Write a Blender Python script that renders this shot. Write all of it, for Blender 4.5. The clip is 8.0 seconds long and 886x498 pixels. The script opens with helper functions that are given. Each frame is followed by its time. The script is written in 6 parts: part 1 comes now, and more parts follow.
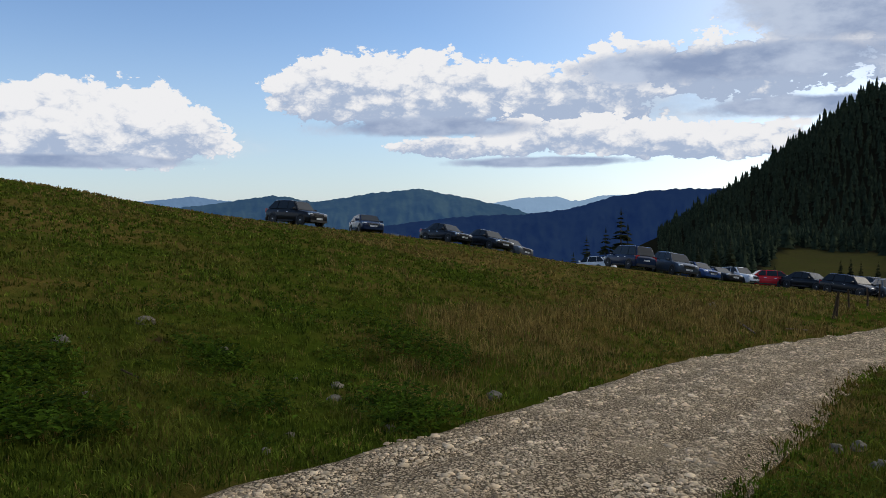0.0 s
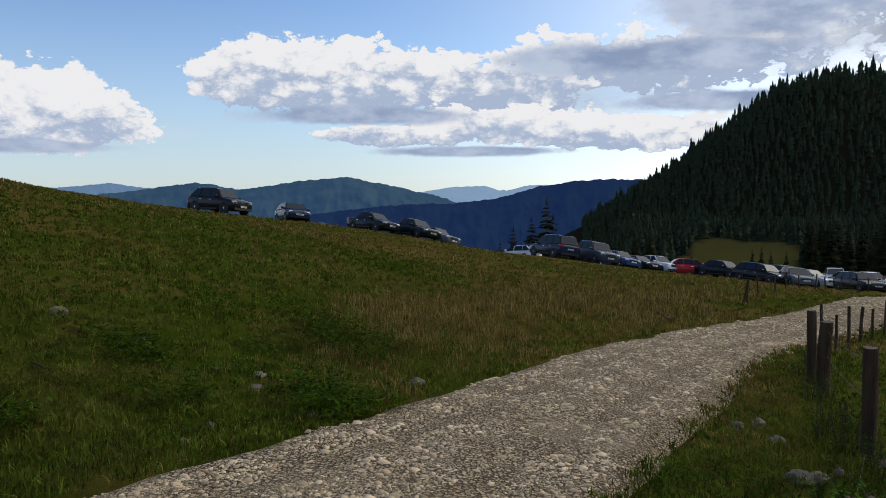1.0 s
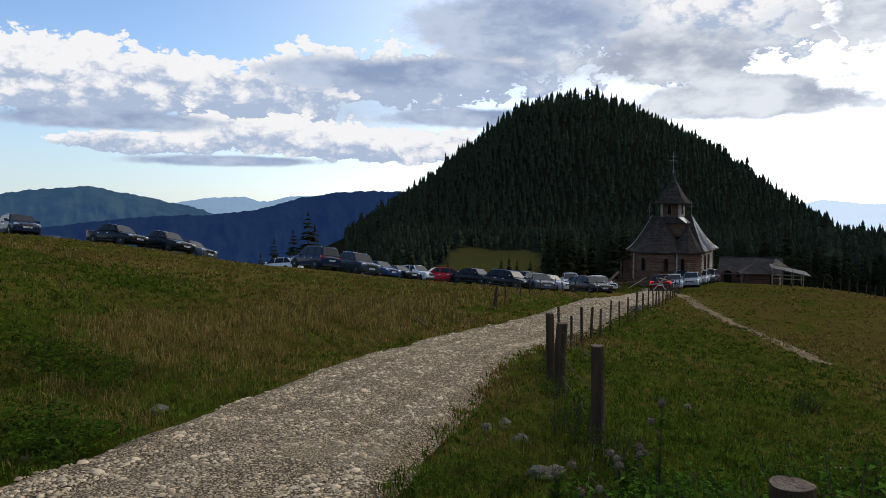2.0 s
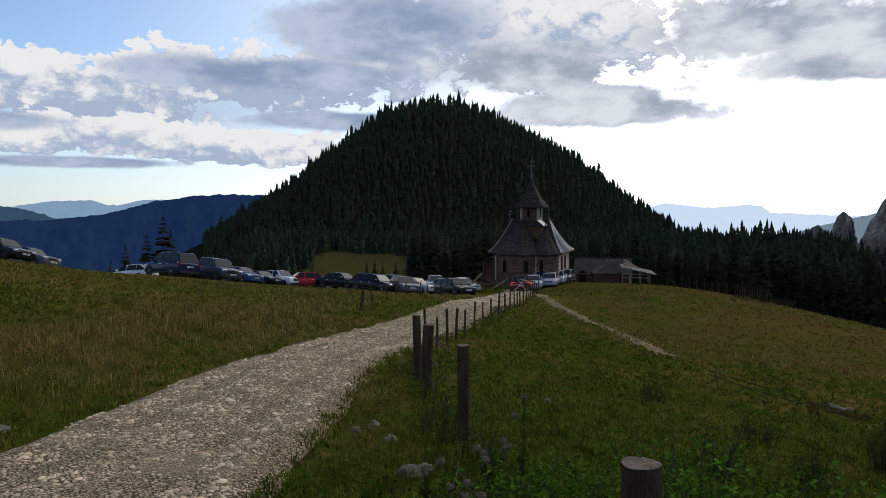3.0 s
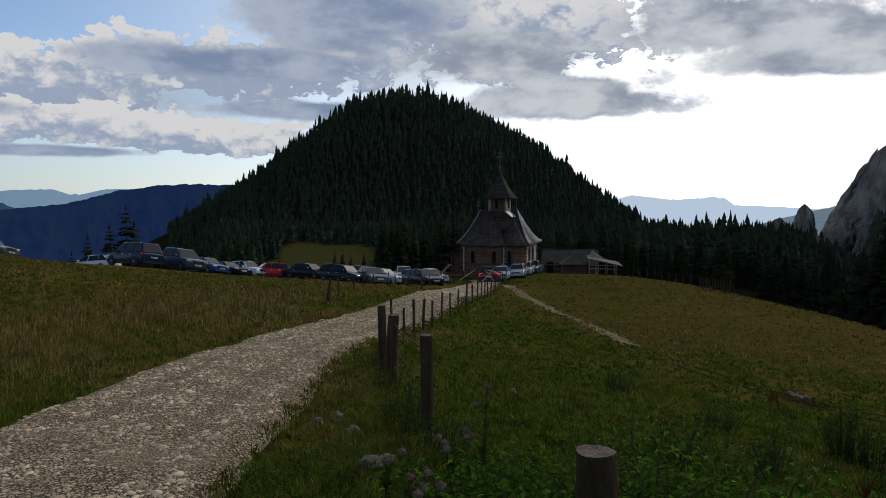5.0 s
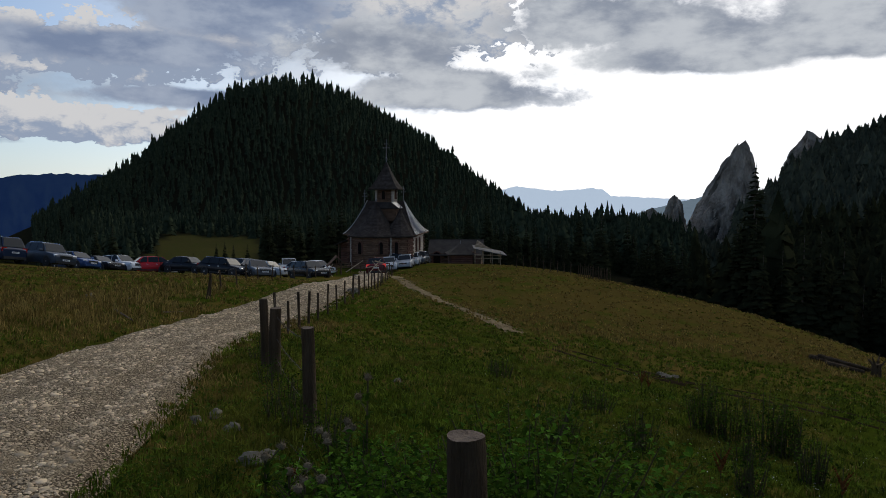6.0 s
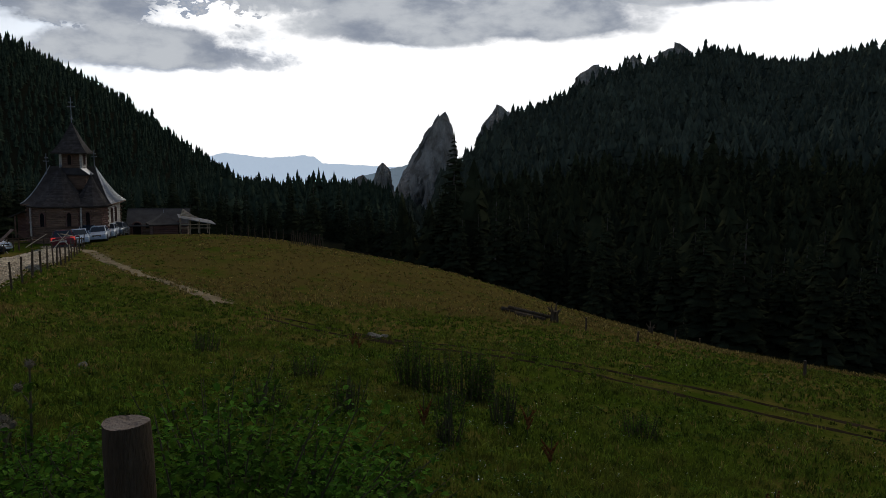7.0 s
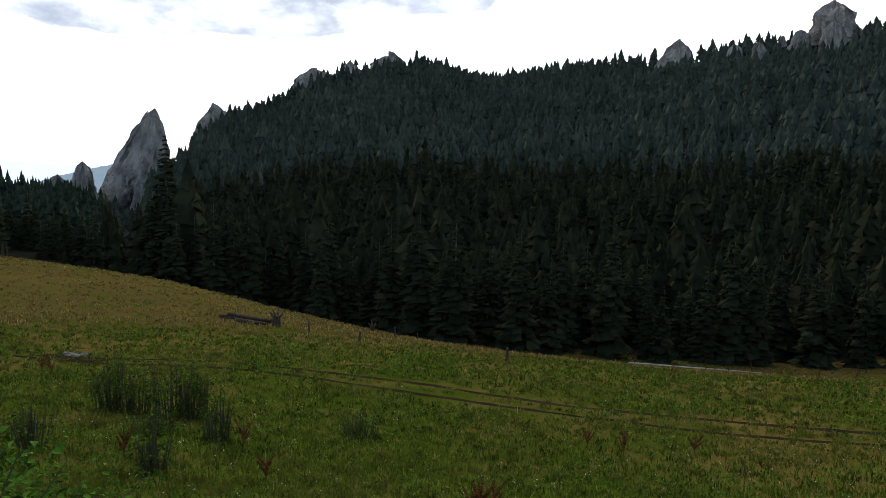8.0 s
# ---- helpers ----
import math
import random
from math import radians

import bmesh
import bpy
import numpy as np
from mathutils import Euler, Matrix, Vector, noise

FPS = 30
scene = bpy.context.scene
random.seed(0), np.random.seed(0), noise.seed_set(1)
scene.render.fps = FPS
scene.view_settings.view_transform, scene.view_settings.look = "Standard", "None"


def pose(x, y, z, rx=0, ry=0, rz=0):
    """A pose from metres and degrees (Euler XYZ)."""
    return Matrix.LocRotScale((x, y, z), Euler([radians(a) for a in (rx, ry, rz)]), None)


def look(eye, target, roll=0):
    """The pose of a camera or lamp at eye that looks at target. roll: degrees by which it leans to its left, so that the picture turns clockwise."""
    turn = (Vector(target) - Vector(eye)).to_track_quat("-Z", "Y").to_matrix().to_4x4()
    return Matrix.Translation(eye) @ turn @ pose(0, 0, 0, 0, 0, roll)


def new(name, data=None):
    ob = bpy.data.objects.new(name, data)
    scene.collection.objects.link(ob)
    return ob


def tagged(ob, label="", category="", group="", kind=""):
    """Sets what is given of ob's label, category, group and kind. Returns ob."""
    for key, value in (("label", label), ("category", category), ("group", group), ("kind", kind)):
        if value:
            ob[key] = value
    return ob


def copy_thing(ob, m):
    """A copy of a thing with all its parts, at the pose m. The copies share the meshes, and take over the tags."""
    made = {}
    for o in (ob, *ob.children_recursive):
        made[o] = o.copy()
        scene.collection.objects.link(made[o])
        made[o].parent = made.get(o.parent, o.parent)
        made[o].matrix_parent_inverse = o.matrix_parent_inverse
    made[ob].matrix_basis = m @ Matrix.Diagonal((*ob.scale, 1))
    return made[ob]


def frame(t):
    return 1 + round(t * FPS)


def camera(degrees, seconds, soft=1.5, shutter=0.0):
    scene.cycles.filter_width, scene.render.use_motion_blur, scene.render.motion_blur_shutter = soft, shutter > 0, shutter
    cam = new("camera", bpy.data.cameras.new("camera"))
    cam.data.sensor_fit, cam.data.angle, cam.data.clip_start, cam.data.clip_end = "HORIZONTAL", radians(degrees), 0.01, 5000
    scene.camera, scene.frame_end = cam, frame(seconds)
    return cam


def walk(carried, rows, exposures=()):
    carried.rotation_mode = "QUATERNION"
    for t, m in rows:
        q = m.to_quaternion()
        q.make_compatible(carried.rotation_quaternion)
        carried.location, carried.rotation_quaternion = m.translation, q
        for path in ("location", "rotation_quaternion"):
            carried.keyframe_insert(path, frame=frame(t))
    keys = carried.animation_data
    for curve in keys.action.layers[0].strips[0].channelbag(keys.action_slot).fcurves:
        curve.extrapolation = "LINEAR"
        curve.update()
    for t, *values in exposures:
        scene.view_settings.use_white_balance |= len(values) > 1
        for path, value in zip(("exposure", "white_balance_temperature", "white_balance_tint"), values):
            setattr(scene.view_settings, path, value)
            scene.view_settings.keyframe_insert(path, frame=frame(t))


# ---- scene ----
# ---------------------------------------------------------------- camera
cam = camera(61.3, 8.0, soft=0.75)
EYE = 1.70


def view(t, x, y, z, az, el, roll):
    """A camera row: place, heading east of north, tilt and lean in degrees."""
    eye = Vector((x, y, EYE + z))
    a, e = radians(az), radians(el)
    return t, look(eye, eye + Vector((math.sin(a) * math.cos(e), math.cos(a) * math.cos(e), math.sin(e))), roll)


walk(cam, [
    view(0.0, -0.198, -0.046, 0.015, -4.60, -3.34, -0.63),
    view(0.5, -0.156, -0.161, 0.023, -3.98, -3.13, -0.14),
    view(1.0, -0.130, -0.132, 0.017, 0.88, -4.23, -0.23),
    view(1.5, -0.084, -0.051, 0.017, 9.16, -4.50, 0.03),
    view(2.0, 0.018, 0.049, 0.006, 18.93, -3.40, -0.01),
    view(2.2, 0.003, 0.055, -0.013, 22.04, -2.98, 0.28),
    view(3.3, -0.030, -0.020, 0.010, 29.95, -2.82, -0.36),
    view(3.5, 0.000, 0.000, 0.000, 29.00, -1.90, -0.82),
    view(4.0, 0.023, 0.011, -0.011, 29.78, -2.64, -0.94),
    view(4.2, 0.026, 0.010, -0.012, 30.38, -3.11, -0.40),
    view(5.3, 0.048, 0.008, -0.014, 32.03, -3.91, -0.10),
    view(5.5, 0.052, 0.006, -0.014, 32.70, -3.90, -0.33),
    view(6.0, 0.074, -0.057, -0.008, 40.26, -4.47, 0.25),
    view(6.5, 0.203, -0.044, -0.033, 51.83, -5.67, 0.49),
    view(7.0, 0.365, 0.022, -0.087, 62.05, -6.77, 0.76),
    view(7.5, 0.582, 0.012, -0.082, 73.54, -6.59, 0.78),
    view(8.0, 0.561, -0.035, -0.079, 83.15, -6.17, 1.65),
], exposures=[(0.0, -0.26), (1.0, -0.28), (2.0, -0.18), (3.5, -0.48), (4.0, -0.64), (5.5, -0.68), (6.0, -0.75), (6.5, -0.85), (7.0, -0.8), (7.5, -0.35), (8.0, 0.4)])

# ---------------------------------------------------------------- sky and sun
SUN_AZ, SUN_EL = 62.0, 24.0
world = bpy.data.worlds.new("evening_sky")
scene.world = world
world.use_nodes = True
wt = world.node_tree
wt.nodes.clear()


class Graph:
    """Small helper to write node arithmetic."""

    def __init__(self, tree):
        self.t = tree

    def node(self, kind, **inputs):
        n = self.t.nodes.new(kind)
        for k, v in inputs.items():
            self.put(n.inputs[k.replace("_", " ")], v)
        return n

    def put(self, socket, v):
        if isinstance(v, bpy.types.NodeSocket):
            self.t.links.new(v, socket)
        else:
            socket.default_value = v

    def m(self, op, *args, clamp=False):
        n = self.t.nodes.new("ShaderNodeMath")
        n.operation, n.use_clamp = op, clamp
        for i, a in enumerate(args):
            self.put(n.inputs[i], a)
        return n.outputs[0]

    def smooth(self, v, a, b, lo=0.0, hi=1.0):
        n = self.t.nodes.new("ShaderNodeMapRange")
        n.interpolation_type = "SMOOTHSTEP"
        for i, a_ in enumerate((v, a, b, lo, hi)):
            self.put(n.inputs[i], a_)
        return n.outputs[0]

    def mix(self, f, a, b, blend="MIX"):
        n = self.t.nodes.new("ShaderNodeMix")
        n.data_type, n.blend_type = "RGBA", blend
        self.put(n.inputs[0], f)
        self.put(n.inputs[6], a if isinstance(a, bpy.types.NodeSocket) else (*a, 1))
        self.put(n.inputs[7], b if isinstance(b, bpy.types.NodeSocket) else (*b, 1))
        return n.outputs[2]

    def noise(self, vec, scale, detail=4, rough=0.55, distort=0.0):
        n = self.t.nodes.new("ShaderNodeTexNoise")
        if vec is not None:
            self.t.links.new(vec, n.inputs["Vector"])
        n.inputs["Scale"].default_value, n.inputs["Detail"].default_value = scale, detail
        n.inputs["Roughness"].default_value, n.inputs["Distortion"].default_value = rough, distort
        return n.outputs[0]

    def vec(self, x, y, z):
        return self.node("ShaderNodeCombineXYZ", X=x, Y=y, Z=z).outputs[0]


g = Graph(wt)
sky = wt.nodes.new("ShaderNodeTexSky")
sky.sky_type, sky.sun_disc = "NISHITA", False
sky.sun_elevation, sky.sun_rotation = radians(SUN_EL), radians(SUN_AZ)
sky.altitude, sky.air_density, sky.dust_density, sky.ozone_density = 1500, 1.0, 0.8, 1.5
split = g.node("ShaderNodeSeparateXYZ", Vector=wt.nodes.new("ShaderNodeTexCoord").outputs["Generated"])
sx, sy, sz = split.outputs
az = g.m("MULTIPLY", g.m("ARCTAN2", sx, sy), 57.2958)
el = g.m("MULTIPLY", g.m("ARCSINE", sz), 57.2958)
plane = g.vec(g.m("MULTIPLY", az, 0.1), g.m("MULTIPLY", el, 0.2), 0.0)
wide = g.noise(plane, 0.8, 3, 0.5)
fine = g.noise(plane, 1.7, 10, 0.56, 0.1)
puff = g.noise(plane, 6.0, 10, 0.66)
warp = g.noise(plane, 3.0, 4, 0.6)
heads = wt.nodes.new("ShaderNodeTexVoronoi")
heads.feature, heads.normalize = "SMOOTH_F1", True
g.put(heads.inputs["Vector"], g.vec(g.m("ADD", g.m("MULTIPLY", az, 0.1), g.m("MULTIPLY", warp, 0.22)), g.m("ADD", g.m("MULTIPLY", el, 0.14), g.m("MULTIPLY", fine, 0.22)), 0.0))
for socket, value in (("Scale", 5.2), ("Detail", 3.0), ("Roughness", 0.62), ("Lacunarity", 2.3), ("Smoothness", 0.35)):
    heads.inputs[socket].default_value = value
billow = g.m("SUBTRACT", 1.46, g.m("MULTIPLY", heads.outputs["Distance"], 3.0))
lift = g.noise(g.vec(g.m("MULTIPLY", az, 0.1), g.m("ADD", g.m("MULTIPLY", el, 0.2), 0.11), 0.0), 1.7, 10, 0.56, 0.1)


def band(cx, cy, w, h, ragged=1.0, flat=0.0, heaped=True):
    """How deep a direction lies inside a cloud of that middle and half size, and how high; a flat one has an even base."""
    dx = g.m("DIVIDE", g.m("SUBTRACT", az, cx), w)
    up = g.m("DIVIDE", g.m("SUBTRACT", el, cy), h)
    dy = g.m("MAXIMUM", up, g.m("MULTIPLY", up, -flat)) if flat else up
    r = g.m("SQRT", g.m("ADD", g.m("MULTIPLY", dx, dx), g.m("MULTIPLY", dy, dy)))
    if heaped:
        swell, size = g.m("ADD", g.m("MULTIPLY", fine, 0.50), g.m("ADD", g.m("MULTIPLY", puff, 0.20), g.m("MULTIPLY", billow, 0.30))), 3.3
    else:
        swell, size = g.m("ADD", g.m("MULTIPLY", fine, 0.70), g.m("ADD", g.m("MULTIPLY", puff, 0.20), g.m("MULTIPLY", billow, 0.10))), 2.5
    lump = g.m("MULTIPLY", g.m("SUBTRACT", swell, 0.5), size * ragged)
    return g.m("ADD", g.m("SUBTRACT", 1.0, r), lump), up


def layer(below, shapes, edge, tint):
    cover = None
    for s in shapes:
        b = band(*s, heaped=False)[0]
        cover = b if cover is None else g.m("MAXIMUM", cover, b)
    return g.mix(g.smooth(cover, 0.0, edge), below, tint)


# clear air, whitened towards the hidden sun and the horizon
near_sun = g.smooth(g.m("ABSOLUTE", g.m("SUBTRACT", az, SUN_AZ + 14)), 88.0, 26.0)
blue = g.mix(1.0, sky.outputs[0], (0.166, 0.180, 0.202), "MULTIPLY")
veil = g.m("MAXIMUM", g.m("MULTIPLY", g.smooth(el, 15.0, -1.0), 0.62), g.m("MULTIPLY", near_sun, g.smooth(wide, 0.2, 0.5, 0.8, 1.0)))
clear = g.mix(veil, blue, g.mix(near_sun, (0.60, 0.72, 0.84), (1.95, 1.95, 1.97)))
# heaped clouds: bright heads, grey bases
relief = g.m("ADD", g.m("MULTIPLY", g.m("SUBTRACT", fine, lift), 2.6), g.m("ADD", g.m("MULTIPLY", g.m("SUBTRACT", puff, 0.5), 1.1), g.m("MULTIPLY", g.m("SUBTRACT", billow, 0.5), 1.5)))
c1 = layer(clear, [(9, 7.2, 21, 4.2, 0.6), (26, 11, 14, 5.5, 0.6), (-28, 4.6, 12, 2.0, 0.5)], 1.1, g.mix(g.smooth(fine, 0.35, 0.65), (0.52, 0.64, 0.82), (0.78, 0.85, 0.94)))
for cx, cy, w, h, ragged, flat, bias in ((-60, 9, 14, 5, .8, 1, 0), (-110, 12, 22, 7, .8, 1, 0), (16, 9.6, 12, 2.4, .8, 1, -.1), (36, 13.5, 11, 5.0, .8, 1, .25),
                                   (4, 7.6, 8, 2.2, .6, 1, -.15), (-1, 8.3, 7, 2.4, .55, 1.1, -.05), (-12.5, 8.5, 5, 2.9, .55, 1.2, .1), (-7, 8.2, 7, 3.2, .5, 1.2, 0.0),
                                   (16, 4.3, 6, 1.6, .6, 1.4, .1), (10.5, 4.5, 5, 1.6, .6, 1.4, .1), (6, 4.9, 4.5, 1.7, .55, 1.4, .15), (1.5, 5.0, 4, 1.8, .55, 1.4, .15), (-4, 4.3, 5, 1.0, .6, 1.3, .1),
                                   (-37.5, 5.0, 6, 3.2, .5, 1.7, .1), (-31.5, 5.2, 5.5, 4.0, .5, 1.8, .1), (-25.8, 4.9, 5.5, 3.5, .5, 1.8, .1)):
    deep, up = band(cx, cy, w, h, ragged, flat)
    lit = g.smooth(g.m("ADD", g.m("ADD", relief, g.m("MULTIPLY", up, 0.85)), bias), -0.42, 0.62)
    c1 = g.mix(g.smooth(deep, 0.0, 0.08), c1, g.mix(lit, (0.48, 0.58, 0.77), (1.03, 1.03, 1.05)))
# grey layer clouds
tone = g.m("ADD", g.m("MULTIPLY", fine, 0.82), g.m("MULTIPLY", puff, 0.18))
shade = g.mix(g.smooth(tone, 0.36, 0.64), (0.31, 0.40, 0.60), (0.60, 0.69, 0.86))
c2 = layer(c1, [(-5, 5.9, 10, 0.9, 0.7), (-31, 3.3, 10, 0.6, 0.5), (17, 9.8, 14, 1.6, 0.8), (25, 13.2, 9.5, 3.6, 0.7), (22, 6.6, 10, 0.9, 0.8), (41, 7.2, 10, 1.5, 0.9), (3, 3.2, 9, 0.5, 0.6)], 0.45, shade)
dim = g.mix(g.smooth(tone, 0.36, 0.62), (0.42, 0.48, 0.60), (0.88, 0.93, 1.0))
c3 = layer(c2, [(59, 9.4, 9, 5.5, 0.6, 4.0), (69, 9.9, 10, 5.5, 0.6, 4.0), (79, 12.1, 12, 5.5, 0.6, 4.0), (52, 12.2, 10, 3.2, 0.9, 1.6), (41, 7.2, 10, 2.6, 0.8, 2.0), (36, 10.5, 9, 2.6, 0.8), (95, 18, 22, 3, 0.8), (140, 14, 30, 5, 0.9), (35, 24, 20, 4, 1.0), (-160, 20, 30, 7, 1.0)], 0.4, dim)
far_down = g.mix(g.smooth(el, -1.0, -4.0), c3, (0.10, 0.13, 0.10))
bg = g.node("ShaderNodeBackground", Color=far_down, Strength=1.0)
wt.links.new(bg.outputs[0], wt.nodes.new("ShaderNodeOutputWorld").inputs[0])

lamp = bpy.data.lights.new("sun", "SUN")
lamp.energy, lamp.angle, lamp.color = 0.5, radians(24), (1.0, 0.90, 0.74)
sa, se = radians(SUN_AZ), radians(SUN_EL)
new("sun", lamp).matrix_world = look((math.sin(sa) * 90, math.cos(sa) * 90, 60), (math.sin(sa) * 90 - math.sin(sa) * math.cos(se), math.cos(sa) * 90 - math.cos(sa) * math.cos(se), 60 - math.sin(se)))

# ---------------------------------------------------------------- materials
MATS = {}


def surface(name, dark, light, rough=0.8, scale=3.0, fine_scale=40.0, bump=0.3, relief=0.02, metal=0.0, spread=0.25, patches=None, stretch=(1, 1, 1), coat=0.0, glow=None, spec=0.4):
    """A worn surface: two scales of noise between two tones, a random tone for each piece, and fine relief."""
    if name in MATS:
        return MATS[name]
    m = bpy.data.materials.new(name)
    m.use_nodes = True
    h = Graph(m.node_tree)
    p = m.node_tree.nodes["Principled BSDF"]
    at = h.node("ShaderNodeMapping", Vector=m.node_tree.nodes.new("ShaderNodeTexCoord").outputs["Object"], Scale=stretch).outputs[0]
    big = h.noise(at, scale, 4)
    small = h.noise(at, fine_scale, 3)
    isl = m.node_tree.nodes.new("ShaderNodeNewGeometry").outputs["Random Per Island"]
    mixv = h.m("ADD", h.m("MULTIPLY", h.smooth(big, 0.3, 0.7), 0.55), h.m("MULTIPLY", small, 0.45))
    col = h.mix(mixv, dark, light)
    if patches:
        col = h.mix(h.smooth(h.noise(at, scale * 0.31, 5), 0.5, 0.62), col, patches)
    if spread:
        v = h.m("ADD", 1.0 - spread, h.m("MULTIPLY", isl, 2 * spread))
        col = h.mix(1.0, col, h.vec(v, v, v), "MULTIPLY")
    h.put(p.inputs["Base Color"], col)
    h.put(p.inputs["Roughness"], h.m("ADD", rough - 0.06, h.m("MULTIPLY", small, 0.12), clamp=True))
    p.inputs["Metallic"].default_value = metal
    p.inputs["Coat Weight"].default_value = coat
    p.inputs["Specular IOR Level"].default_value = spec
    if bump:
        b = h.node("ShaderNodeBump", Strength=bump, Distance=relief, Height=h.m("ADD", small, h.m("MULTIPLY", big, 0.5)))
        h.put(p.inputs["Normal"], b.outputs[0])
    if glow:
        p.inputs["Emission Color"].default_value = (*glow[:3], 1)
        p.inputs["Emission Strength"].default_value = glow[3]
    MATS[name] = m
    return m


def glass(name, tint=(0.02, 0.025, 0.03)):
    if name not in MATS:
        m = bpy.data.materials.new(name)
        m.use_nodes = True
        p = m.node_tree.nodes["Principled BSDF"]
        p.inputs["Base Color"].default_value = (*tint, 1)
        p.inputs["Roughness"].default_value = 0.1
        p.inputs["Specular IOR Level"].default_value = 0.17
        MATS[name] = m
    return MATS[name]


def paint(name, rgb):
    return surface(name, [c * 0.9 for c in rgb], [min(1, c * 1.1) for c in rgb], 0.25, 2.0, 60, 0.0, spread=0.0, coat=0.12, spec=0.18)


# ---------------------------------------------------------------- mesh helpers
def part(name, bm, material, parent=None, label="", smooth=False):
    """Links a bmesh as one mesh object, under a thing or a part."""
    me = bpy.data.meshes.new(name)
    bm.to_mesh(me)
    bm.free()
    return mesh_part(name, me, material, parent, label, smooth)


def mesh_part(name, me, material, parent=None, label="", smooth=False):
    if material and not me.materials:
        me.materials.append(material)
    if smooth:
        me.polygons.foreach_set("use_smooth", [True] * len(me.polygons))
    ob = new(name, me)
    if parent:
        ob.parent = parent
    if label:
        ob["label"] = label
    return ob


def raw(name, verts, faces, material, parent=None, label="", smooth=False):
    me = bpy.data.meshes.new(name)
    me.from_pydata([tuple(v) for v in verts], [], [tuple(f) for f in faces])
    me.update()
    return mesh_part(name, me, material, parent, label, smooth)


def fast(name, verts, tris, material, smooth=False):
    """A large triangle mesh straight from arrays."""
    verts, tris = np.asarray(verts, dtype=np.float32), np.asarray(tris, dtype=np.int32)
    me = bpy.data.meshes.new(name)
    me.vertices.add(len(verts))
    me.vertices.foreach_set("co", verts.ravel())
    me.loops.add(tris.size)
    me.loops.foreach_set("vertex_index", tris.ravel())
    me.polygons.add(len(tris))
    me.polygons.foreach_set("loop_start", np.arange(0, tris.size, 3, dtype=np.int32))
    me.update(calc_edges=True)
    me.validate()
    return mesh_part(name, me, material, None, "", smooth)


def box(bm, x0, x1, y0, y1, z0, z1, m=None):
    vs = [bm.verts.new(Vector(c) if m is None else m @ Vector(c)) for c in
          ((x0, y0, z0), (x1, y0, z0), (x1, y1, z0), (x0, y1, z0), (x0, y0, z1), (x1, y0, z1), (x1, y1, z1), (x0, y1, z1))]
    for f in ((3, 2, 1, 0), (4, 5, 6, 7), (0, 1, 5, 4), (1, 2, 6, 5), (2, 3, 7, 6), (3, 0, 4, 7)):
        bm.faces.new([vs[i] for i in f])
    return vs


def rod(bm, a, b, ra, rb=None, n=8, cap=True):
    """A round bar from a to b."""
    a, b = Vector(a), Vector(b)
    rb = ra if rb is None else rb
    q = (b - a).to_track_quat("Z", "Y")
    rings = []
    for c, r in ((a, ra), (b, rb)):
        rings.append([bm.verts.new(c + q @ Vector((r * math.cos(6.28318 * i / n), r * math.sin(6.28318 * i / n), 0))) for i in range(n)])
    for i in range(n):
        bm.faces.new((rings[0][i], rings[0][(i + 1) % n], rings[1][(i + 1) % n], rings[1][i]))
    if cap:
        bm.faces.new(rings[0][::-1])
        bm.faces.new(rings[1])
    return rings


def at(az, d):
    """A place by heading (degrees east of north) and distance from the middle of the plan."""
    return d * math.sin(radians(az)), d * math.cos(radians(az))


# ---------------------------------------------------------------- the lie of the land
NEAR = [(0, 0, 0), (30, 3, -.28), (30, 7.6, -.73), (27, 12.5, -1.22), (24, 16.4, -1.55), (23, 26.5, -2.5), (35, 40, -3.7), (35, 64, -5.5), (35.3, 71, -6.4), (36, 80, -6.9), (36.5, 85, -7.0), (36, 95, -6.9),
        (-26, 5.5, -.28), (-14, 6.5, -.42), (3, 10, -.83), (15, 17, -1.57), (180, 10, .4), (-120, 10, .7), (180, 60, 3), (-100, 60, 5)]
LEFT = [(-60, 7, .1), (-60, 30, 3.0), (-35, 42, 3.2), (-35, 15, .75), (-26, 42, 1.85), (-26, 20, .75), (-16, 53, .45), (-12.5, 46, .12), (-12, 20, -.05), (-4.7, 58, -1.2), (.6, 50, -1.55), (0, 25, -.85),
        (5.5, 54, -2.65), (6, 30, -1.7), (9.5, 60, -3.42), (13, 59, -3.8), (24, 62, -5.2), (21.4, 70, -5.8), (30, 64, -5.8), (-15, 85, -7), (5, 90, -12), (20, 100, -10.5), (-35, 85, -4)]
RIGHT = [(45, 78, -6.1), (53, 70, -6.6), (62, 60, -7.2), (71.4, 52, -8.6), (84, 50, -10.3), (93, 52, -11.6), (97, 56, -13.0), (114, 62, -13.5), (41, 42, -4.75), (45.6, 30, -3.95), (56, 17.7, -2.97), (66.3, 17.7, -3.0),
         (65, 12, -2.2), (70.7, 42, -6.9), (93, 14, -2.8), (97, 11, -2.3), (87, 7, -1.48), (130, 30, -4), (53, 95, -9.5), (45, 105, -8.5), (71, 80, -14.5), (84, 80, -16.5), (97, 85, -17.5), (114, 90, -17), (140, 60, -7)]


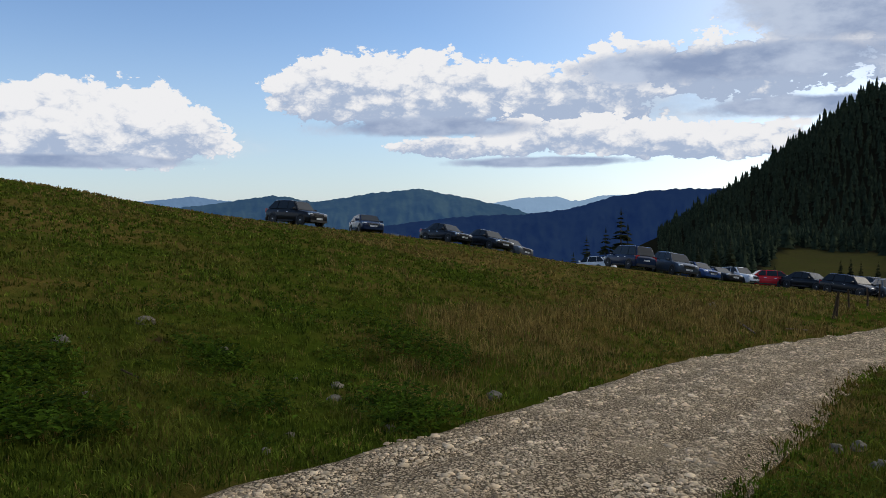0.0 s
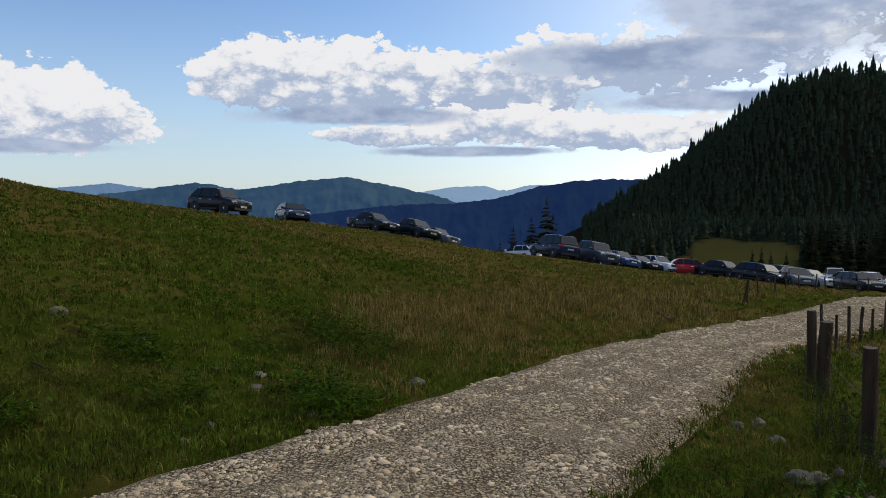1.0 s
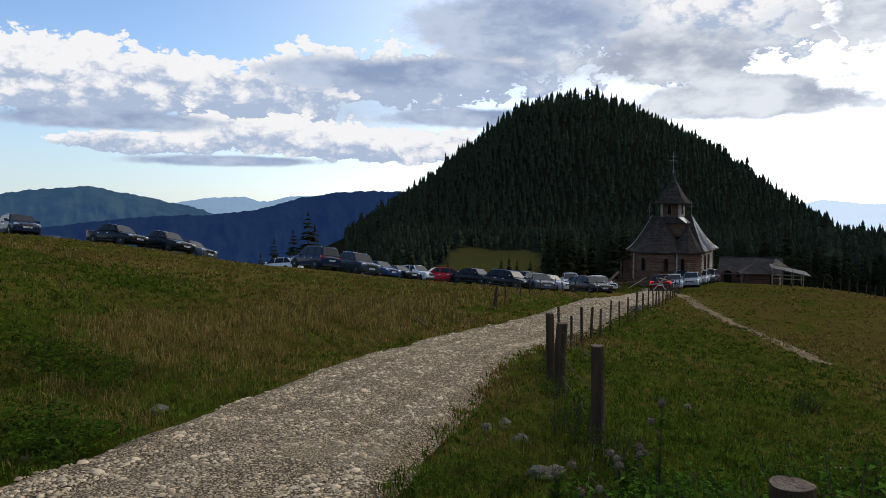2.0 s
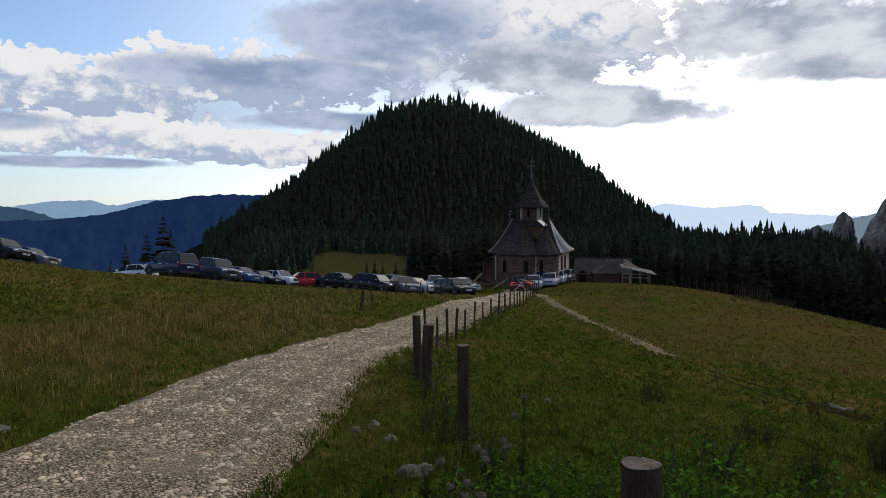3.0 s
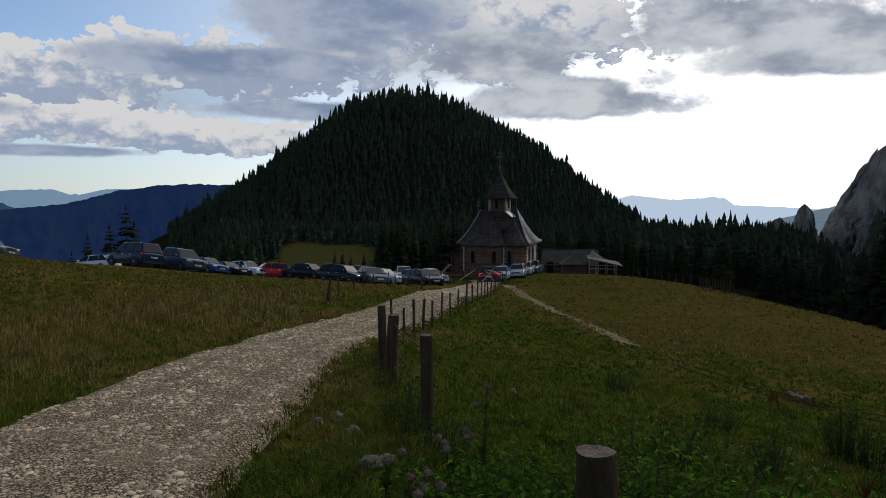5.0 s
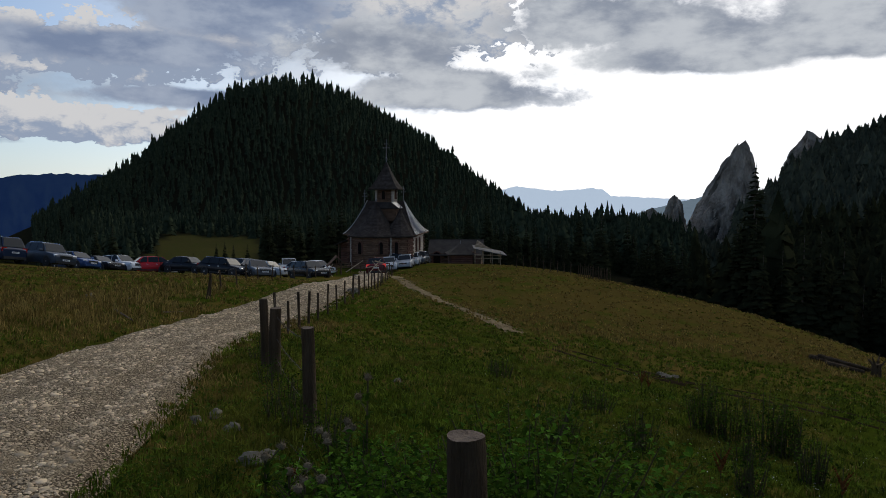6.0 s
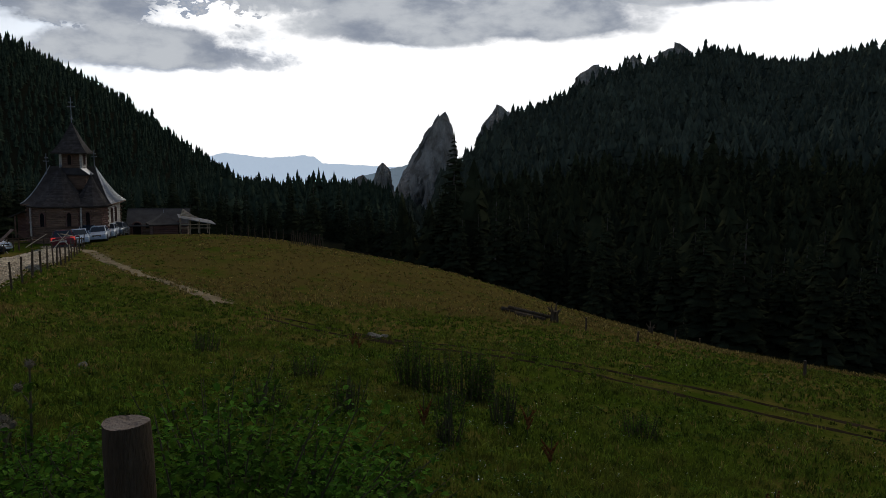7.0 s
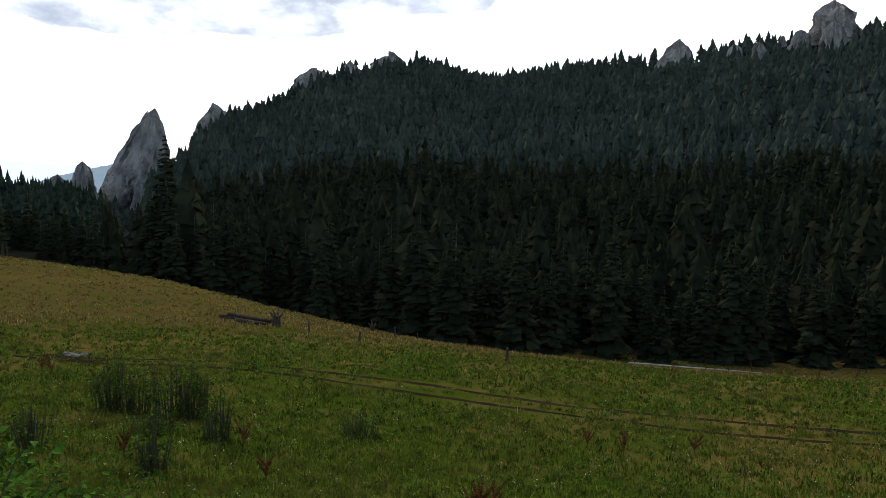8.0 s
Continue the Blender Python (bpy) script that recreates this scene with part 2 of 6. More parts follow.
def spline_fit(points):
    """A thin-plate sheet through the points: weights and plane."""
    p = np.array([(*at(a, d), z) for a, d, z in points])
    n = len(p)
    r2 = ((p[:, None, :2] - p[None, :, :2]) ** 2).sum(-1)
    k = np.where(r2 > 0, 0.5 * r2 * np.log(r2 + 1e-9), 0) + np.eye(n) * 2.0
    q = np.hstack([np.ones((n, 1)), p[:, :2]])
    sol = np.linalg.solve(np.block([[k, q], [q.T, np.zeros((3, 3))]]), np.concatenate([p[:, 2], np.zeros(3)]))
    return p[:, :2], sol[:n], sol[n:]


SHEET = spline_fit(NEAR + LEFT + RIGHT)


def meadow(x, y):
    c, w, b = SHEET
    z = b[0] + b[1] * x + b[2] * y
    for (cx, cy), wi in zip(c, w):
        r2 = (x - cx) ** 2 + (y - cy) ** 2
        z = z + wi * 0.5 * r2 * np.log(r2 + 1e-9)
    return z


def sstep(v, a, b):
    t = np.clip((v - a) / (b - a), 0, 1)
    return t * t * (3 - 2 * t)


def wave(x, y, size, seed=0.0):
    """Cheap rolling unevenness, about -1 to 1."""
    a = np.sin(x / size + 1.7 * seed) * np.cos(y / size * 1.13 + seed) + 0.6 * np.sin(x / size * 2.1 + y / size * 1.3 + 2.3 * seed) + 0.4 * np.cos(x / size * 3.3 - y / size * 2.9 + seed)
    return a / 2


HILL_AT = at(29.8, 600)
HILL_LEFT = ((0, 30, 58, 70, 95, 130, 182, 260, 420, 800, 2000), (80, 76, 68, 57, 39, 11, -21, -60, -100, -150, -300))
HILL_RIGHT = ((0, 24, 46, 72, 95, 130, 158, 182, 220, 290, 420, 800, 2000), (80, 73, 62, 49, 37, 9, -10, -21, -28, -34, -42, -110, -300))
RIDGE = [(58, 420, -22), (61, 425, -16), (63.4, 432, -3), (64.6, 432, 8), (65.9, 432, 22), (68.4, 440, 26), (71.2, 450, 37), (73.5, 452, 51), (75.3, 455, 55), (78.8, 460, 64), (82.2, 460, 60), (86.4, 455, 51), (91.5, 450, 58),
         (97.5, 440, 60), (102, 440, 67), (106, 440, 71), (112.4, 440, 75), (126, 440, 83), (150, 460, 79)]


def hill_height(x, y):
    ax, ay = math.sin(radians(29.8)), math.cos(radians(29.8))
    dx, dy = x - HILL_AT[0], y - HILL_AT[1]
    v, u = dx * ax + dy * ay, dx * ay - dy * ax
    r = np.sqrt(u * u + (v * 0.85) ** 2)
    s = 0.5 + 0.5 * np.clip(u / (r + 1e-6) * 1.6, -1, 1)
    return np.interp(r, *HILL_LEFT) * (1 - s) + np.interp(r, *HILL_RIGHT) * s


def ridge_height(x, y):
    a = np.degrees(np.arctan2(x, y))
    d = np.sqrt(x * x + y * y)
    azs = [r[0] for r in RIDGE]
    a2 = a + wave(x, y, 31, 0.7) * 0.8
    z = sum(np.interp(a2 + s, azs, [r[2] for r in RIDGE]) for s in (-1.2, -0.6, 0, 0.6, 1.2)) / 5
    top = np.interp(a, azs, [r[1] for r in RIDGE]) + wave(x, y, 40, 2.7) * 8
    t = np.clip((top - d) / (top - 95), 0, 1)
    front = -17 + (z + 17) * (1 - t) ** 1.25
    back = z - np.maximum(d - top, 0) * 0.55
    h = np.where(d < top, front, np.maximum(back, -200))
    fade = sstep(a, 57, 62) * (1 - sstep(a, 150, 175))
    return -200 + (h + 200) * fade


def land(x, y):
    """Height of the ground at x, y."""
    x, y = np.asarray(x, dtype=float), np.asarray(y, dtype=float)
    d = np.sqrt(x * x + y * y)
    a = np.degrees(np.arctan2(x, y))
    base = np.interp(d, [0, 80, 120, 180, 300, 700, 1500, 5000], [-6, -10, -20, -36, -62, -122, -165, -185])
    behind = sstep(np.abs((a - 220 + 180) % 360 - 180), 110, 60)
    base = base * (1 - behind) + behind * np.interp(d, [0, 60, 300, 1500, 5000], [0, 4, 25, 60, 40])
    hill = hill_height(x, y)
    shelf = -10 - 7 * sstep(d, 110, 180) + 0.02 * np.maximum(d - 180, 0)
    base = np.where((a > 14) & (a < 62), np.maximum(base, shelf - sstep(np.abs(a - 36), 20, 26) * 14 - np.maximum(d - 330, 0) * 0.15), base)
    far = np.maximum(np.maximum(base, hill), ridge_height(x, y)) + wave(x, y, 23, 1.0) * 1.2 * sstep(d, 110, 200)
    k0 = np.interp(a, [4, 14], [68, 82])
    k = sstep(d, k0, k0 + np.interp(a, [4, 14], [26, 43]))
    near = meadow(np.clip(x, -140, 140), np.clip(y, -140, 140))
    near = np.where(d > 82, np.clip(near, -22, 8), near)
    z = near * (1 - k) + far * k
    bank = np.exp(-((d - 10) / 4) ** 2) * sstep(-a, 0, 12) * (a > -70)
    z = z + bank * (wave(x, y, 0.8, 5.0) * 0.10 + wave(x, y, 0.33, 1.0) * 0.06)
    return z + (wave(x, y, 1.9, 0.3) * 0.035 + wave(x, y, 0.55, 2.0) * 0.012) * sstep(d, 1.0, 4.0)


def ground_z(x, y):
    return float(land(np.array([x]), np.array([y]))[0])


# ---------------------------------------------------------------- the road's line
ROAD = [(-12.0, -14.0), (-7.4, -6.6), (-2.6, 1.55), (1.46, 8.4), (5.6, 15.5), (11.2, 23.0), (20.0, 33.0), (29.0, 43.6), (35.8, 51.6), (40.5, 57.6), (43.5, 62.0), (46, 66)]


def smooth_line(points, step):
    """Evenly spaced points on a smooth curve through the points given."""
    p = [Vector((*q, 0)) for q in points]
    p = [p[0] * 2 - p[1]] + p + [p[-1] * 2 - p[-2]]
    out = []
    for i in range(1, len(p) - 2):
        n = max(2, int((p[i + 1] - p[i]).length / step))
        for k in range(n):
            t = k / n
            out.append(0.5 * ((2 * p[i]) + (p[i + 1] - p[i - 1]) * t + (2 * p[i - 1] - 5 * p[i] + 4 * p[i + 1] - p[i + 2]) * t * t + (3 * p[i] - p[i - 1] - 3 * p[i + 1] + p[i + 2]) * t ** 3))
    out.append(p[-2])
    return out


ROAD_LINE = smooth_line(ROAD, 0.35)
ROAD_XY = np.array([(p.x, p.y) for p in ROAD_LINE])
TRACK_LINE = smooth_line([(36.6, 51.5), (34.3, 45.5), (30.8, 39.4), (27.2, 31.6), (23.6, 24.6), (21.2, 20.4)], 0.5)
TRACK_XY = np.array([(p.x, p.y) for p in TRACK_LINE])


RUTS = [smooth_line([at(a, d + off) for a, d in ((49, 25), (53, 22.4), (58, 20.2), (66, 18.2), (74, 16.6), (84, 15.0), (93, 13.9), (105, 13.3), (118, 13.5))], 0.3) for off in (0.0, 1.25)]
RUT_XY = np.array([(p.x, p.y) for l in RUTS for p in l])


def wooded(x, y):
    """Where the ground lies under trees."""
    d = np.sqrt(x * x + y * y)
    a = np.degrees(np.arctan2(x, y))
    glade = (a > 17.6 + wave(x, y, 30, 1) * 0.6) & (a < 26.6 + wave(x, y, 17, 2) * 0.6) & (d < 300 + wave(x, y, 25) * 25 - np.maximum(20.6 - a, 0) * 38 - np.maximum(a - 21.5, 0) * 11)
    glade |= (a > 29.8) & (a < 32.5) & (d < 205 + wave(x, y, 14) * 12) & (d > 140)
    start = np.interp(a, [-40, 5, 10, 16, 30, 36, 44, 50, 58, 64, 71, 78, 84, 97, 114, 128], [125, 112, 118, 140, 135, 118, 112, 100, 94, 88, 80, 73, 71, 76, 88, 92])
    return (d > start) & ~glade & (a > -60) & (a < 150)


def line_distance(line, x, y):
    d = np.full(np.shape(x), 1e9)
    for i in range(0, len(line), 2):
        d = np.minimum(d, (x - line[i, 0]) ** 2 + (y - line[i, 1]) ** 2)
    return np.sqrt(d)
# ---------------------------------------------------------------- ground
def grass_ground():
    """Turf seen between the blades: green, straw and bare soil in patches."""
    m = bpy.data.materials.new("turf")
    m.use_nodes = True
    h = Graph(m.node_tree)
    p = m.node_tree.nodes["Principled BSDF"]
    v = m.node_tree.nodes.new("ShaderNodeTexCoord").outputs["Object"]
    big, mid, small = h.noise(v, 0.05, 4), h.noise(v, 0.45, 6, 0.65), h.noise(v, 9.0, 5, 0.7)
    green = h.mix(small, (0.021, 0.034, 0.003), (0.064, 0.086, 0.008))
    straw = h.mix(small, (0.068, 0.047, 0.010), (0.165, 0.116, 0.030))
    col = h.mix(h.smooth(h.m("ADD", h.m("MULTIPLY", big, 0.5), h.m("MULTIPLY", mid, 0.5)), 0.42, 0.58), green, straw)
    col = h.mix(h.smooth(h.noise(v, 0.9, 4), 0.66, 0.74), col, (0.040, 0.028, 0.012))
    hay = m.node_tree.nodes.new("ShaderNodeAttribute")
    hay.attribute_name = "hay"
    col = h.mix(h.m("MULTIPLY", hay.outputs["Fac"], h.smooth(h.m("ADD", h.m("MULTIPLY", mid, 0.6), h.m("MULTIPLY", h.noise(v, 0.16, 5), 0.4)), 0.40, 0.56, 0.12, 0.92)), col, h.mix(small, (0.046, 0.034, 0.008), (0.122, 0.086, 0.023)))
    # Far turf darkened: the shade on the glade is put into its colour.
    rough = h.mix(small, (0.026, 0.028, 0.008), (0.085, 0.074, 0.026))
    far_shade = m.node_tree.nodes.new("ShaderNodeAttribute")
    far_shade.attribute_name = "far_shade"
    col = h.mix(h.m("MULTIPLY", far_shade.outputs["Fac"], h.smooth(mid, 0.3, 0.6, 0.6, 1.0)), col, rough)
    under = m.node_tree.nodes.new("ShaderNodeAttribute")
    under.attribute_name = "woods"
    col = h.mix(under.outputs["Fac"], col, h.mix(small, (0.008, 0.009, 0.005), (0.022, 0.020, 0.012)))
    h.put(p.inputs["Base Color"], col)
    p.inputs["Roughness"].default_value, p.inputs["Specular IOR Level"].default_value = 0.95, 0.0
    b = h.node("ShaderNodeBump", Strength=0.9, Distance=0.06, Height=h.m("ADD", small, mid))
    h.put(p.inputs["Normal"], b.outputs[0])
    return m


TURF = grass_ground()
u = np.linspace(-1, 1, 381)
line = 6.0 * np.sinh(7.25 * u)
line = line / line.max() * 4900
gx, gy = np.meshgrid(line, line, indexing="ij")
gz = land(gx.ravel(), gy.ravel()).reshape(gx.shape)
gz -= 0.10 * sstep(2.2 - line_distance(ROAD_XY, gx.ravel(), gy.ravel()), 0, 0.6).reshape(gx.shape)
n = len(line)
idx = np.arange(n * n).reshape(n, n)
a_, b_, c_, d_ = idx[:-1, :-1].ravel(), idx[1:, :-1].ravel(), idx[1:, 1:].ravel(), idx[:-1, 1:].ravel()
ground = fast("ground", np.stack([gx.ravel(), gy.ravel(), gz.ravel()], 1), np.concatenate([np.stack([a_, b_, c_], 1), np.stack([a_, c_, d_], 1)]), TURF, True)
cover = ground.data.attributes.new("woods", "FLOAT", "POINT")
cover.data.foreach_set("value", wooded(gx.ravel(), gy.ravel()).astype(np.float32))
hay = ground.data.attributes.new("hay", "FLOAT", "POINT")
far, head = np.hypot(gx, gy).ravel(), np.degrees(np.arctan2(gx, gy)).ravel()
hay.data.foreach_set("value", (sstep(far, 23, 38) * sstep(head, 32, 42) * (1 - sstep(head, 128, 150))).astype(np.float32))
# Mask for the painted shade, growing with distance.
far_shade = ground.data.attributes.new("far_shade", "FLOAT", "POINT")
far_shade.data.foreach_set("value", sstep(far, 88, 112).astype(np.float32))
tagged(ground, "uneven mountain meadow of short green grass and dry straw", "ground", kind="structure")

# ---------------------------------------------------------------- gravel road
def gravel_bed():
    """Packed gravel: stones of two sizes told apart by tone, with darker gaps between them."""
    m = bpy.data.materials.new("gravel")
    m.use_nodes = True
    h, nt = Graph(m.node_tree), m.node_tree
    p = nt.nodes["Principled BSDF"]
    v = nt.nodes.new("ShaderNodeTexCoord").outputs["Object"]
    rows = []
    for scale in (26.0, 55.0):
        cell = nt.nodes.new("ShaderNodeTexVoronoi")
        nt.links.new(v, cell.inputs["Vector"])
        cell.inputs["Scale"].default_value = scale
        rows.append((h.smooth(cell.outputs["Distance"], 0.66, 0.40), h.node("ShaderNodeSeparateXYZ", Vector=cell.outputs["Color"])))
    large = h.smooth(rows[0][1].outputs[0], 0.55, 0.6)
    gap = h.m("ADD", h.m("MULTIPLY", rows[0][0], large), h.m("MULTIPLY", rows[1][0], h.m("SUBTRACT", 1.0, large)))
    tone = h.m("ADD", h.m("MULTIPLY", rows[0][1].outputs[1], large), h.m("MULTIPLY", rows[1][1].outputs[1], h.m("SUBTRACT", 1.0, large)))
    dust, small = h.noise(v, 0.8, 5), h.noise(v, 60.0, 3)
    stone = h.mix(h.m("ADD", h.m("MULTIPLY", tone, 0.7), h.m("MULTIPLY", small, 0.3)), (0.245, 0.175, 0.10), (0.70, 0.545, 0.345))
    col = h.mix(gap, (0.12, 0.088, 0.052), stone)
    col = h.mix(h.m("MULTIPLY", h.smooth(dust, 0.52, 0.66), 0.55), col, (0.40, 0.305, 0.185))
    h.put(p.inputs["Base Color"], col)
    p.inputs["Roughness"].default_value, p.inputs["Specular IOR Level"].default_value = 0.95, 0.04
    b = h.node("ShaderNodeBump", Strength=1.0, Distance=0.035, Height=h.m("ADD", gap, h.m("MULTIPLY", tone, 0.5)))
    h.put(p.inputs["Normal"], b.outputs[0])
    return m


GRAVEL = gravel_bed()
DIRT = surface("dirt", (0.13, 0.092, 0.048), (0.34, 0.255, 0.150), 0.95, 0.7, 15, 0.8, spread=0.0, spec=0.0)


def strip(name, line, half, material, lift, across=13, crown=0.04, fray=0.25):
    """A lane laid on the ground along a line, with frayed edges."""
    vs, fs = [], []
    for i, p in enumerate(line):
        q = (line[min(i + 1, len(line) - 1)] - line[max(i - 1, 0)]).normalized()
        side = Vector((q.y, -q.x, 0))
        w1 = half + fray * noise.noise(Vector((p.x * 0.9, p.y * 0.9, 3)))+ fray * 0.5 * noise.noise(Vector((p.x * 3, p.y * 3, 7)))
        w2 = half + fray * noise.noise(Vector((p.x * 0.9, p.y * 0.9, 9)))+ fray * 0.5 * noise.noise(Vector((p.x * 3, p.y * 3, 2)))
        for k in range(across):
            s = -1 + 2 * k / (across - 1)
            c = p + side * (s * (w1 if s < 0 else w2))
            rut = -0.035 * (math.exp(-((abs(s) - 0.5) / 0.16) ** 2)) + crown * (1 - s * s)
            edge = -0.09 if k in (0, across - 1) else 0
            vs.append((c.x, c.y, ground_z(c.x, c.y) + lift + rut + edge + 0.02 * noise.noise(Vector((c.x * 2.2, c.y * 2.2, 0)))))
    for i in range(len(line) - 1):
        for k in range(across - 1):
            o = i * across + k
            fs.append((o, o + 1, o + across + 1, o + across))
    return raw(name, vs, fs, material, smooth=True)


tagged(strip("road", ROAD_LINE, 1.5, GRAVEL, 0.03, fray=0.12), "pale rutted gravel road across the meadow", "road", kind="structure")
tagged(strip("dirt_track", TRACK_LINE, 0.50, DIRT, 0.03, 7, 0.01, 0.42), "bare stony dirt track branching from the road", "track", kind="structure")

# ---------------------------------------------------------------- far mountains
def haze_hill(name, profile, dist, foot, dark, light, glow, label, rough=8.0, seed=0):
    """A far range: a ridge with a ragged crest and folds down its near side. profile: heading and elevation of the
    crest. glow: haze put into the colour.
    """
    azs = np.arange(profile[0][0], profile[-1][0] + 0.01, 0.1)
    els = np.interp(azs, [p[0] for p in profile], [p[1] for p in profile])
    rows = 44
    vs, fs = [], []
    for i, (a, e) in enumerate(zip(azs, els)):
        top = EYE + dist * math.tan(radians(e))
        for k in range(rows):
            t = (k / (rows - 1)) ** 1.2
            fold = noise.fractal(Vector((a * 0.5 + seed, t * 2.2, seed)), 1.0, 2.0, 4)
            d = dist * (1 - 0.30 * t) + fold * dist * 0.04 * min(1, t * 4)
            px, py = at(a, d)
            z = top + (foot - top) * t ** 0.9 + fold * rough * 1.2 * t
            tuft = noise.noise(Vector((px / 22, py / 22, z / 15))) + 0.7 * noise.noise(Vector((px / 9, py / 9, z / 8)))
            vs.append((px, py, z + rough * 0.42 * tuft))
        vs.append((*at(a, dist * 1.12), foot))
    w = rows + 1
    for i in range(len(azs) - 1):
        for k in range(rows - 1):
            o = i * w + k
            fs.append((o, o + 1, o + w + 1, o + w))
        o = i * w
        fs.append((o, o + w, o + w + rows, o + rows))
    m = surface(name + "_hazy_woods", dark, light, 1.0, 0.012, 0.09, 0.0, spread=0.0, glow=glow, spec=0.0)
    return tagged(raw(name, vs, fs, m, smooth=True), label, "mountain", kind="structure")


# Farther ranges glow paler and bluer, haze given to them as emission.
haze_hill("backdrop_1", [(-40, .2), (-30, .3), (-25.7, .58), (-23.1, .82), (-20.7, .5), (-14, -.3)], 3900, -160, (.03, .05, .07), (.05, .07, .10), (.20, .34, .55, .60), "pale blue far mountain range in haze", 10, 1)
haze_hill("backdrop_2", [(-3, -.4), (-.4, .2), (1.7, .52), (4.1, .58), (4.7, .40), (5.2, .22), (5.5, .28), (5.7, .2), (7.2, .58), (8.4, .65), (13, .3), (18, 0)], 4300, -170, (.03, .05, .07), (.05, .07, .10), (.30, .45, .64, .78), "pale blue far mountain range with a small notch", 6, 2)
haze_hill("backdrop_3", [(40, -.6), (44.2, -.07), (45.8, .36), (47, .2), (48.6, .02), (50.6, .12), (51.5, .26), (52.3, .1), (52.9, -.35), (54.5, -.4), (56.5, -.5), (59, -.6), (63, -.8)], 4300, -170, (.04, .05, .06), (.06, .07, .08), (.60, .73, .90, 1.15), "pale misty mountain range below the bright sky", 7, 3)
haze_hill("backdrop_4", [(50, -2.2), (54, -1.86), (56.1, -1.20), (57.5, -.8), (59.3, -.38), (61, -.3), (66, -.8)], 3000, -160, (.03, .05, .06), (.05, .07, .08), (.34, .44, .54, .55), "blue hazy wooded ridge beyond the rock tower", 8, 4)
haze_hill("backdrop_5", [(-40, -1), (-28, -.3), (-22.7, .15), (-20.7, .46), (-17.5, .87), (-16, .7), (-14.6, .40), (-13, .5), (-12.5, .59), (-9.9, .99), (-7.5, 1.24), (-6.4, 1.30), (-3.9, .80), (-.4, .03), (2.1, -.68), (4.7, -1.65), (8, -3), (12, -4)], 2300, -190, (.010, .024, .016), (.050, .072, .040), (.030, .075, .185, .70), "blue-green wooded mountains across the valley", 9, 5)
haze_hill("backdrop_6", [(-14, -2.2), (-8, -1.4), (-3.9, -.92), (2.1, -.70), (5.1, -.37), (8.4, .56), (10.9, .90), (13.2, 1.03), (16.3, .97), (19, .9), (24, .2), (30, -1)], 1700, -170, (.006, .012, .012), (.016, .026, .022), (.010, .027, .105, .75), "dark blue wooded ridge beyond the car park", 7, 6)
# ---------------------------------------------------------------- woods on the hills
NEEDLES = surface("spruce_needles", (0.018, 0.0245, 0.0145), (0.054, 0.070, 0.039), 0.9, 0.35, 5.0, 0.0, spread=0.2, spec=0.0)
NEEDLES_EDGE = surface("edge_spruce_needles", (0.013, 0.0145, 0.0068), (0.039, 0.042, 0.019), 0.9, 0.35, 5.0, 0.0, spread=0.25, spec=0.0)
# Paler needles: the haze over the mountain side is put into their colour.
NEEDLES_HAZY = surface("hazy_forest_needles", (0.031, 0.037, 0.025), (0.077, 0.087, 0.057), 0.95, 0.05, 0.6, 0.0, spread=0.22, spec=0.0)
BARK = surface("spruce_bark", (0.05, 0.038, 0.028), (0.15, 0.12, 0.095), 0.95, 3, 30, 0.6, spread=0.1)


def fir_shape(seed, tiers=6):
    """A far spruce of unit height: ragged drooping tiers round a spire."""
    r = random.Random(seed)
    vs, ts = [], []
    for k in range(tiers):
        t = k / tiers
        reach = (0.20 * (1 - t) ** 0.85 + 0.018) * r.uniform(.85, 1.15)
        z, n, o, turn = 0.05 + t * .90, 8, len(vs), r.uniform(0, 6.28)
        vs.append((0, 0, min(1.0, z + 1.75 / tiers)))
        for i in range(n):
            a = turn + 6.2832 * i / n + r.uniform(-.25, .25)
            q = reach * (1.1 if i % 2 else .34) * r.uniform(.7, 1.3)
            vs.append((q * math.cos(a), q * math.sin(a), z + r.uniform(-.06, .03)))
        ts += [(o, o + 1 + i, o + 1 + (i + 1) % n) for i in range(n)]
    return np.array(vs), np.array(ts)


def plant_woods(name, spots, heights, label, tiers=5, wide=1.0, leaves=NEEDLES):
    """Many small trees joined into one wood."""
    r = np.random.RandomState(5)
    shapes = [fir_shape(i, tiers) for i in range(6)]
    pick = r.randint(0, 6, len(spots))
    V, T, o = [], [], 0
    for s, (sv, st) in enumerate(shapes):
        p, h = spots[pick == s], heights[pick == s]
        if not len(p):
            continue
        a = r.uniform(0, 6.28, len(p))
        w = h * r.uniform(0.75, 1.25, len(p)) * wide
        lean = r.uniform(-.03, .03, (len(p), 2))
        x = (sv[None, :, 0] * np.cos(a)[:, None] - sv[None, :, 1] * np.sin(a)[:, None]) * w[:, None] + p[:, 0:1] + lean[:, 0:1] * sv[None, :, 2] * h[:, None]
        y = (sv[None, :, 0] * np.sin(a)[:, None] + sv[None, :, 1] * np.cos(a)[:, None]) * w[:, None] + p[:, 1:2] + lean[:, 1:2] * sv[None, :, 2] * h[:, None]
        z = sv[None, :, 2] * h[:, None] + p[:, 2:3] - 0.3
        V.append(np.stack([x, y, z], -1).reshape(-1, 3))
        T.append((st[None] + (np.arange(len(p)) * len(sv))[:, None, None]).reshape(-1, 3) + o)
        o += len(p) * len(sv)
    return tagged(fast(name, np.concatenate(V), np.concatenate(T), leaves), label, "forest", kind="stuff")


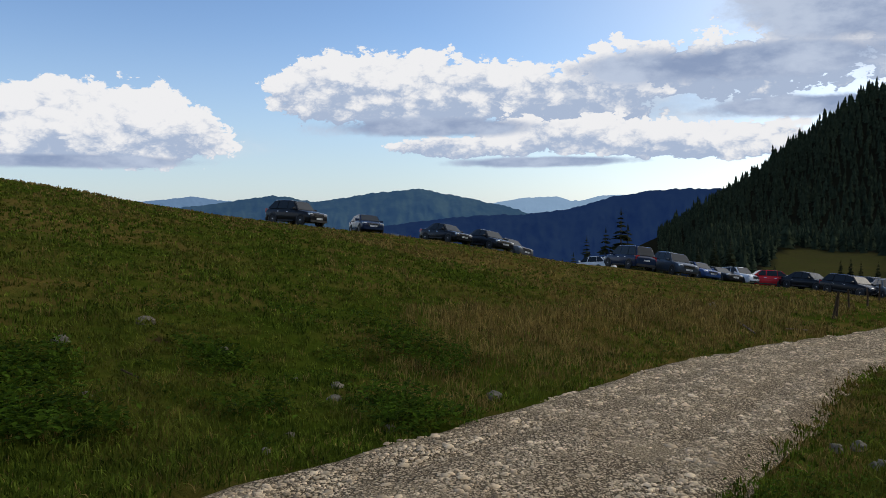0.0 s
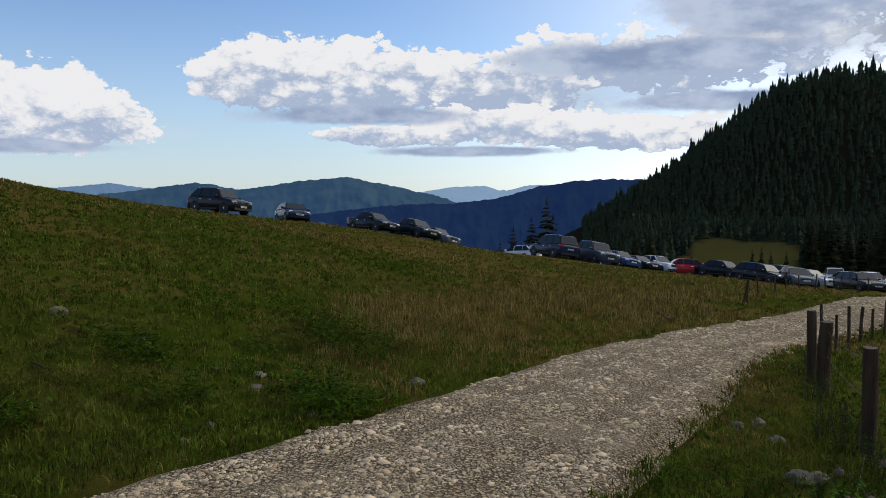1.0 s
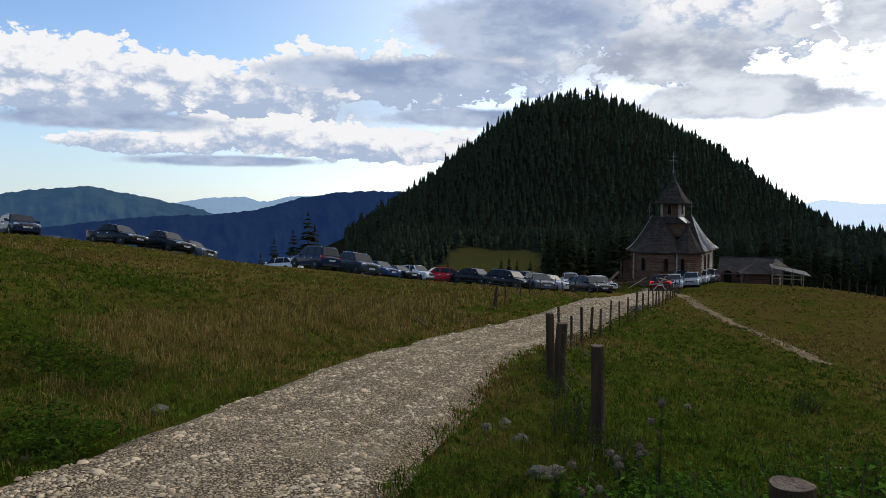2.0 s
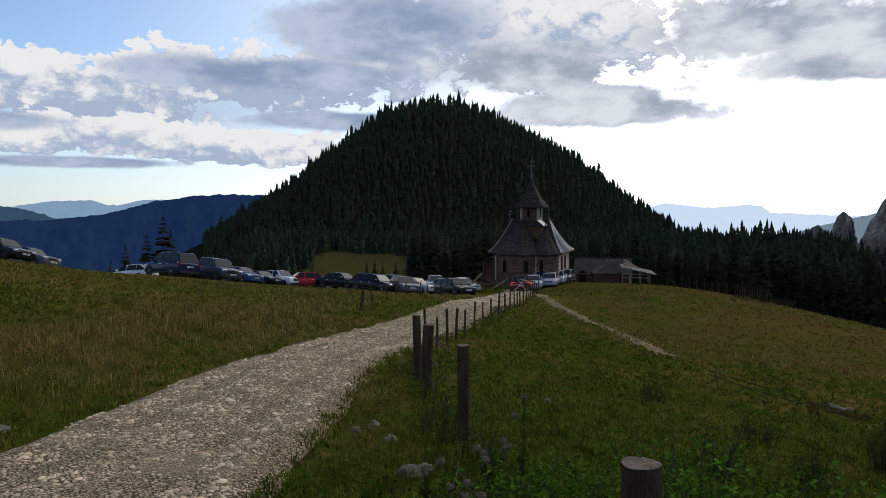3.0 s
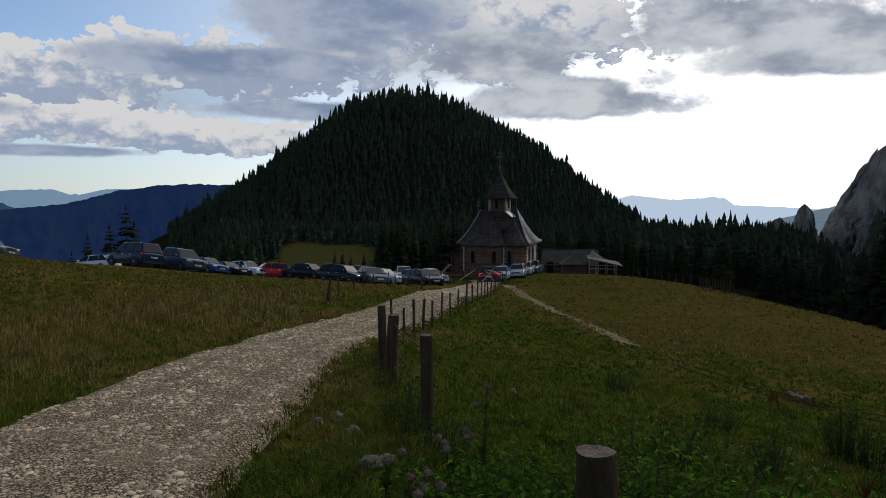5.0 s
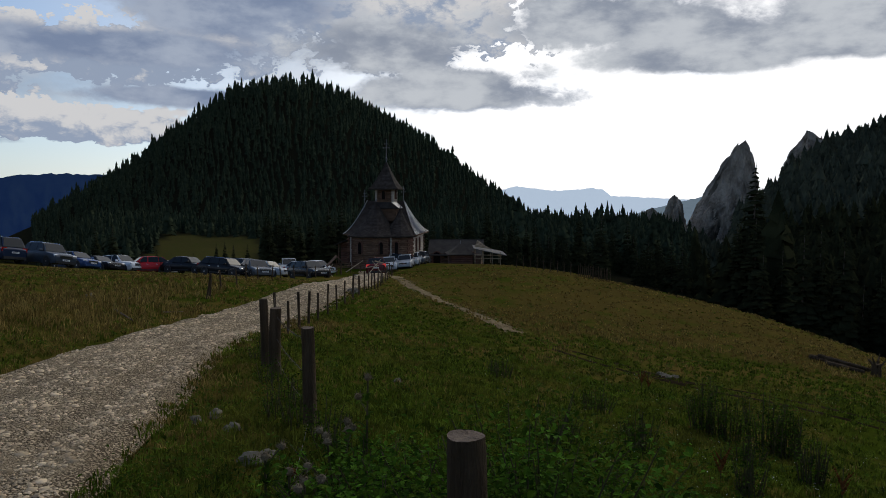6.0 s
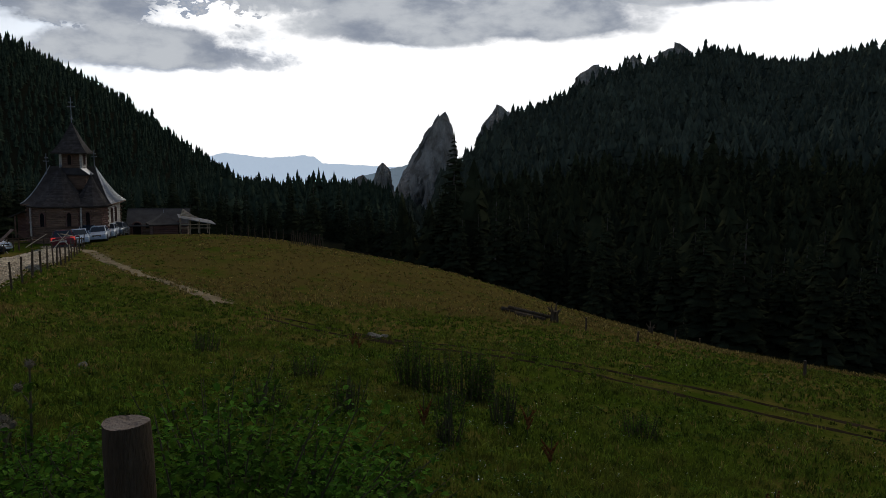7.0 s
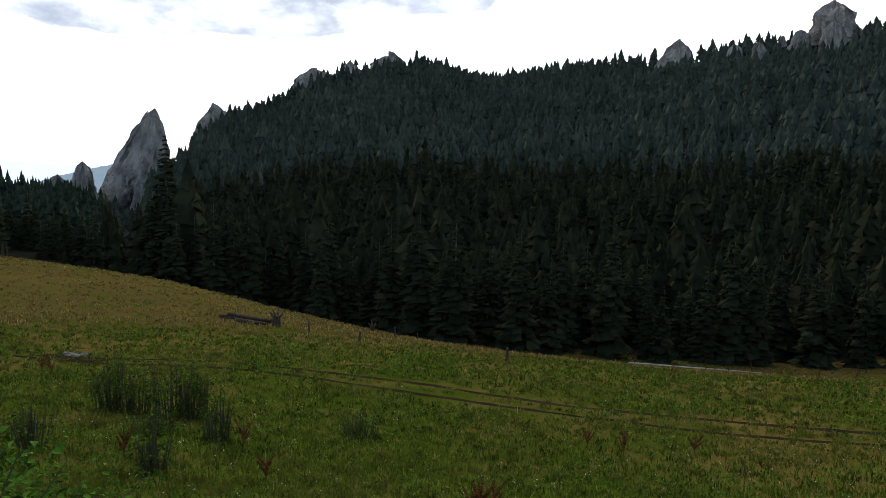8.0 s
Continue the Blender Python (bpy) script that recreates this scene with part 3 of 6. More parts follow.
def scatter(x0, x1, y0, y1, gap, seed):
    r = np.random.RandomState(seed)
    xs, ys = np.meshgrid(np.arange(x0, x1, gap), np.arange(y0, y1, gap))
    x = (xs + r.uniform(-.48, .48, xs.shape) * gap).ravel()
    y = (ys + r.uniform(-.48, .48, ys.shape) * gap).ravel()
    return x, y, np.degrees(np.arctan2(x, y)), np.sqrt(x * x + y * y), r


ROCKS = [("rock_tower", 61.85, 425, -32, 44, 55.5, 0.0, 0.8, 0.22, 0.20, "tall pale limestone tower standing free above the trees"),
         ("rock", 59.9, 418, -30, 26, 25, 0.3, 0.8, 0.45, 0.3, "broad rock shoulder at the foot of the tower"),
         ("rock", 57.15, 405, -28, 21, 26, 0.2, 0.8, 0.3, 0.34, "dark jagged rock peak among spruces"),
         ("rock", 55.7, 400, -26, 17, 18, 0.1, 0.8, 0.35, 0.34, "dark jagged rock peak among spruces"),
         ("rock", 65.5, 424, -24, 30, 52, 0.25, 0.9, 0.50, 0.34, "grey rock edge at the end of the wooded ridge"),
         ("rock", 66.9, 428, -2, 11, 30, 0.0, 0.9, 0.45, 0.3, "small grey rock tooth on the ridge"),
         ("rock_cliff", 73.2, 438, 12, 34, 40, 0.1, 0.8, 0.80, 0.34, "blocky grey limestone cliff on the ridge"),
         ("rock_cliff", 75.6, 446, 22, 24, 37, 0.2, 0.8, 0.6, 0.36, "blocky grey limestone cliff on the ridge"),
         ("rock", 78.4, 450, 30, 40, 34, 0.1, 0.8, 0.5, 0.40, "rounded rock knob on the ridge"),
         ("rock", 99.6, 430, 44, 36, 28, 0.1, 0.8, 0.25, 0.36, "pale rock knob among trees on the ridge"),
         ("rock", 103.6, 415, 44, 15, 23, 0.0, 0.7, 0.4, 0.38, "pale rock face below the ridge"),
         ("rock", 105.3, 410, 40, 15, 27, -0.1, 0.7, 0.4, 0.38, "pale rock face below the ridge"),
         ("rock", 106.6, 430, 56, 9, 17, 0.1, 0.8, 0.35, 0.30, "slim pale rock tooth on the ridge"),
         ("rock_cliff", 109.6, 430, 50, 40, 37, 0.05, 0.8, 0.45, 0.46, "broad pale limestone summit crag"),
         ("rock", 107.7, 424, 52, 19, 22, 0.1, 0.8, 0.4, 0.42, "pale limestone buttress beside the summit"),
         ("rock", 109.6, 412, 40, 21, 35, 0.1, 0.8, 0.4, 0.32, "pale limestone buttress below the summit")]


def off_rocks(a, d):
    """Keeps trees off the bare rock and the ground before it."""
    free = np.ones(len(a), bool)
    for _, ra, rd, _, w, *_ in ROCKS:
        free &= ~((np.abs(a - ra) * rd * 0.01745 < w * 0.40) & (d > rd - 24) & (d < rd + 12))
    return free


x, y, a, d, r = scatter(-20, 620, 20, 660, 4.6, 11)
ax_, ay_ = math.sin(radians(29.8)), math.cos(radians(29.8))
depth = (x - HILL_AT[0]) * ax_ + (y - HILL_AT[1]) * ay_
glade = ~wooded(x, y)
start = np.interp(a, [6, 10, 16, 30, 36, 44, 50, 56, 62], [118, 128, 155, 155, 138, 130, 120, 114, 104])
keep = (d > start + wave(x, y, 12, 4) * 6) & ~glade & (a > 7 + wave(x, y, 20, 3)) & (a < 59.5) & (depth < 30) & ((a > 11.5) | (d < 260)) & ((a < 46) | (d < 560)) & off_rocks(a, d)
rim = sstep(depth, -75, -25)
tall = (r.uniform(5.5, 9.5, len(x)) * (1 - rim) + r.uniform(6.5, 13.5, len(x)) * rim) * np.interp(d, [100, 260], [1.15, 1.0]) * np.where(r.rand(len(x)) < 0.08, 1.3, 1.0)
keep &= (rim < 0.5) | (r.rand(len(x)) < 0.72)
spots = np.stack([x, y, land(x, y)], 1)
plant_woods("forest", spots[keep & (d > 230)], tall[keep & (d > 230)], "dense dark spruce forest covering a steep rounded hill", 7, 0.85)
plant_woods("forest", spots[keep & (d <= 230)], tall[keep & (d <= 230)], "dark spruce forest at the foot of the hill", 11, 0.95)
x, y, a, d, r = scatter(40, 480, -380, 250, 3.8, 12)
ridge_d = np.interp(a, [q[0] for q in RIDGE], [q[1] for q in RIDGE])
start = np.interp(a, [58, 64, 71, 84, 97, 114, 128], [92, 88, 84, 82, 84, 92, 96])
keep = (d > start + wave(x, y, 9, 4) * 4) & (a > 59) & (a < 132) & (d < ridge_d + 9)
keep &= off_rocks(a, d)
tall = r.uniform(5.0, 10.0, len(x)) * np.interp(d, [80, 130, 220], [1.35, 1.2, 1.0]) * np.where(r.rand(len(x)) < 0.08, 1.3, 1.0)
spots = np.stack([x, y, land(x, y)], 1)
plant_woods("forest", spots[keep & (d > 190)], tall[keep & (d > 190)], "dim forest on the rocky mountain side, paled by painted haze", 5, 1.2, NEEDLES_HAZY)
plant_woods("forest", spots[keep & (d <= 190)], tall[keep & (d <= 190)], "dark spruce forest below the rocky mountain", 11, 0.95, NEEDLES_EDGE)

# ---------------------------------------------------------------- rocks above the woods
ROCK = surface("limestone", (0.10, 0.082, 0.062), (0.56, 0.48, 0.38), 0.95, 0.22, 1.1, 1.0, relief=1.6, spread=0.0, patches=(0.060, 0.055, 0.042), stretch=(1, 1, 0.45), spec=0.0)


def crag(name, az, d, foot, width, height, lean, label, thick=0.8, power=0.7, seed=0, jag=0.22, flank=None):
    """A bare rock tower: a tapering, cracked and jagged mass. lean: how far its tip stands to the side, in half widths."""
    vs, fs = [], []
    lev, seg = 56, 64
    shift = 0.0
    for k in range(lev + 1):
        t = k / lev
        w = width / 2 * (1 - (1 - power) * t) * min(1.0, math.sqrt(max(0.0, (1 - t) / 0.12)))
        if flank:
            left, right = [float(np.interp(t, [f[0] for f in flank], [f[c] for f in flank])) for c in (1, 2)]
            w, shift = (right - left) / 2, (right + left) / 2
        for i in range(seg):
            b = 2 * math.pi * i / seg
            p = Vector((math.cos(b) * 2.2, math.sin(b) * 2.2, t * 2.6 + seed * 3.1))
            crack = sum(abs(noise.noise(p * f + Vector((seed, 0, 0)))) * g_ for f, g_ in ((1.0, .5), (2.1, .28), (4.3, .20), (9.0, .15), (17.0, .10)))
            q = 1.12 - jag * 2.2 * crack + jag * .5 * noise.noise(Vector((p.x, p.y, p.z * .3)))
            lx = math.cos(b) * q * w + lean * width / 2 * t + shift
            ly = math.sin(b) * q * w * thick
            lz = t * height * (1 + 0.10 * noise.noise(Vector((math.cos(b) * 1.7, math.sin(b) * 1.7, seed))) + 0.10 * noise.noise(Vector((math.cos(b) * 5, math.sin(b) * 5, seed * 2))) + 0.07 * noise.noise(Vector((math.cos(b) * 11, math.sin(b) * 11, seed)))) + height * 0.035 * noise.noise(p * 4)
            vs.append((lx, ly, lz))
    for k in range(lev):
        for i in range(seg):
            o = k * seg
            fs.append((o + i, o + (i + 1) % seg, o + seg + (i + 1) % seg, o + seg + i))
    fs.append(tuple(range(lev * seg, (lev + 1) * seg)))
    ob = raw(name, vs, fs, ROCK)
    ob.matrix_world = pose(*at(az, d), foot, 0, 0, -az)
    return tagged(ob, label, "rock")


for i, (name, ra, rd, foot, w, h_, lean, thick, power, jag, label) in enumerate(ROCKS):
    crag(name, ra, rd, foot, w, h_, lean, label, thick, power, i + 1, jag,
         ((0, -31, 13), (.465, -21, 11), (.66, -14, 9.4), (.76, -11, 8.3), (.88, -6, 7.0), (.95, -4, 5.4), (1, -1.6, 2.4)) if name == "rock_tower" else None)

# ---------------------------------------------------------------- spruces at the edge of the meadow
def spruce(seed, h):
    """A spruce with a trunk and a crown of drooping boughs."""
    r = random.Random(seed)
    root = new("spruce_tree")
    bm = bmesh.new()
    rod(bm, (0, 0, -0.4), (0, 0, h * 0.93), h * 0.016, 0.02, 8)
    part("trunk", bm, BARK, root)
    V, T = [], []
    whorls = int(h * 2.6)
    for k in range(whorls):
        t = (k + r.uniform(0, .5)) / whorls
        z = h * (0.07 + 0.92 * t)
        reach = h * 0.19 * (1 - t) ** 0.8 + 0.10
        for b in range(r.randint(8, 11)):
            a = r.uniform(0, 6.28)
            L = reach * r.uniform(0.55, 1.15)
            droop = L * r.uniform(0.15, 0.5)
            ca, sa_ = math.cos(a), math.sin(a)
            w = L * 0.26
            pts = [(0, 0, 0.03 * h * 0.1), (L * 0.5, w, -droop * 0.25), (L * 0.5, -w, -droop * 0.35), (L, 0, -droop), (L * 0.62, w * 1.3, -droop * 0.95), (L * 0.62, -w * 1.3, -droop * 1.05), (L * 0.3, w * .8, -droop * 0.7), (L * 0.3, -w * .8, -droop * 0.7)]
            o = len(V)
            V += [(p * ca - q * sa_, p * sa_ + q * ca, z + s) for p, q, s in pts]
            T += [(o, o + 2, o + 1), (o + 1, o + 2, o + 3), (o + 1, o + 3, o + 4), (o + 2, o + 5, o + 3), (o, o + 1, o + 6), (o, o + 7, o + 2)]
    o = len(V)
    V += [(0.06, 0, h * 0.95), (-0.05, 0.05, h * 0.95), (0, -0.06, h * 0.95), (0, 0, h * 1.02)]
    T += [(o, o + 1, o + 3), (o + 1, o + 2, o + 3), (o + 2, o, o + 3)]
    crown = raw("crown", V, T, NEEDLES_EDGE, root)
    return tagged(root, "dark green spruce with drooping boughs at the forest edge", "tree", "spruces at the forest edge")


def stand(ob, az, d, turn=0.0, scale=1.0, sink=0.0):
    px, py = at(az, d)
    return copy_thing(ob, pose(px, py, ground_z(px, py) - sink, 0, 0, turn) @ Matrix.Scale(scale, 4))


def place(ob, az, d, turn=0.0, sink=0.0):
    px, py = at(az, d)
    ob.matrix_world = pose(px, py, ground_z(px, py) - sink, 0, 0, turn)
    return ob


rr = random.Random(3)
kinds = [spruce(i, h) for i, h in enumerate((9.0, 10.5, 12.0, 13.5, 8.0))]
firsts = [(83.5, 66, 1), (86.8, 72, 2), (89.2, 67, 0), (96.0, 74, 3), (63.6, 84, 3)]
for ob, (a0, d0, _) in zip(kinds, firsts):
    place(ob, a0, d0, rr.uniform(0, 360))


def edge_tree(k, az, d, height):
    """A copy of one of the spruces, of that height."""
    base = (9.0, 10.5, 12.0, 13.5, 8.0)[k]
    px, py = at(az, d)
    ob = copy_thing(kinds[k], pose(px, py, ground_z(px, py) - 0.1, 0, 0, rr.uniform(0, 360)))
    ob.scale = (height / base * rr.uniform(.85, 1.1), height / base * rr.uniform(.85, 1.1), height / base)
    return ob


tagged(edge_tree(3, 62.9, 92, 18.0), "tall dark spruce standing above its neighbours at the forest edge")
tagged(edge_tree(4, 80.3, 57, 2.6), "small pale young spruce on the meadow's edge")
edge_tree(1, 91.5, 71, 9.5)
edge_tree(2, 104.5, 78, 13.5)
edge_tree(0, 110.0, 80, 11.0)
for i in range(66):
    a0 = 58 + i * 0.98 + rr.uniform(-.45, .45)
    d0 = np.interp(a0, [58, 64, 71, 78, 84, 97, 114, 124], [92, 84, 74, 67, 66, 72, 80, 84]) + rr.uniform(0, 13)
    edge_tree(rr.randrange(5), a0, d0, rr.uniform(7.5, 12.5))
for i in range(104):
    a0 = 26.8 + i * .34 + rr.uniform(-.2, .2)
    d0 = np.interp(a0, [26, 30, 36, 44, 50, 56, 62], [128, 122, 118, 113, 103, 97, 90]) + rr.uniform(0, 20)
    edge_tree(rr.randrange(5), a0, d0, rr.uniform(5.5, 9.0) * np.interp(a0, [40, 46, 60, 63], [1.0, .8, .8, 1.0]) * (1.3 if i % 5 == 0 else 1.0))
for a0, d0, h0 in ((4.4, 100, 10), (6.2, 100, 13.0), (7.6, 98, 13.5), (8.7, 98, 16.0), (9.2, 100, 14), (9.9, 104, 12), (10.8, 108, 11), (11.8, 122, 9), (13.0, 126, 9.5), (5.2, 104, 11), (14.2, 130, 9), (15.3, 135, 8.5), (16.4, 138, 8.5),
                   (19.3, 108, 4.0), (20.6, 106, 3.4), (21.8, 104, 3.6), (23.4, 103, 4.6), (24.0, 104, 5.2), (24.6, 106, 4.4), (25.6, 108, 4.2), (18.4, 110, 3.6), (27.2, 110, 8.5), (28.3, 112, 9.5), (29.4, 116, 8), (31.6, 112, 9), (32.6, 113, 9.5), (27.8, 122, 9)):
    ob = edge_tree(rr.randrange(5), a0, d0, h0 * rr.uniform(.92, 1.08))
    if a0 < 12:
        ob.scale = (ob.scale.x * 1.35, ob.scale.y * 1.35, ob.scale.z)
# ---------------------------------------------------------------- wooden church
LOG = surface("weathered_logs", (0.075, 0.040, 0.025), (0.21, 0.130, 0.084), 0.9, 1.2, 14, 0.5, spread=0.28, stretch=(1, 1, 5), spec=0.1)
# Pale boards and rails, and the tone of the church's lit side.
LOG_PALE_LIT = surface("pale_and_lit_boards", (0.30, 0.25, 0.19), (0.52, 0.45, 0.37), 0.85, 1.2, 14, 0.5, spread=0.2, stretch=(1, 1, 5))
LOG_RED = surface("red_brown_boards", (0.085, 0.036, 0.024), (0.16, 0.075, 0.050), 0.85, 1.2, 14, 0.5, spread=0.25)
SHINGLE = surface("grey_shingles", (0.030, 0.024, 0.020), (0.074, 0.060, 0.050), 0.9, 1.5, 9, 0.8, spread=0.25, spec=0.08)
OLDMETAL = surface("dull_sheet_metal", (0.085, 0.078, 0.07), (0.17, 0.158, 0.145), 0.75, 1.0, 12, 0.3, metal=0.0, spread=0.12, spec=0.1)
METAL = surface("galvanised_sheet", (0.25, 0.24, 0.225), (0.46, 0.44, 0.41), 0.4, 1.0, 12, 0.2, metal=0.2, spread=0.12)
OLDROOF = surface("old_slate_roof", (0.040, 0.033, 0.027), (0.082, 0.070, 0.058), 0.9, 1.0, 8, 0.8, spread=0.1, spec=0.08)
DARK = surface("dark_interior", (0.008, 0.007, 0.006), (0.015, 0.013, 0.011), 0.6, 2, 20, 0.0, spread=0)
IRON = surface("dull_zinc", (0.14, 0.14, 0.145), (0.26, 0.26, 0.27), 0.5, 4, 30, 0.1, metal=0.7, spread=0)
WOODRAW = surface("raw_pine", (0.28, 0.20, 0.12), (0.45, 0.35, 0.23), 0.8, 2, 25, 0.4, spread=0.2)


def log_wall(name, p0, p1, z0, z1, material, parent, course=0.22, over=0.0):
    """A wall of stacked logs from p0 to p1, backed by a solid core."""
    bm = bmesh.new()
    p0, p1 = Vector((*p0, 0)), Vector((*p1, 0))
    q = (p1 - p0).normalized()
    nrm = Vector((q.y, -q.x, 0))
    k = 0
    z = z0
    while z < z1 - 0.02:
        h = min(course, z1 - z)
        e = over * (1 if k % 2 else 0.2)
        rod(bm, p0 - q * e + Vector((0, 0, z + h / 2)), p1 + q * e + Vector((0, 0, z + h / 2)), h * 0.57, n=8)
        z, k = z + h, k + 1
    a, b = p0 - nrm * 0.06, p1 - nrm * 0.06
    c, d = p1 + nrm * 0.06, p0 + nrm * 0.06
    lo = [bm.verts.new((v.x, v.y, z0)) for v in (a, b, c, d)]
    hi = [bm.verts.new((v.x, v.y, z1)) for v in (a, b, c, d)]
    for i in range(4):
        bm.faces.new((lo[i], lo[(i + 1) % 4], hi[(i + 1) % 4], hi[i]))
    ob = part(name, bm, material, parent)
    ob["kind"] = "stuff"
    return ob


def flared_roof(name, foot, eave, apex, material, parent, curve=1.45, steps=10, seams=0, thick=0.10):
    """A roof that sweeps up from a many-sided eave to a point, hollow-curved, with a lip."""
    foot = [Vector((*p, eave)) for p in foot]
    apex = Vector(apex)
    vs, fs = [], []
    n = len(foot)
    for k in range(steps + 1):
        t = k / steps
        for p in foot:
            c = p.lerp(apex, t)
            c.z = eave + (apex.z - eave) * t ** curve
            vs.append(c)
    for k in range(steps):
        for i in range(n):
            o = k * n
            fs.append((o + i, o + (i + 1) % n, o + n + (i + 1) % n, o + n + i))
    o = len(vs)
    for p in foot:
        c = p.lerp(apex, 0.02)
        vs.append(Vector((c.x, c.y, eave - thick)))
    fs += [(o + i, o + (i + 1) % n, (i + 1) % n, i) for i in range(n)]
    fs.append(tuple(range(o + n - 1, o - 1, -1)))
    roof = raw(name, vs, fs, material, parent)
    return roof


def shingle_rows(name, foot, eave, apex, material, parent, curve=1.45, rows=26):
    """Overlapping courses of shingles on a swept roof, as one part of rows of small boards."""
    r = random.Random(9)
    apex = Vector(apex)
    V, F = [], []
    for k in range(rows):
        t0, t1 = k / rows, min(0.995, (k + 1.25) / rows)
        for i in range(len(foot)):
            a, b = Vector((*foot[i], 0)), Vector((*foot[(i + 1) % len(foot)], 0))
            top = Vector((apex.x, apex.y, 0))
            lo_a, lo_b, hi_a, hi_b = a.lerp(top, t0), b.lerp(top, t0), a.lerp(top, t1), b.lerp(top, t1)
            m = max(1, int((lo_b - lo_a).length / 0.28))
            out = (b - a).cross(Vector((0, 0, 1)))
            out = out.normalized() * 0.03 if out.length else out
            for j in range(m):
                s0, s1 = j / m + .02 / m, (j + 1) / m - .02 / m
                zl = eave + (apex.z - eave) * t0 ** curve + r.uniform(-.01, .01)
                zh = eave + (apex.z - eave) * t1 ** curve
                o = len(V)
                for c, z, up in ((lo_a.lerp(lo_b, s0), zl, 0.06), (lo_a.lerp(lo_b, s1), zl, 0.06), (hi_a.lerp(hi_b, s1), zh, 0.02), (hi_a.lerp(hi_b, s0), zh, 0.02)):
                    V.append((c.x + out.x, c.y + out.y, z + up))
                for c, z in ((lo_a.lerp(lo_b, s0), zl), (lo_a.lerp(lo_b, s1), zl)):
                    V.append((c.x + out.x, c.y + out.y, z - 0.01))
                F += [(o, o + 1, o + 2, o + 3), (o + 4, o + 5, o + 1, o)]
    ob = raw(name, V, F, material, parent)
    ob["kind"] = "stuff"
    return ob


def cross(parent, x, y, z, h, ball=True):
    bm = bmesh.new()
    rod(bm, (x, y, z - .2), (x, y, z + h), 0.05, 0.035, 8)
    for f, w in ((.62, .34), (.80, .20)):
        rod(bm, (x - w * h / 2.2, y, z + f * h), (x + w * h / 2.2, y, z + f * h), 0.04, n=6)
        for s in (-1, 1):
            bmesh.ops.create_icosphere(bm, subdivisions=1, radius=0.07, matrix=Matrix.Translation((x + s * w * h / 2.2, y, z + f * h)))
    if ball:
        bmesh.ops.create_icosphere(bm, subdivisions=2, radius=0.15, matrix=Matrix.Translation((x, y, z + 0.12 * h)))
    bmesh.ops.create_icosphere(bm, subdivisions=1, radius=0.07, matrix=Matrix.Translation((x, y, z + h)))
    return part("cross", bm, IRON, parent, "dull grey metal cross")


def arch_window(parent, c, nrm, w, h):
    """A small arched window: dark pane in a timber frame."""
    c, nrm = Vector(c), Vector(nrm).normalized()
    side = Vector((nrm.y, -nrm.x, 0))

    def outline(k):
        pts = [(-w / 2 * k, 0), (w / 2 * k, 0)] + [(w / 2 * k * math.cos(a), h - w / 2 + w / 2 * k * math.sin(a)) for a in [i * math.pi / 8 for i in range(9)]]
        return [c + side * p + Vector((0, 0, q)) for p, q in pts]
    n = 11
    outer, inner = outline(1.35), outline(1.0)
    vs = [p + nrm * .20 for p in outer] + [p + nrm * .20 for p in inner] + [p for p in outer]
    fs = [(i, (i + 1) % n, n + (i + 1) % n, n + i) for i in range(n)] + [(2 * n + i, 2 * n + (i + 1) % n, (i + 1) % n, i) for i in range(n)]
    frame_ = raw("window", vs, fs, LOG_RED, parent)
    raw("pane", [p + nrm * .165 for p in inner], [tuple(range(n))], PANE_DARK, frame_)
    return frame_


PANE_DARK = glass("church_window_glass", (0.012, 0.010, 0.010))


def polygon(cx, cy, r, a0, a1, n):
    return [(cx + r * math.cos(radians(a0 + (a1 - a0) * i / n)), cy + r * math.sin(radians(a0 + (a1 - a0) * i / n))) for i in range(n + 1)]


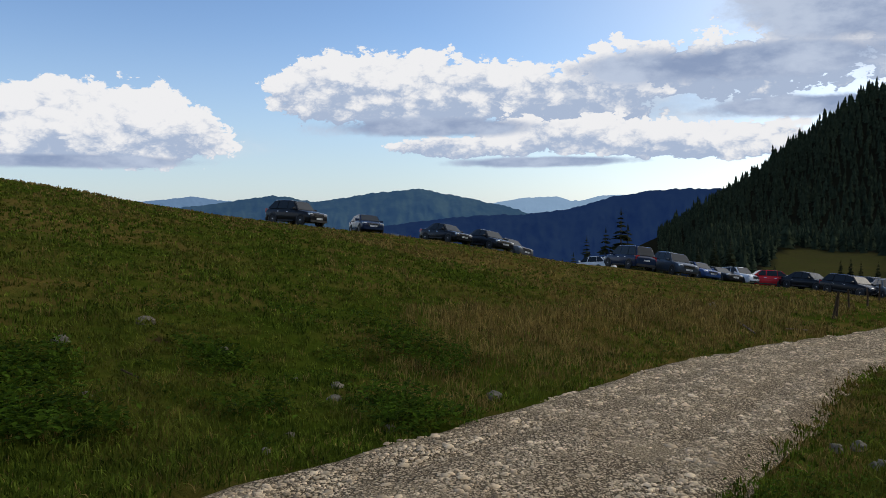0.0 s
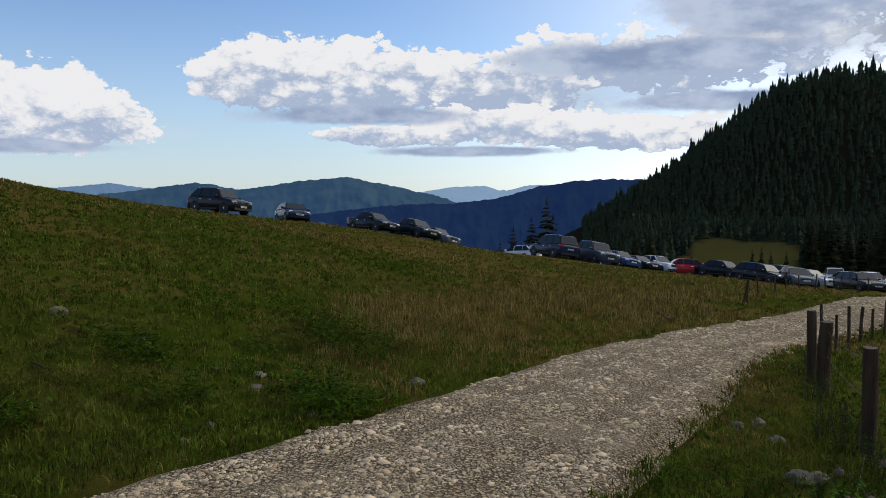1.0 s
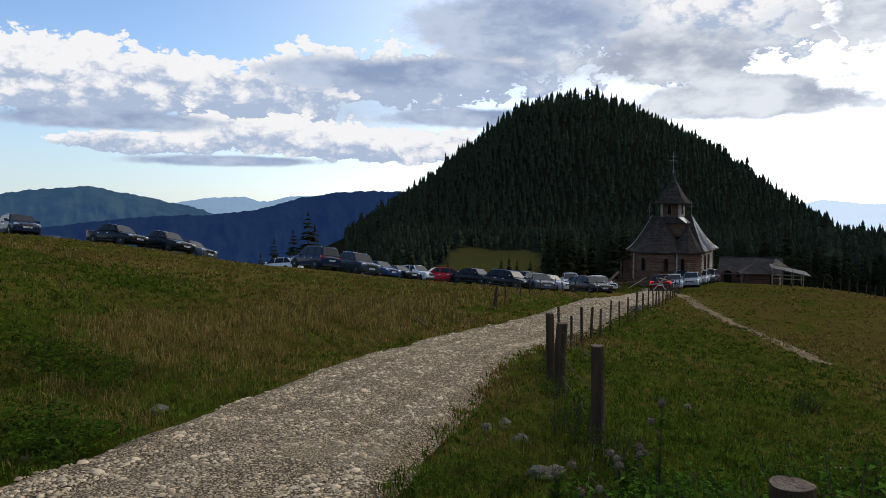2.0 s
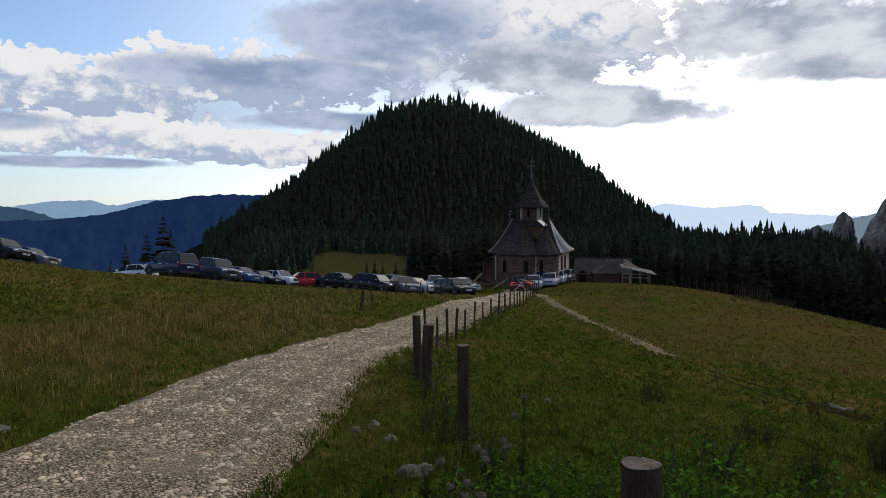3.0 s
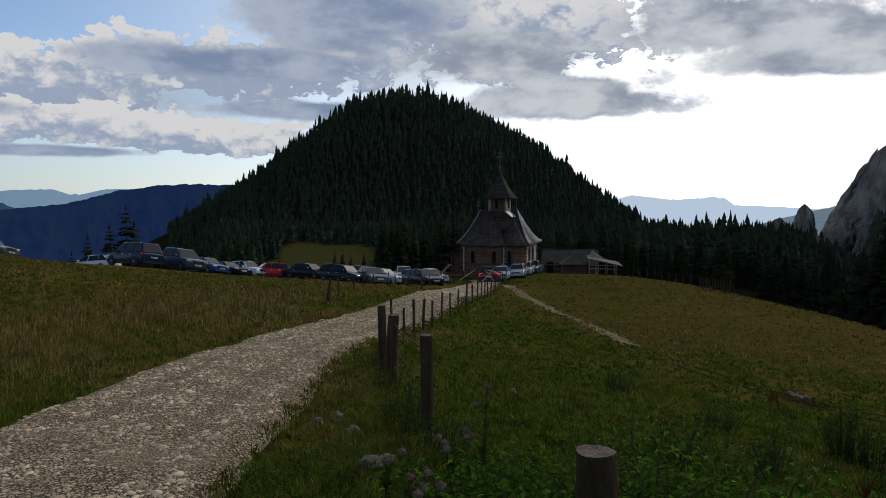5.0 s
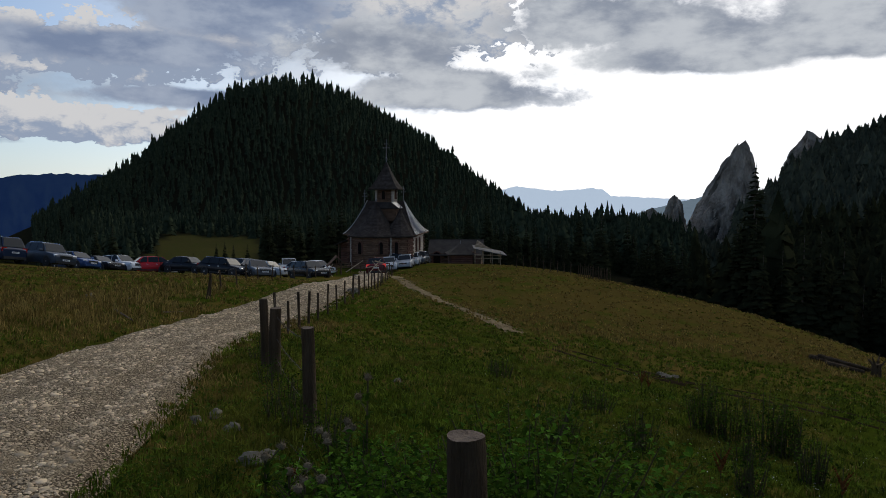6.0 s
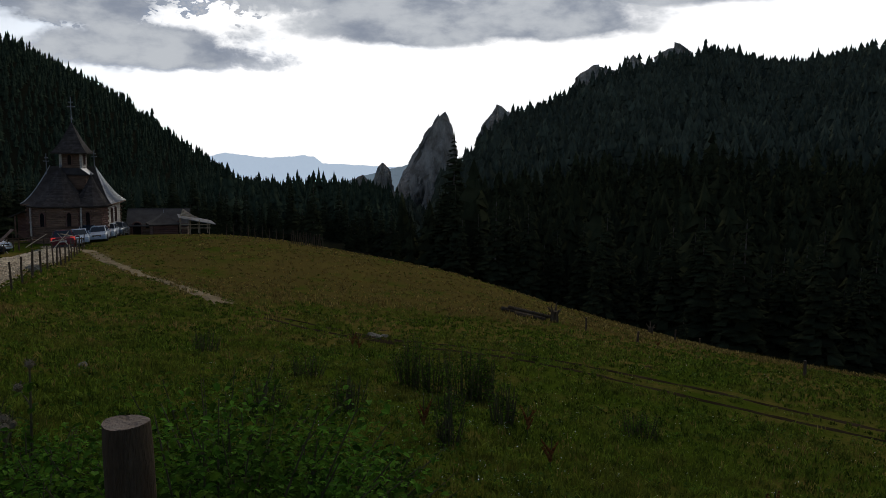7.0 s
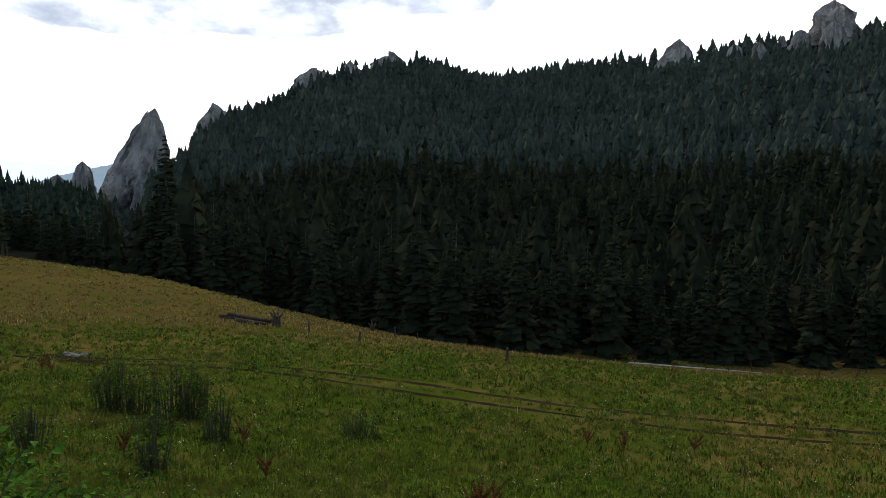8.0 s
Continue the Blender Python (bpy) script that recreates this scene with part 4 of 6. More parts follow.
def church():
    root = new("church")
    # main body, wide hipped roof
    x0, x1, y0, y1 = -4.5, 4.05, 0.2, 8.4
    # The right wall is coloured paler to show the light on that side.
    for a, b, m in (((x0, y0), (x1, y0), LOG), ((x1, y0), (x1, y1), LOG_PALE_LIT), ((x1, y1), (x0, y1), LOG), ((x0, y1), (x0, y0), LOG_RED)):
        log_wall("wall", a, b, -1.1, 3.1, m, root, over=0.25)
    ex0, ex1, ey0, ey1 = x0 - .6, x1 + .7, y0 - .5, y1 + .6
    ridge = [Vector((-2.9, 4.2, 6.75)), Vector((2.15, 4.2, 6.75))]
    corner = [Vector((ex0, ey0, 2.95)), Vector((ex1, ey0, 2.95)), Vector((ex1, ey1, 2.95)), Vector((ex0, ey1, 2.95))]
    tops = [ridge[0], ridge[1], ridge[1], ridge[0]]
    for i in range(4):
        a, b, ta, tb = corner[i], corner[(i + 1) % 4], tops[i], tops[(i + 1) % 4]
        vs, fs, steps, cols = [], [], 12, 14
        for k in range(steps + 1):
            t = k / steps
            for j in range(cols + 1):
                s = j / cols
                p = a.lerp(b, s).lerp(ta.lerp(tb, s), t)
                p.z = 2.95 + 3.8 * t ** 1.4
                vs.append(p)
        for k in range(steps):
            for j in range(cols):
                o = k * (cols + 1) + j
                fs.append((o, o + 1, o + cols + 2, o + cols + 1))
        slope = raw("roof_slope", vs, fs, METAL if i in (1, 3) else SHINGLE, root, "grey standing-seam metal roof slope" if i in (1, 3) else "dark shingled roof slope")
        if i in (1, 3):
            out = (b - a).cross(Vector((0, 0, 1))).normalized()
            for j in range(0, cols + 1):
                bm = bmesh.new()
                line = [vs[k * (cols + 1) + j] + out * .03 + Vector((0, 0, .05)) for k in range(steps + 1)]
                for p, q in zip(line, line[1:]):
                    if (q - p).length > 0.02:
                        rod(bm, p, q, .05, n=4)
                part("seam", bm, METAL, slope)
        bm = bmesh.new()
        rod(bm, a - Vector((0, 0, .06)), b - Vector((0, 0, .06)), .08, n=6)
        part("eave_board", bm, LOG, root)
    bm = bmesh.new()
    box(bm, ex0 + .1, ex1 - .1, ey0 + .1, ey1 - .1, 2.86, 2.94)
    part("soffit", bm, LOG, root)
    cross(root, -3.1, 3.4, 6.1, 1.9, False)
    cross(root, 2.1, 4.2, 6.75, 1.7, False)
    # front apse and side bay with swept shingle roofs
    for cx, cy, r, apex_z, tag in ((-0.95, -0.1, 3.0, 6.75, LOG), (2.3, 0.1, 1.8, 5.9, LOG)):
        pts = polygon(cx, cy, r, 180, 360, 5)
        for i, (a, b) in enumerate(zip(pts, pts[1:])):
            log_wall("wall", a, b, -1.1, 2.95, LOG_RED if i in (0, 4) else tag, root, over=0.22)
        ring = polygon(cx, cy, r + .62, 170, 370, 5) + [(cx + r * .9, cy + 2.2), (cx - r * .9, cy + 2.2)]
        apex = (cx + .05, cy + .9, apex_z)
        flared_roof("apse_roof", ring, 2.80, apex, SHINGLE, root)
        shingle_rows("shingles", ring, 2.80, apex, SHINGLE, root)
        bm = bmesh.new()
        bmesh.ops.create_icosphere(bm, subdivisions=2, radius=0.14, matrix=Matrix.Translation((apex[0], apex[1], apex[2] + .08)))
        rod(bm, apex, (apex[0], apex[1], apex[2] + .45), .035, n=6)
        part("finial", bm, IRON, root)
    # carved posts under the eaves
    for px, py in polygon(-0.95, -0.1, 3.3, 216, 324, 1):
        bm = bmesh.new()
        rod(bm, (px, py, -.6), (px, py, 2.85), .09, .09, 8)
        for z in (.5, 1.2, 1.9):
            rod(bm, (px, py, z), (px, py, z + .12), .13, .13, 8)
        part("porch_post", bm, LOG_PALE_LIT, root)
    # windows
    arch_window(root, (-2.05, -2.95, .85), (-.45, -1, 0), .55, 1.35)
    arch_window(root, (0.55, -2.72, .85), (.5, -1, 0), .45, 1.35)
    arch_window(root, (2.4, -1.62, .85), (0, -1, 0), .4, 1.35)
    for y in (2.6, 5.0):
        arch_window(root, (4.10, y, .85), (1, 0, 0), .5, 1.5)
    # tower: stepped base, log walls, swept spire
    bm = bmesh.new()
    box(bm, -1.7, 1.7, 1.3, 4.7, 4.4, 6.0)
    part("tower_base", bm, LOG, root)
    flared_roof("skirt_roof", [(-2.05, .95), (2.05, .95), (2.05, 5.05), (-2.05, 5.05)], 5.95, (0, 3.0, 7.9), SHINGLE, root, 1.2, 6)
    raw("lucarne_roof", [(1.2, .90, 6.62), (2.15, .90, 5.98), (2.15, 5.1, 5.98), (1.2, 5.1, 6.62), (1.2, .90, 6.56), (2.15, .90, 5.92), (2.15, 5.1, 5.92), (1.2, 5.1, 6.56)],
        [(0, 1, 2, 3), (7, 6, 5, 4), (0, 4, 5, 1), (1, 5, 6, 2), (2, 6, 7, 3), (3, 7, 4, 0)], METAL, root, "pale sheet-metal slope beside the tower")
    # Paler logs on the tower's right face put its light into the colour.
    for a, b, m in (((-1.12, 1.88), (1.12, 1.88), LOG), ((1.12, 1.88), (1.12, 4.12), LOG_PALE_LIT), ((1.12, 4.12), (-1.12, 4.12), LOG), ((-1.12, 4.12), (-1.12, 1.88), LOG)):
        log_wall("tower_wall", a, b, 6.2, 8.35, m, root, 0.2, 0.12)
    arch_window(root, (-0.1, 1.80, 6.95), (0, -1, 0), .42, 1.0)
    arch_window(root, (1.20, 3.0, 6.95), (1, 0, 0), .42, 1.0)
    for px, py in ((-1.12, 1.88), (1.12, 1.88), (1.12, 4.12), (-1.12, 4.12)):
        bm = bmesh.new()
        box(bm, px - .14, px + .14, py - .14, py + .14, 6.2, 8.35)
        part("corner_board", bm, LOG_PALE_LIT, root)
    spire = [(-2.0, 1.0), (0, .9), (2.0, 1.0), (2.1, 3.0), (2.0, 5.0), (0, 5.1), (-2.0, 5.0), (-2.1, 3.0)]
    flared_roof("spire", spire, 8.15, (0, 3.0, 11.4), SHINGLE, root, 1.35, 14)
    shingle_rows("shingles", spire, 8.15, (0, 3.0, 11.35), SHINGLE, root, 1.35, 20)
    cross(root, 0, 3.0, 11.4, 2.5)
    # little porch at the side
    for px, py in ((-6.0, .6), (-6.0, 2.6), (-4.5, .6)):
        bm = bmesh.new()
        rod(bm, (px, py, -.6), (px, py, 1.75), .09, n=8)
        part("porch_post", bm, LOG, root)
    raw("porch_roof", [(-6.6, .1, 1.65), (-4.3, .1, 2.5), (-4.3, 3.2, 2.5), (-6.6, 3.2, 1.65), (-6.6, .1, 1.55), (-4.3, .1, 2.4), (-4.3, 3.2, 2.4), (-6.6, 3.2, 1.55)],
        [(0, 1, 2, 3), (7, 6, 5, 4), (0, 4, 5, 1), (1, 5, 6, 2), (2, 6, 7, 3), (3, 7, 4, 0)], SHINGLE, root)
    log_wall("porch_wall", (-6.0, 1.6), (-4.4, 1.6), -.6, 1.9, LOG_RED, root)
    return tagged(root, "small log church with swept shingle roofs and a spire", "church")


def set_down(ob, az, d, turn, dz=0.0, z=None):
    px, py = at(az, d)
    ob.matrix_world = pose(px, py, (ground_z(px, py) if z is None else z) + dz, 0, 0, -az + turn)
    return ob


church_at = set_down(church(), 35.6, 86.0, -13, z=-6.3)
church_at.scale = (0.87, 0.87, 1.0)


# ---------------------------------------------------------------- outbuildings beside the church
def gable_house(name, w, dep, eave, ridge, wall_mat, roof_mat, label, category, over=0.35, doors=(), windows=()):
    """A low house: log walls, gable roof with overhang along x, doors and small windows on the front."""
    root = new(name)
    for a, b in (((-w / 2, 0), (w / 2, 0)), ((w / 2, 0), (w / 2, dep)), ((w / 2, dep), (-w / 2, dep)), ((-w / 2, dep), (-w / 2, 0))):
        log_wall("wall", a, b, -.7, eave, wall_mat, root, over=.1)
    for s in (-1, 1):
        x = s * w / 2
        raw("gable", [(x, 0, eave), (x, dep, eave), (x, dep / 2, ridge - .08), (x - s * .1, 0, eave), (x - s * .1, dep, eave), (x - s * .1, dep / 2, ridge - .08)],
            [(0, 1, 2), (5, 4, 3), (0, 2, 5, 3), (2, 1, 4, 5)], wall_mat, root)
        ya, yb = (-over, dep / 2) if s < 0 else (dep + over, dep / 2)
        za = eave - over * (ridge - eave) / (dep / 2)
        X0, X1 = -w / 2 - over, w / 2 + over
        vs = [(X0, ya, za), (X1, ya, za), (X1, yb, ridge), (X0, yb, ridge)]
        vs += [(a, b, c - .09) for a, b, c in vs]
        raw("roof_slope", vs, [(0, 1, 2, 3), (7, 6, 5, 4), (0, 4, 5, 1), (1, 5, 6, 2), (2, 6, 7, 3), (3, 7, 4, 0)], roof_mat, root)
    bm = bmesh.new()
    rod(bm, (-w / 2 - over, dep / 2, ridge), (w / 2 + over, dep / 2, ridge), .08, n=6)
    part("ridge_cap", bm, roof_mat, root)
    for x, dw, dh in doors:
        arch_window(root, (x, 0, 0.0), (0, -1, 0), dw, dh)
    for x, dw, dh in windows:
        arch_window(root, (x, 0, .8), (0, -1, 0), dw, dh)
    return tagged(root, label, category)


set_down(gable_house("long_house", 6.6, 5.0, 1.35, 3.0, LOG, OLDROOF, "long low wooden house with a grey roof", "house", doors=((-2.4, .9, 1.5), (0.2, .8, 1.5), (2.3, .9, 1.5)), windows=((-1.2, .4, .6),)), 41.25, 98, -4, z=-7.9)


def hut():
    root = new("hut")
    w = 1.25
    for a, b in (((-w, -w), (w, -w)), ((w, -w), (w, w)), ((w, w), (-w, w)), ((-w, w), (-w, -w))):
        log_wall("wall", a, b, -.6, 1.0, LOG_RED, root)
    flared_roof("roof", [(-1.75, -1.75), (1.75, -1.75), (1.75, 1.75), (-1.75, 1.75)], .95, (0, 0, 2.2), OLDROOF, root, 1.2, 6)
    bm = bmesh.new()
    rod(bm, (0, 0, 2.1), (0, 0, 2.5), .05, n=6)
    part("finial", bm, IRON, root)
    return tagged(root, "small red-brown timber hut with a tent roof", "hut")


set_down(hut(), 41.65, 91, 8, z=-6.9)


def stall():
    """An open shed: posts, sloping sheet roof, rails and a stack of boards."""
    root = new("open_shed")
    for x in (-1.9, -.6, .7, 2.0):
        for y, h in ((0, .98), (2.4, 1.05)):
            bm = bmesh.new()
            rod(bm, (x, y, -.6), (x, y, h - .12 * x), .06, n=7)
            part("post", bm, WOODRAW, root)
    vs = [(-2.2, -.5, 1.15), (2.9, -.5, .45), (2.6, 2.9, .62), (-2.2, 2.9, 1.32)]
    vs += [(a, b, c - .07) for a, b, c in vs]
    raw("roof", vs, [(0, 1, 2, 3), (7, 6, 5, 4), (0, 4, 5, 1), (1, 5, 6, 2), (2, 6, 7, 3), (3, 7, 4, 0)], OLDMETAL, root, "pale sheet roof")
    for z in (.1, .45):
        bm = bmesh.new()
        rod(bm, (-2.1, 0, z), (2.2, 0, z - .05), .05, n=6)
        part("rail", bm, WOODRAW, root)
    for k in range(5):
        bm = bmesh.new()
        rod(bm, (-1.9 + .1 * k, .5 + .35 * k, 1.35 + .12 * k), (.3 - .3 * k, .5 + .35 * k, 1.1 + .12 * k), .07, n=6)
        part("board", bm, WOODRAW, root)
    return tagged(root, "open wooden shed with a pale sloping roof", "shed")


set_down(stall(), 43.75, 89, 4, z=-6.45).scale = (0.78, 1.0, 1.15)


def shrine():
    """A small roofed cross by the path."""
    root = new("wayside_shrine")
    for x in (-.45, .45):
        bm = bmesh.new()
        rod(bm, (x, 0, -.4), (x, 0, 1.25), .06, n=7)
        part("post", bm, LOG, root)
    for s in (-1, 1):
        vs = [(0, -.55, 1.95), (s * 1.0, -.55, .95), (s * 1.0, .55, .95), (0, .55, 1.95)]
        vs += [(a, b, c - .07) for a, b, c in vs]
        raw("roof_slope", vs, [(0, 1, 2, 3), (7, 6, 5, 4), (0, 4, 5, 1), (1, 5, 6, 2), (2, 6, 7, 3), (3, 7, 4, 0)], LOG, root)
    bm = bmesh.new()
    box(bm, -.05, .05, -.03, .03, .0, 1.5)
    box(bm, -.3, .3, -.03, .03, .9, 1.0)
    part("cross", bm, LOG, root)
    bm = bmesh.new()
    box(bm, -.55, .55, -.06, .06, 1.05, 1.15)
    part("beam", bm, LOG, root)
    return tagged(root, "small wooden shrine with a steep little roof", "shrine")


set_down(shrine(), 32.2, 76, 10)
# ---------------------------------------------------------------- parked cars
TYRE = surface("tyre_rubber", (0.012, 0.012, 0.012), (0.03, 0.03, 0.03), 0.9, 4, 40, 0.2, spread=0)
RIM = surface("alloy", (0.35, 0.35, 0.36), (0.55, 0.55, 0.56), 0.35, 4, 40, 0.0, metal=0.8, spread=0)
TRIM = surface("black_plastic", (0.015, 0.015, 0.016), (0.03, 0.03, 0.03), 0.6, 4, 40, 0.1, spread=0)
CHROME = surface("chrome", (0.6, 0.6, 0.6), (0.75, 0.75, 0.75), 0.15, 4, 40, 0.0, metal=1.0, spread=0)
PLATE = surface("plate_white", (0.65, 0.65, 0.65), (0.8, 0.8, 0.8), 0.5, 4, 40, 0.0, spread=0)
PANE = glass("car_glass")
LAMPGLASS = surface("headlamp_glass", (0.5, 0.52, 0.54), (0.75, 0.76, 0.78), 0.1, 4, 40, 0.0, metal=0.4, spread=0, coat=1)
TAIL = surface("tail_lamp_red", (0.28, 0.01, 0.01), (0.42, 0.02, 0.015), 0.2, 4, 40, 0.0, spread=0, coat=1)
BRAKE = surface("lit_brake_lamp", (0.5, 0.02, 0.02), (0.6, 0.03, 0.02), 0.3, 4, 40, 0.0, spread=0, glow=(1.0, 0.06, 0.04, 0.7))

# length, width, height, belt, bonnet height, (windscreen foot, roof front, roof rear, rear glass foot) as parts of the length from the nose
CARS = {
    "sedan": (4.65, 1.80, 1.46, 0.93, 0.86, (0.27, 0.42, 0.70, 0.88), 0.96),
    "hatchback": (4.10, 1.76, 1.48, 0.95, 0.86, (0.25, 0.41, 0.82, 0.96), 0.97),
    "estate_car": (4.70, 1.80, 1.50, 0.95, 0.86, (0.26, 0.40, 0.86, 0.97), 0.98),
    "suv": (4.50, 1.86, 1.68, 1.06, 1.00, (0.26, 0.40, 0.84, 0.96), 0.98),
    "van": (4.80, 1.90, 1.78, 1.05, 0.98, (0.18, 0.36, 0.90, 0.98), 0.99),
}


def car_shell(kind):
    """The painted body: lower hull lofted along the length, with the cabin and roof above."""
    L, W, H, belt, bon, (ws, rf, rr_, rg), rear = CARS[kind]
    bm = bmesh.new()
    hw = W / 2
    clear = 0.22 if kind in ("suv", "van") else 0.17
    sts = [(0.0, 0.42, bon * 0.72, 0.80), (0.025, clear + .06, bon * 0.86, 0.92), (0.09, clear, bon * 0.94, 0.98), (ws, clear, belt * 0.985, 1.0), (0.5, clear, belt, 1.0), (rg, clear, belt * 1.03, 0.99), (0.965, clear + .05, belt * (1.02 if rear > .965 else 0.99), 0.95), (1.0, 0.40, belt * 0.88, 0.86)]
    rings = []
    for t, lo, hi, w in sts:
        x, wy = L / 2 - t * L, hw * w
        ring = [(x, -wy * .93, lo), (x, -wy, lo + (hi - lo) * .35), (x, -wy, lo + (hi - lo) * .72), (x, -wy * .93, hi - .03), (x, -wy * .78, hi), (x, 0, hi + .03),
                (x, wy * .78, hi), (x, wy * .93, hi - .03), (x, wy, lo + (hi - lo) * .72), (x, wy, lo + (hi - lo) * .35), (x, wy * .93, lo)]
        rings.append([bm.verts.new(v) for v in ring])
    for p, q in zip(rings, rings[1:]):
        for i in range(11):
            bm.faces.new((p[i], q[i], q[(i + 1) % 11], p[(i + 1) % 11]))
    bm.faces.new(rings[0])
    bm.faces.new(rings[-1][::-1])
    base = belt - 0.06
    foot = [(ws, .86), (0.5, .93), (rg, .86)]
    top = [(rf, .70), (0.58, .74), (rr_, .70)]
    lo = [bm.verts.new((L / 2 - t * L, s * hw * w, base)) for s in (-1, 1) for t, w in foot]
    hi = [bm.verts.new((L / 2 - t * L, s * hw * w, H - (0.0 if i == 1 else 0.055))) for s in (-1, 1) for i, (t, w) in enumerate(top)]
    mid = [bm.verts.new((L / 2 - t * L, 0, H + (0.03 if i == 1 else -0.02))) for i, (t, w) in enumerate(top)]
    for i in range(2):
        bm.faces.new((lo[i], hi[i], hi[i + 1], lo[i + 1]))
        bm.faces.new((lo[3 + i], lo[4 + i], hi[4 + i], hi[3 + i]))
        bm.faces.new((hi[i], mid[i], mid[i + 1], hi[i + 1]))
        bm.faces.new((mid[i], hi[3 + i], hi[4 + i], mid[i + 1]))
    bm.faces.new((lo[0], lo[3], hi[3], mid[0], hi[0]))
    bm.faces.new((lo[2], hi[2], mid[2], hi[5], lo[5]))
    bmesh.ops.recalc_face_normals(bm, faces=bm.faces)
    bmesh.ops.bevel(bm, geom=[e for e in bm.edges if e.calc_face_angle(0) > 0.5], offset=0.035, segments=2, affect="EDGES", profile=0.6)
    return bm


def quad_pane(name, corners, material, parent, thick=0.012, label=""):
    """A thin plate standing slightly proud of the four corners."""
    c = [Vector(v) for v in corners]
    nrm = (c[1] - c[0]).cross(c[3] - c[0]).normalized() * thick
    vs = [v + nrm for v in c] + [v - nrm for v in c]
    return raw(name, vs, [(0, 1, 2, 3), (7, 6, 5, 4), (0, 4, 5, 1), (1, 5, 6, 2), (2, 6, 7, 3), (3, 7, 4, 0)], material, parent, label)


def wheel_meshes(r):
    bm = bmesh.new()
    prof = [(-.10, r * .66), (-.105, r * .93), (-.07, r), (.07, r), (.105, r * .93), (.10, r * .66)]
    rings = [[bm.verts.new((math.cos(6.28318 * i / 22) * q, s, math.sin(6.28318 * i / 22) * q)) for i in range(22)] for s, q in prof]
    for p, q in zip(rings, rings[1:] + rings[:1]):
        for i in range(22):
            bm.faces.new((p[i], p[(i + 1) % 22], q[(i + 1) % 22], q[i]))
    tyre = bpy.data.meshes.new("tyre")
    bm.to_mesh(tyre)
    bm.free()
    bm = bmesh.new()
    rod(bm, (0, -.03, 0), (0, .03, 0), r * .66, n=22)
    for k in range(5):
        box(bm, -r * .09, r * .09, -.085, .085, 0, r * .64, Matrix.Rotation(k * 1.2566, 4, "Y"))
    rod(bm, (0, -.095, 0), (0, .095, 0), r * .17, n=10)
    rim = bpy.data.meshes.new("rim")
    bm.to_mesh(rim)
    bm.free()
    tyre.materials.append(TYRE)
    rim.materials.append(RIM)
    return tyre, rim


WHEELS = {r: wheel_meshes(r) for r in (0.32, 0.36)}


def lerp(a, b, t):
    return tuple(p + (q - p) * t for p, q in zip(a, b))


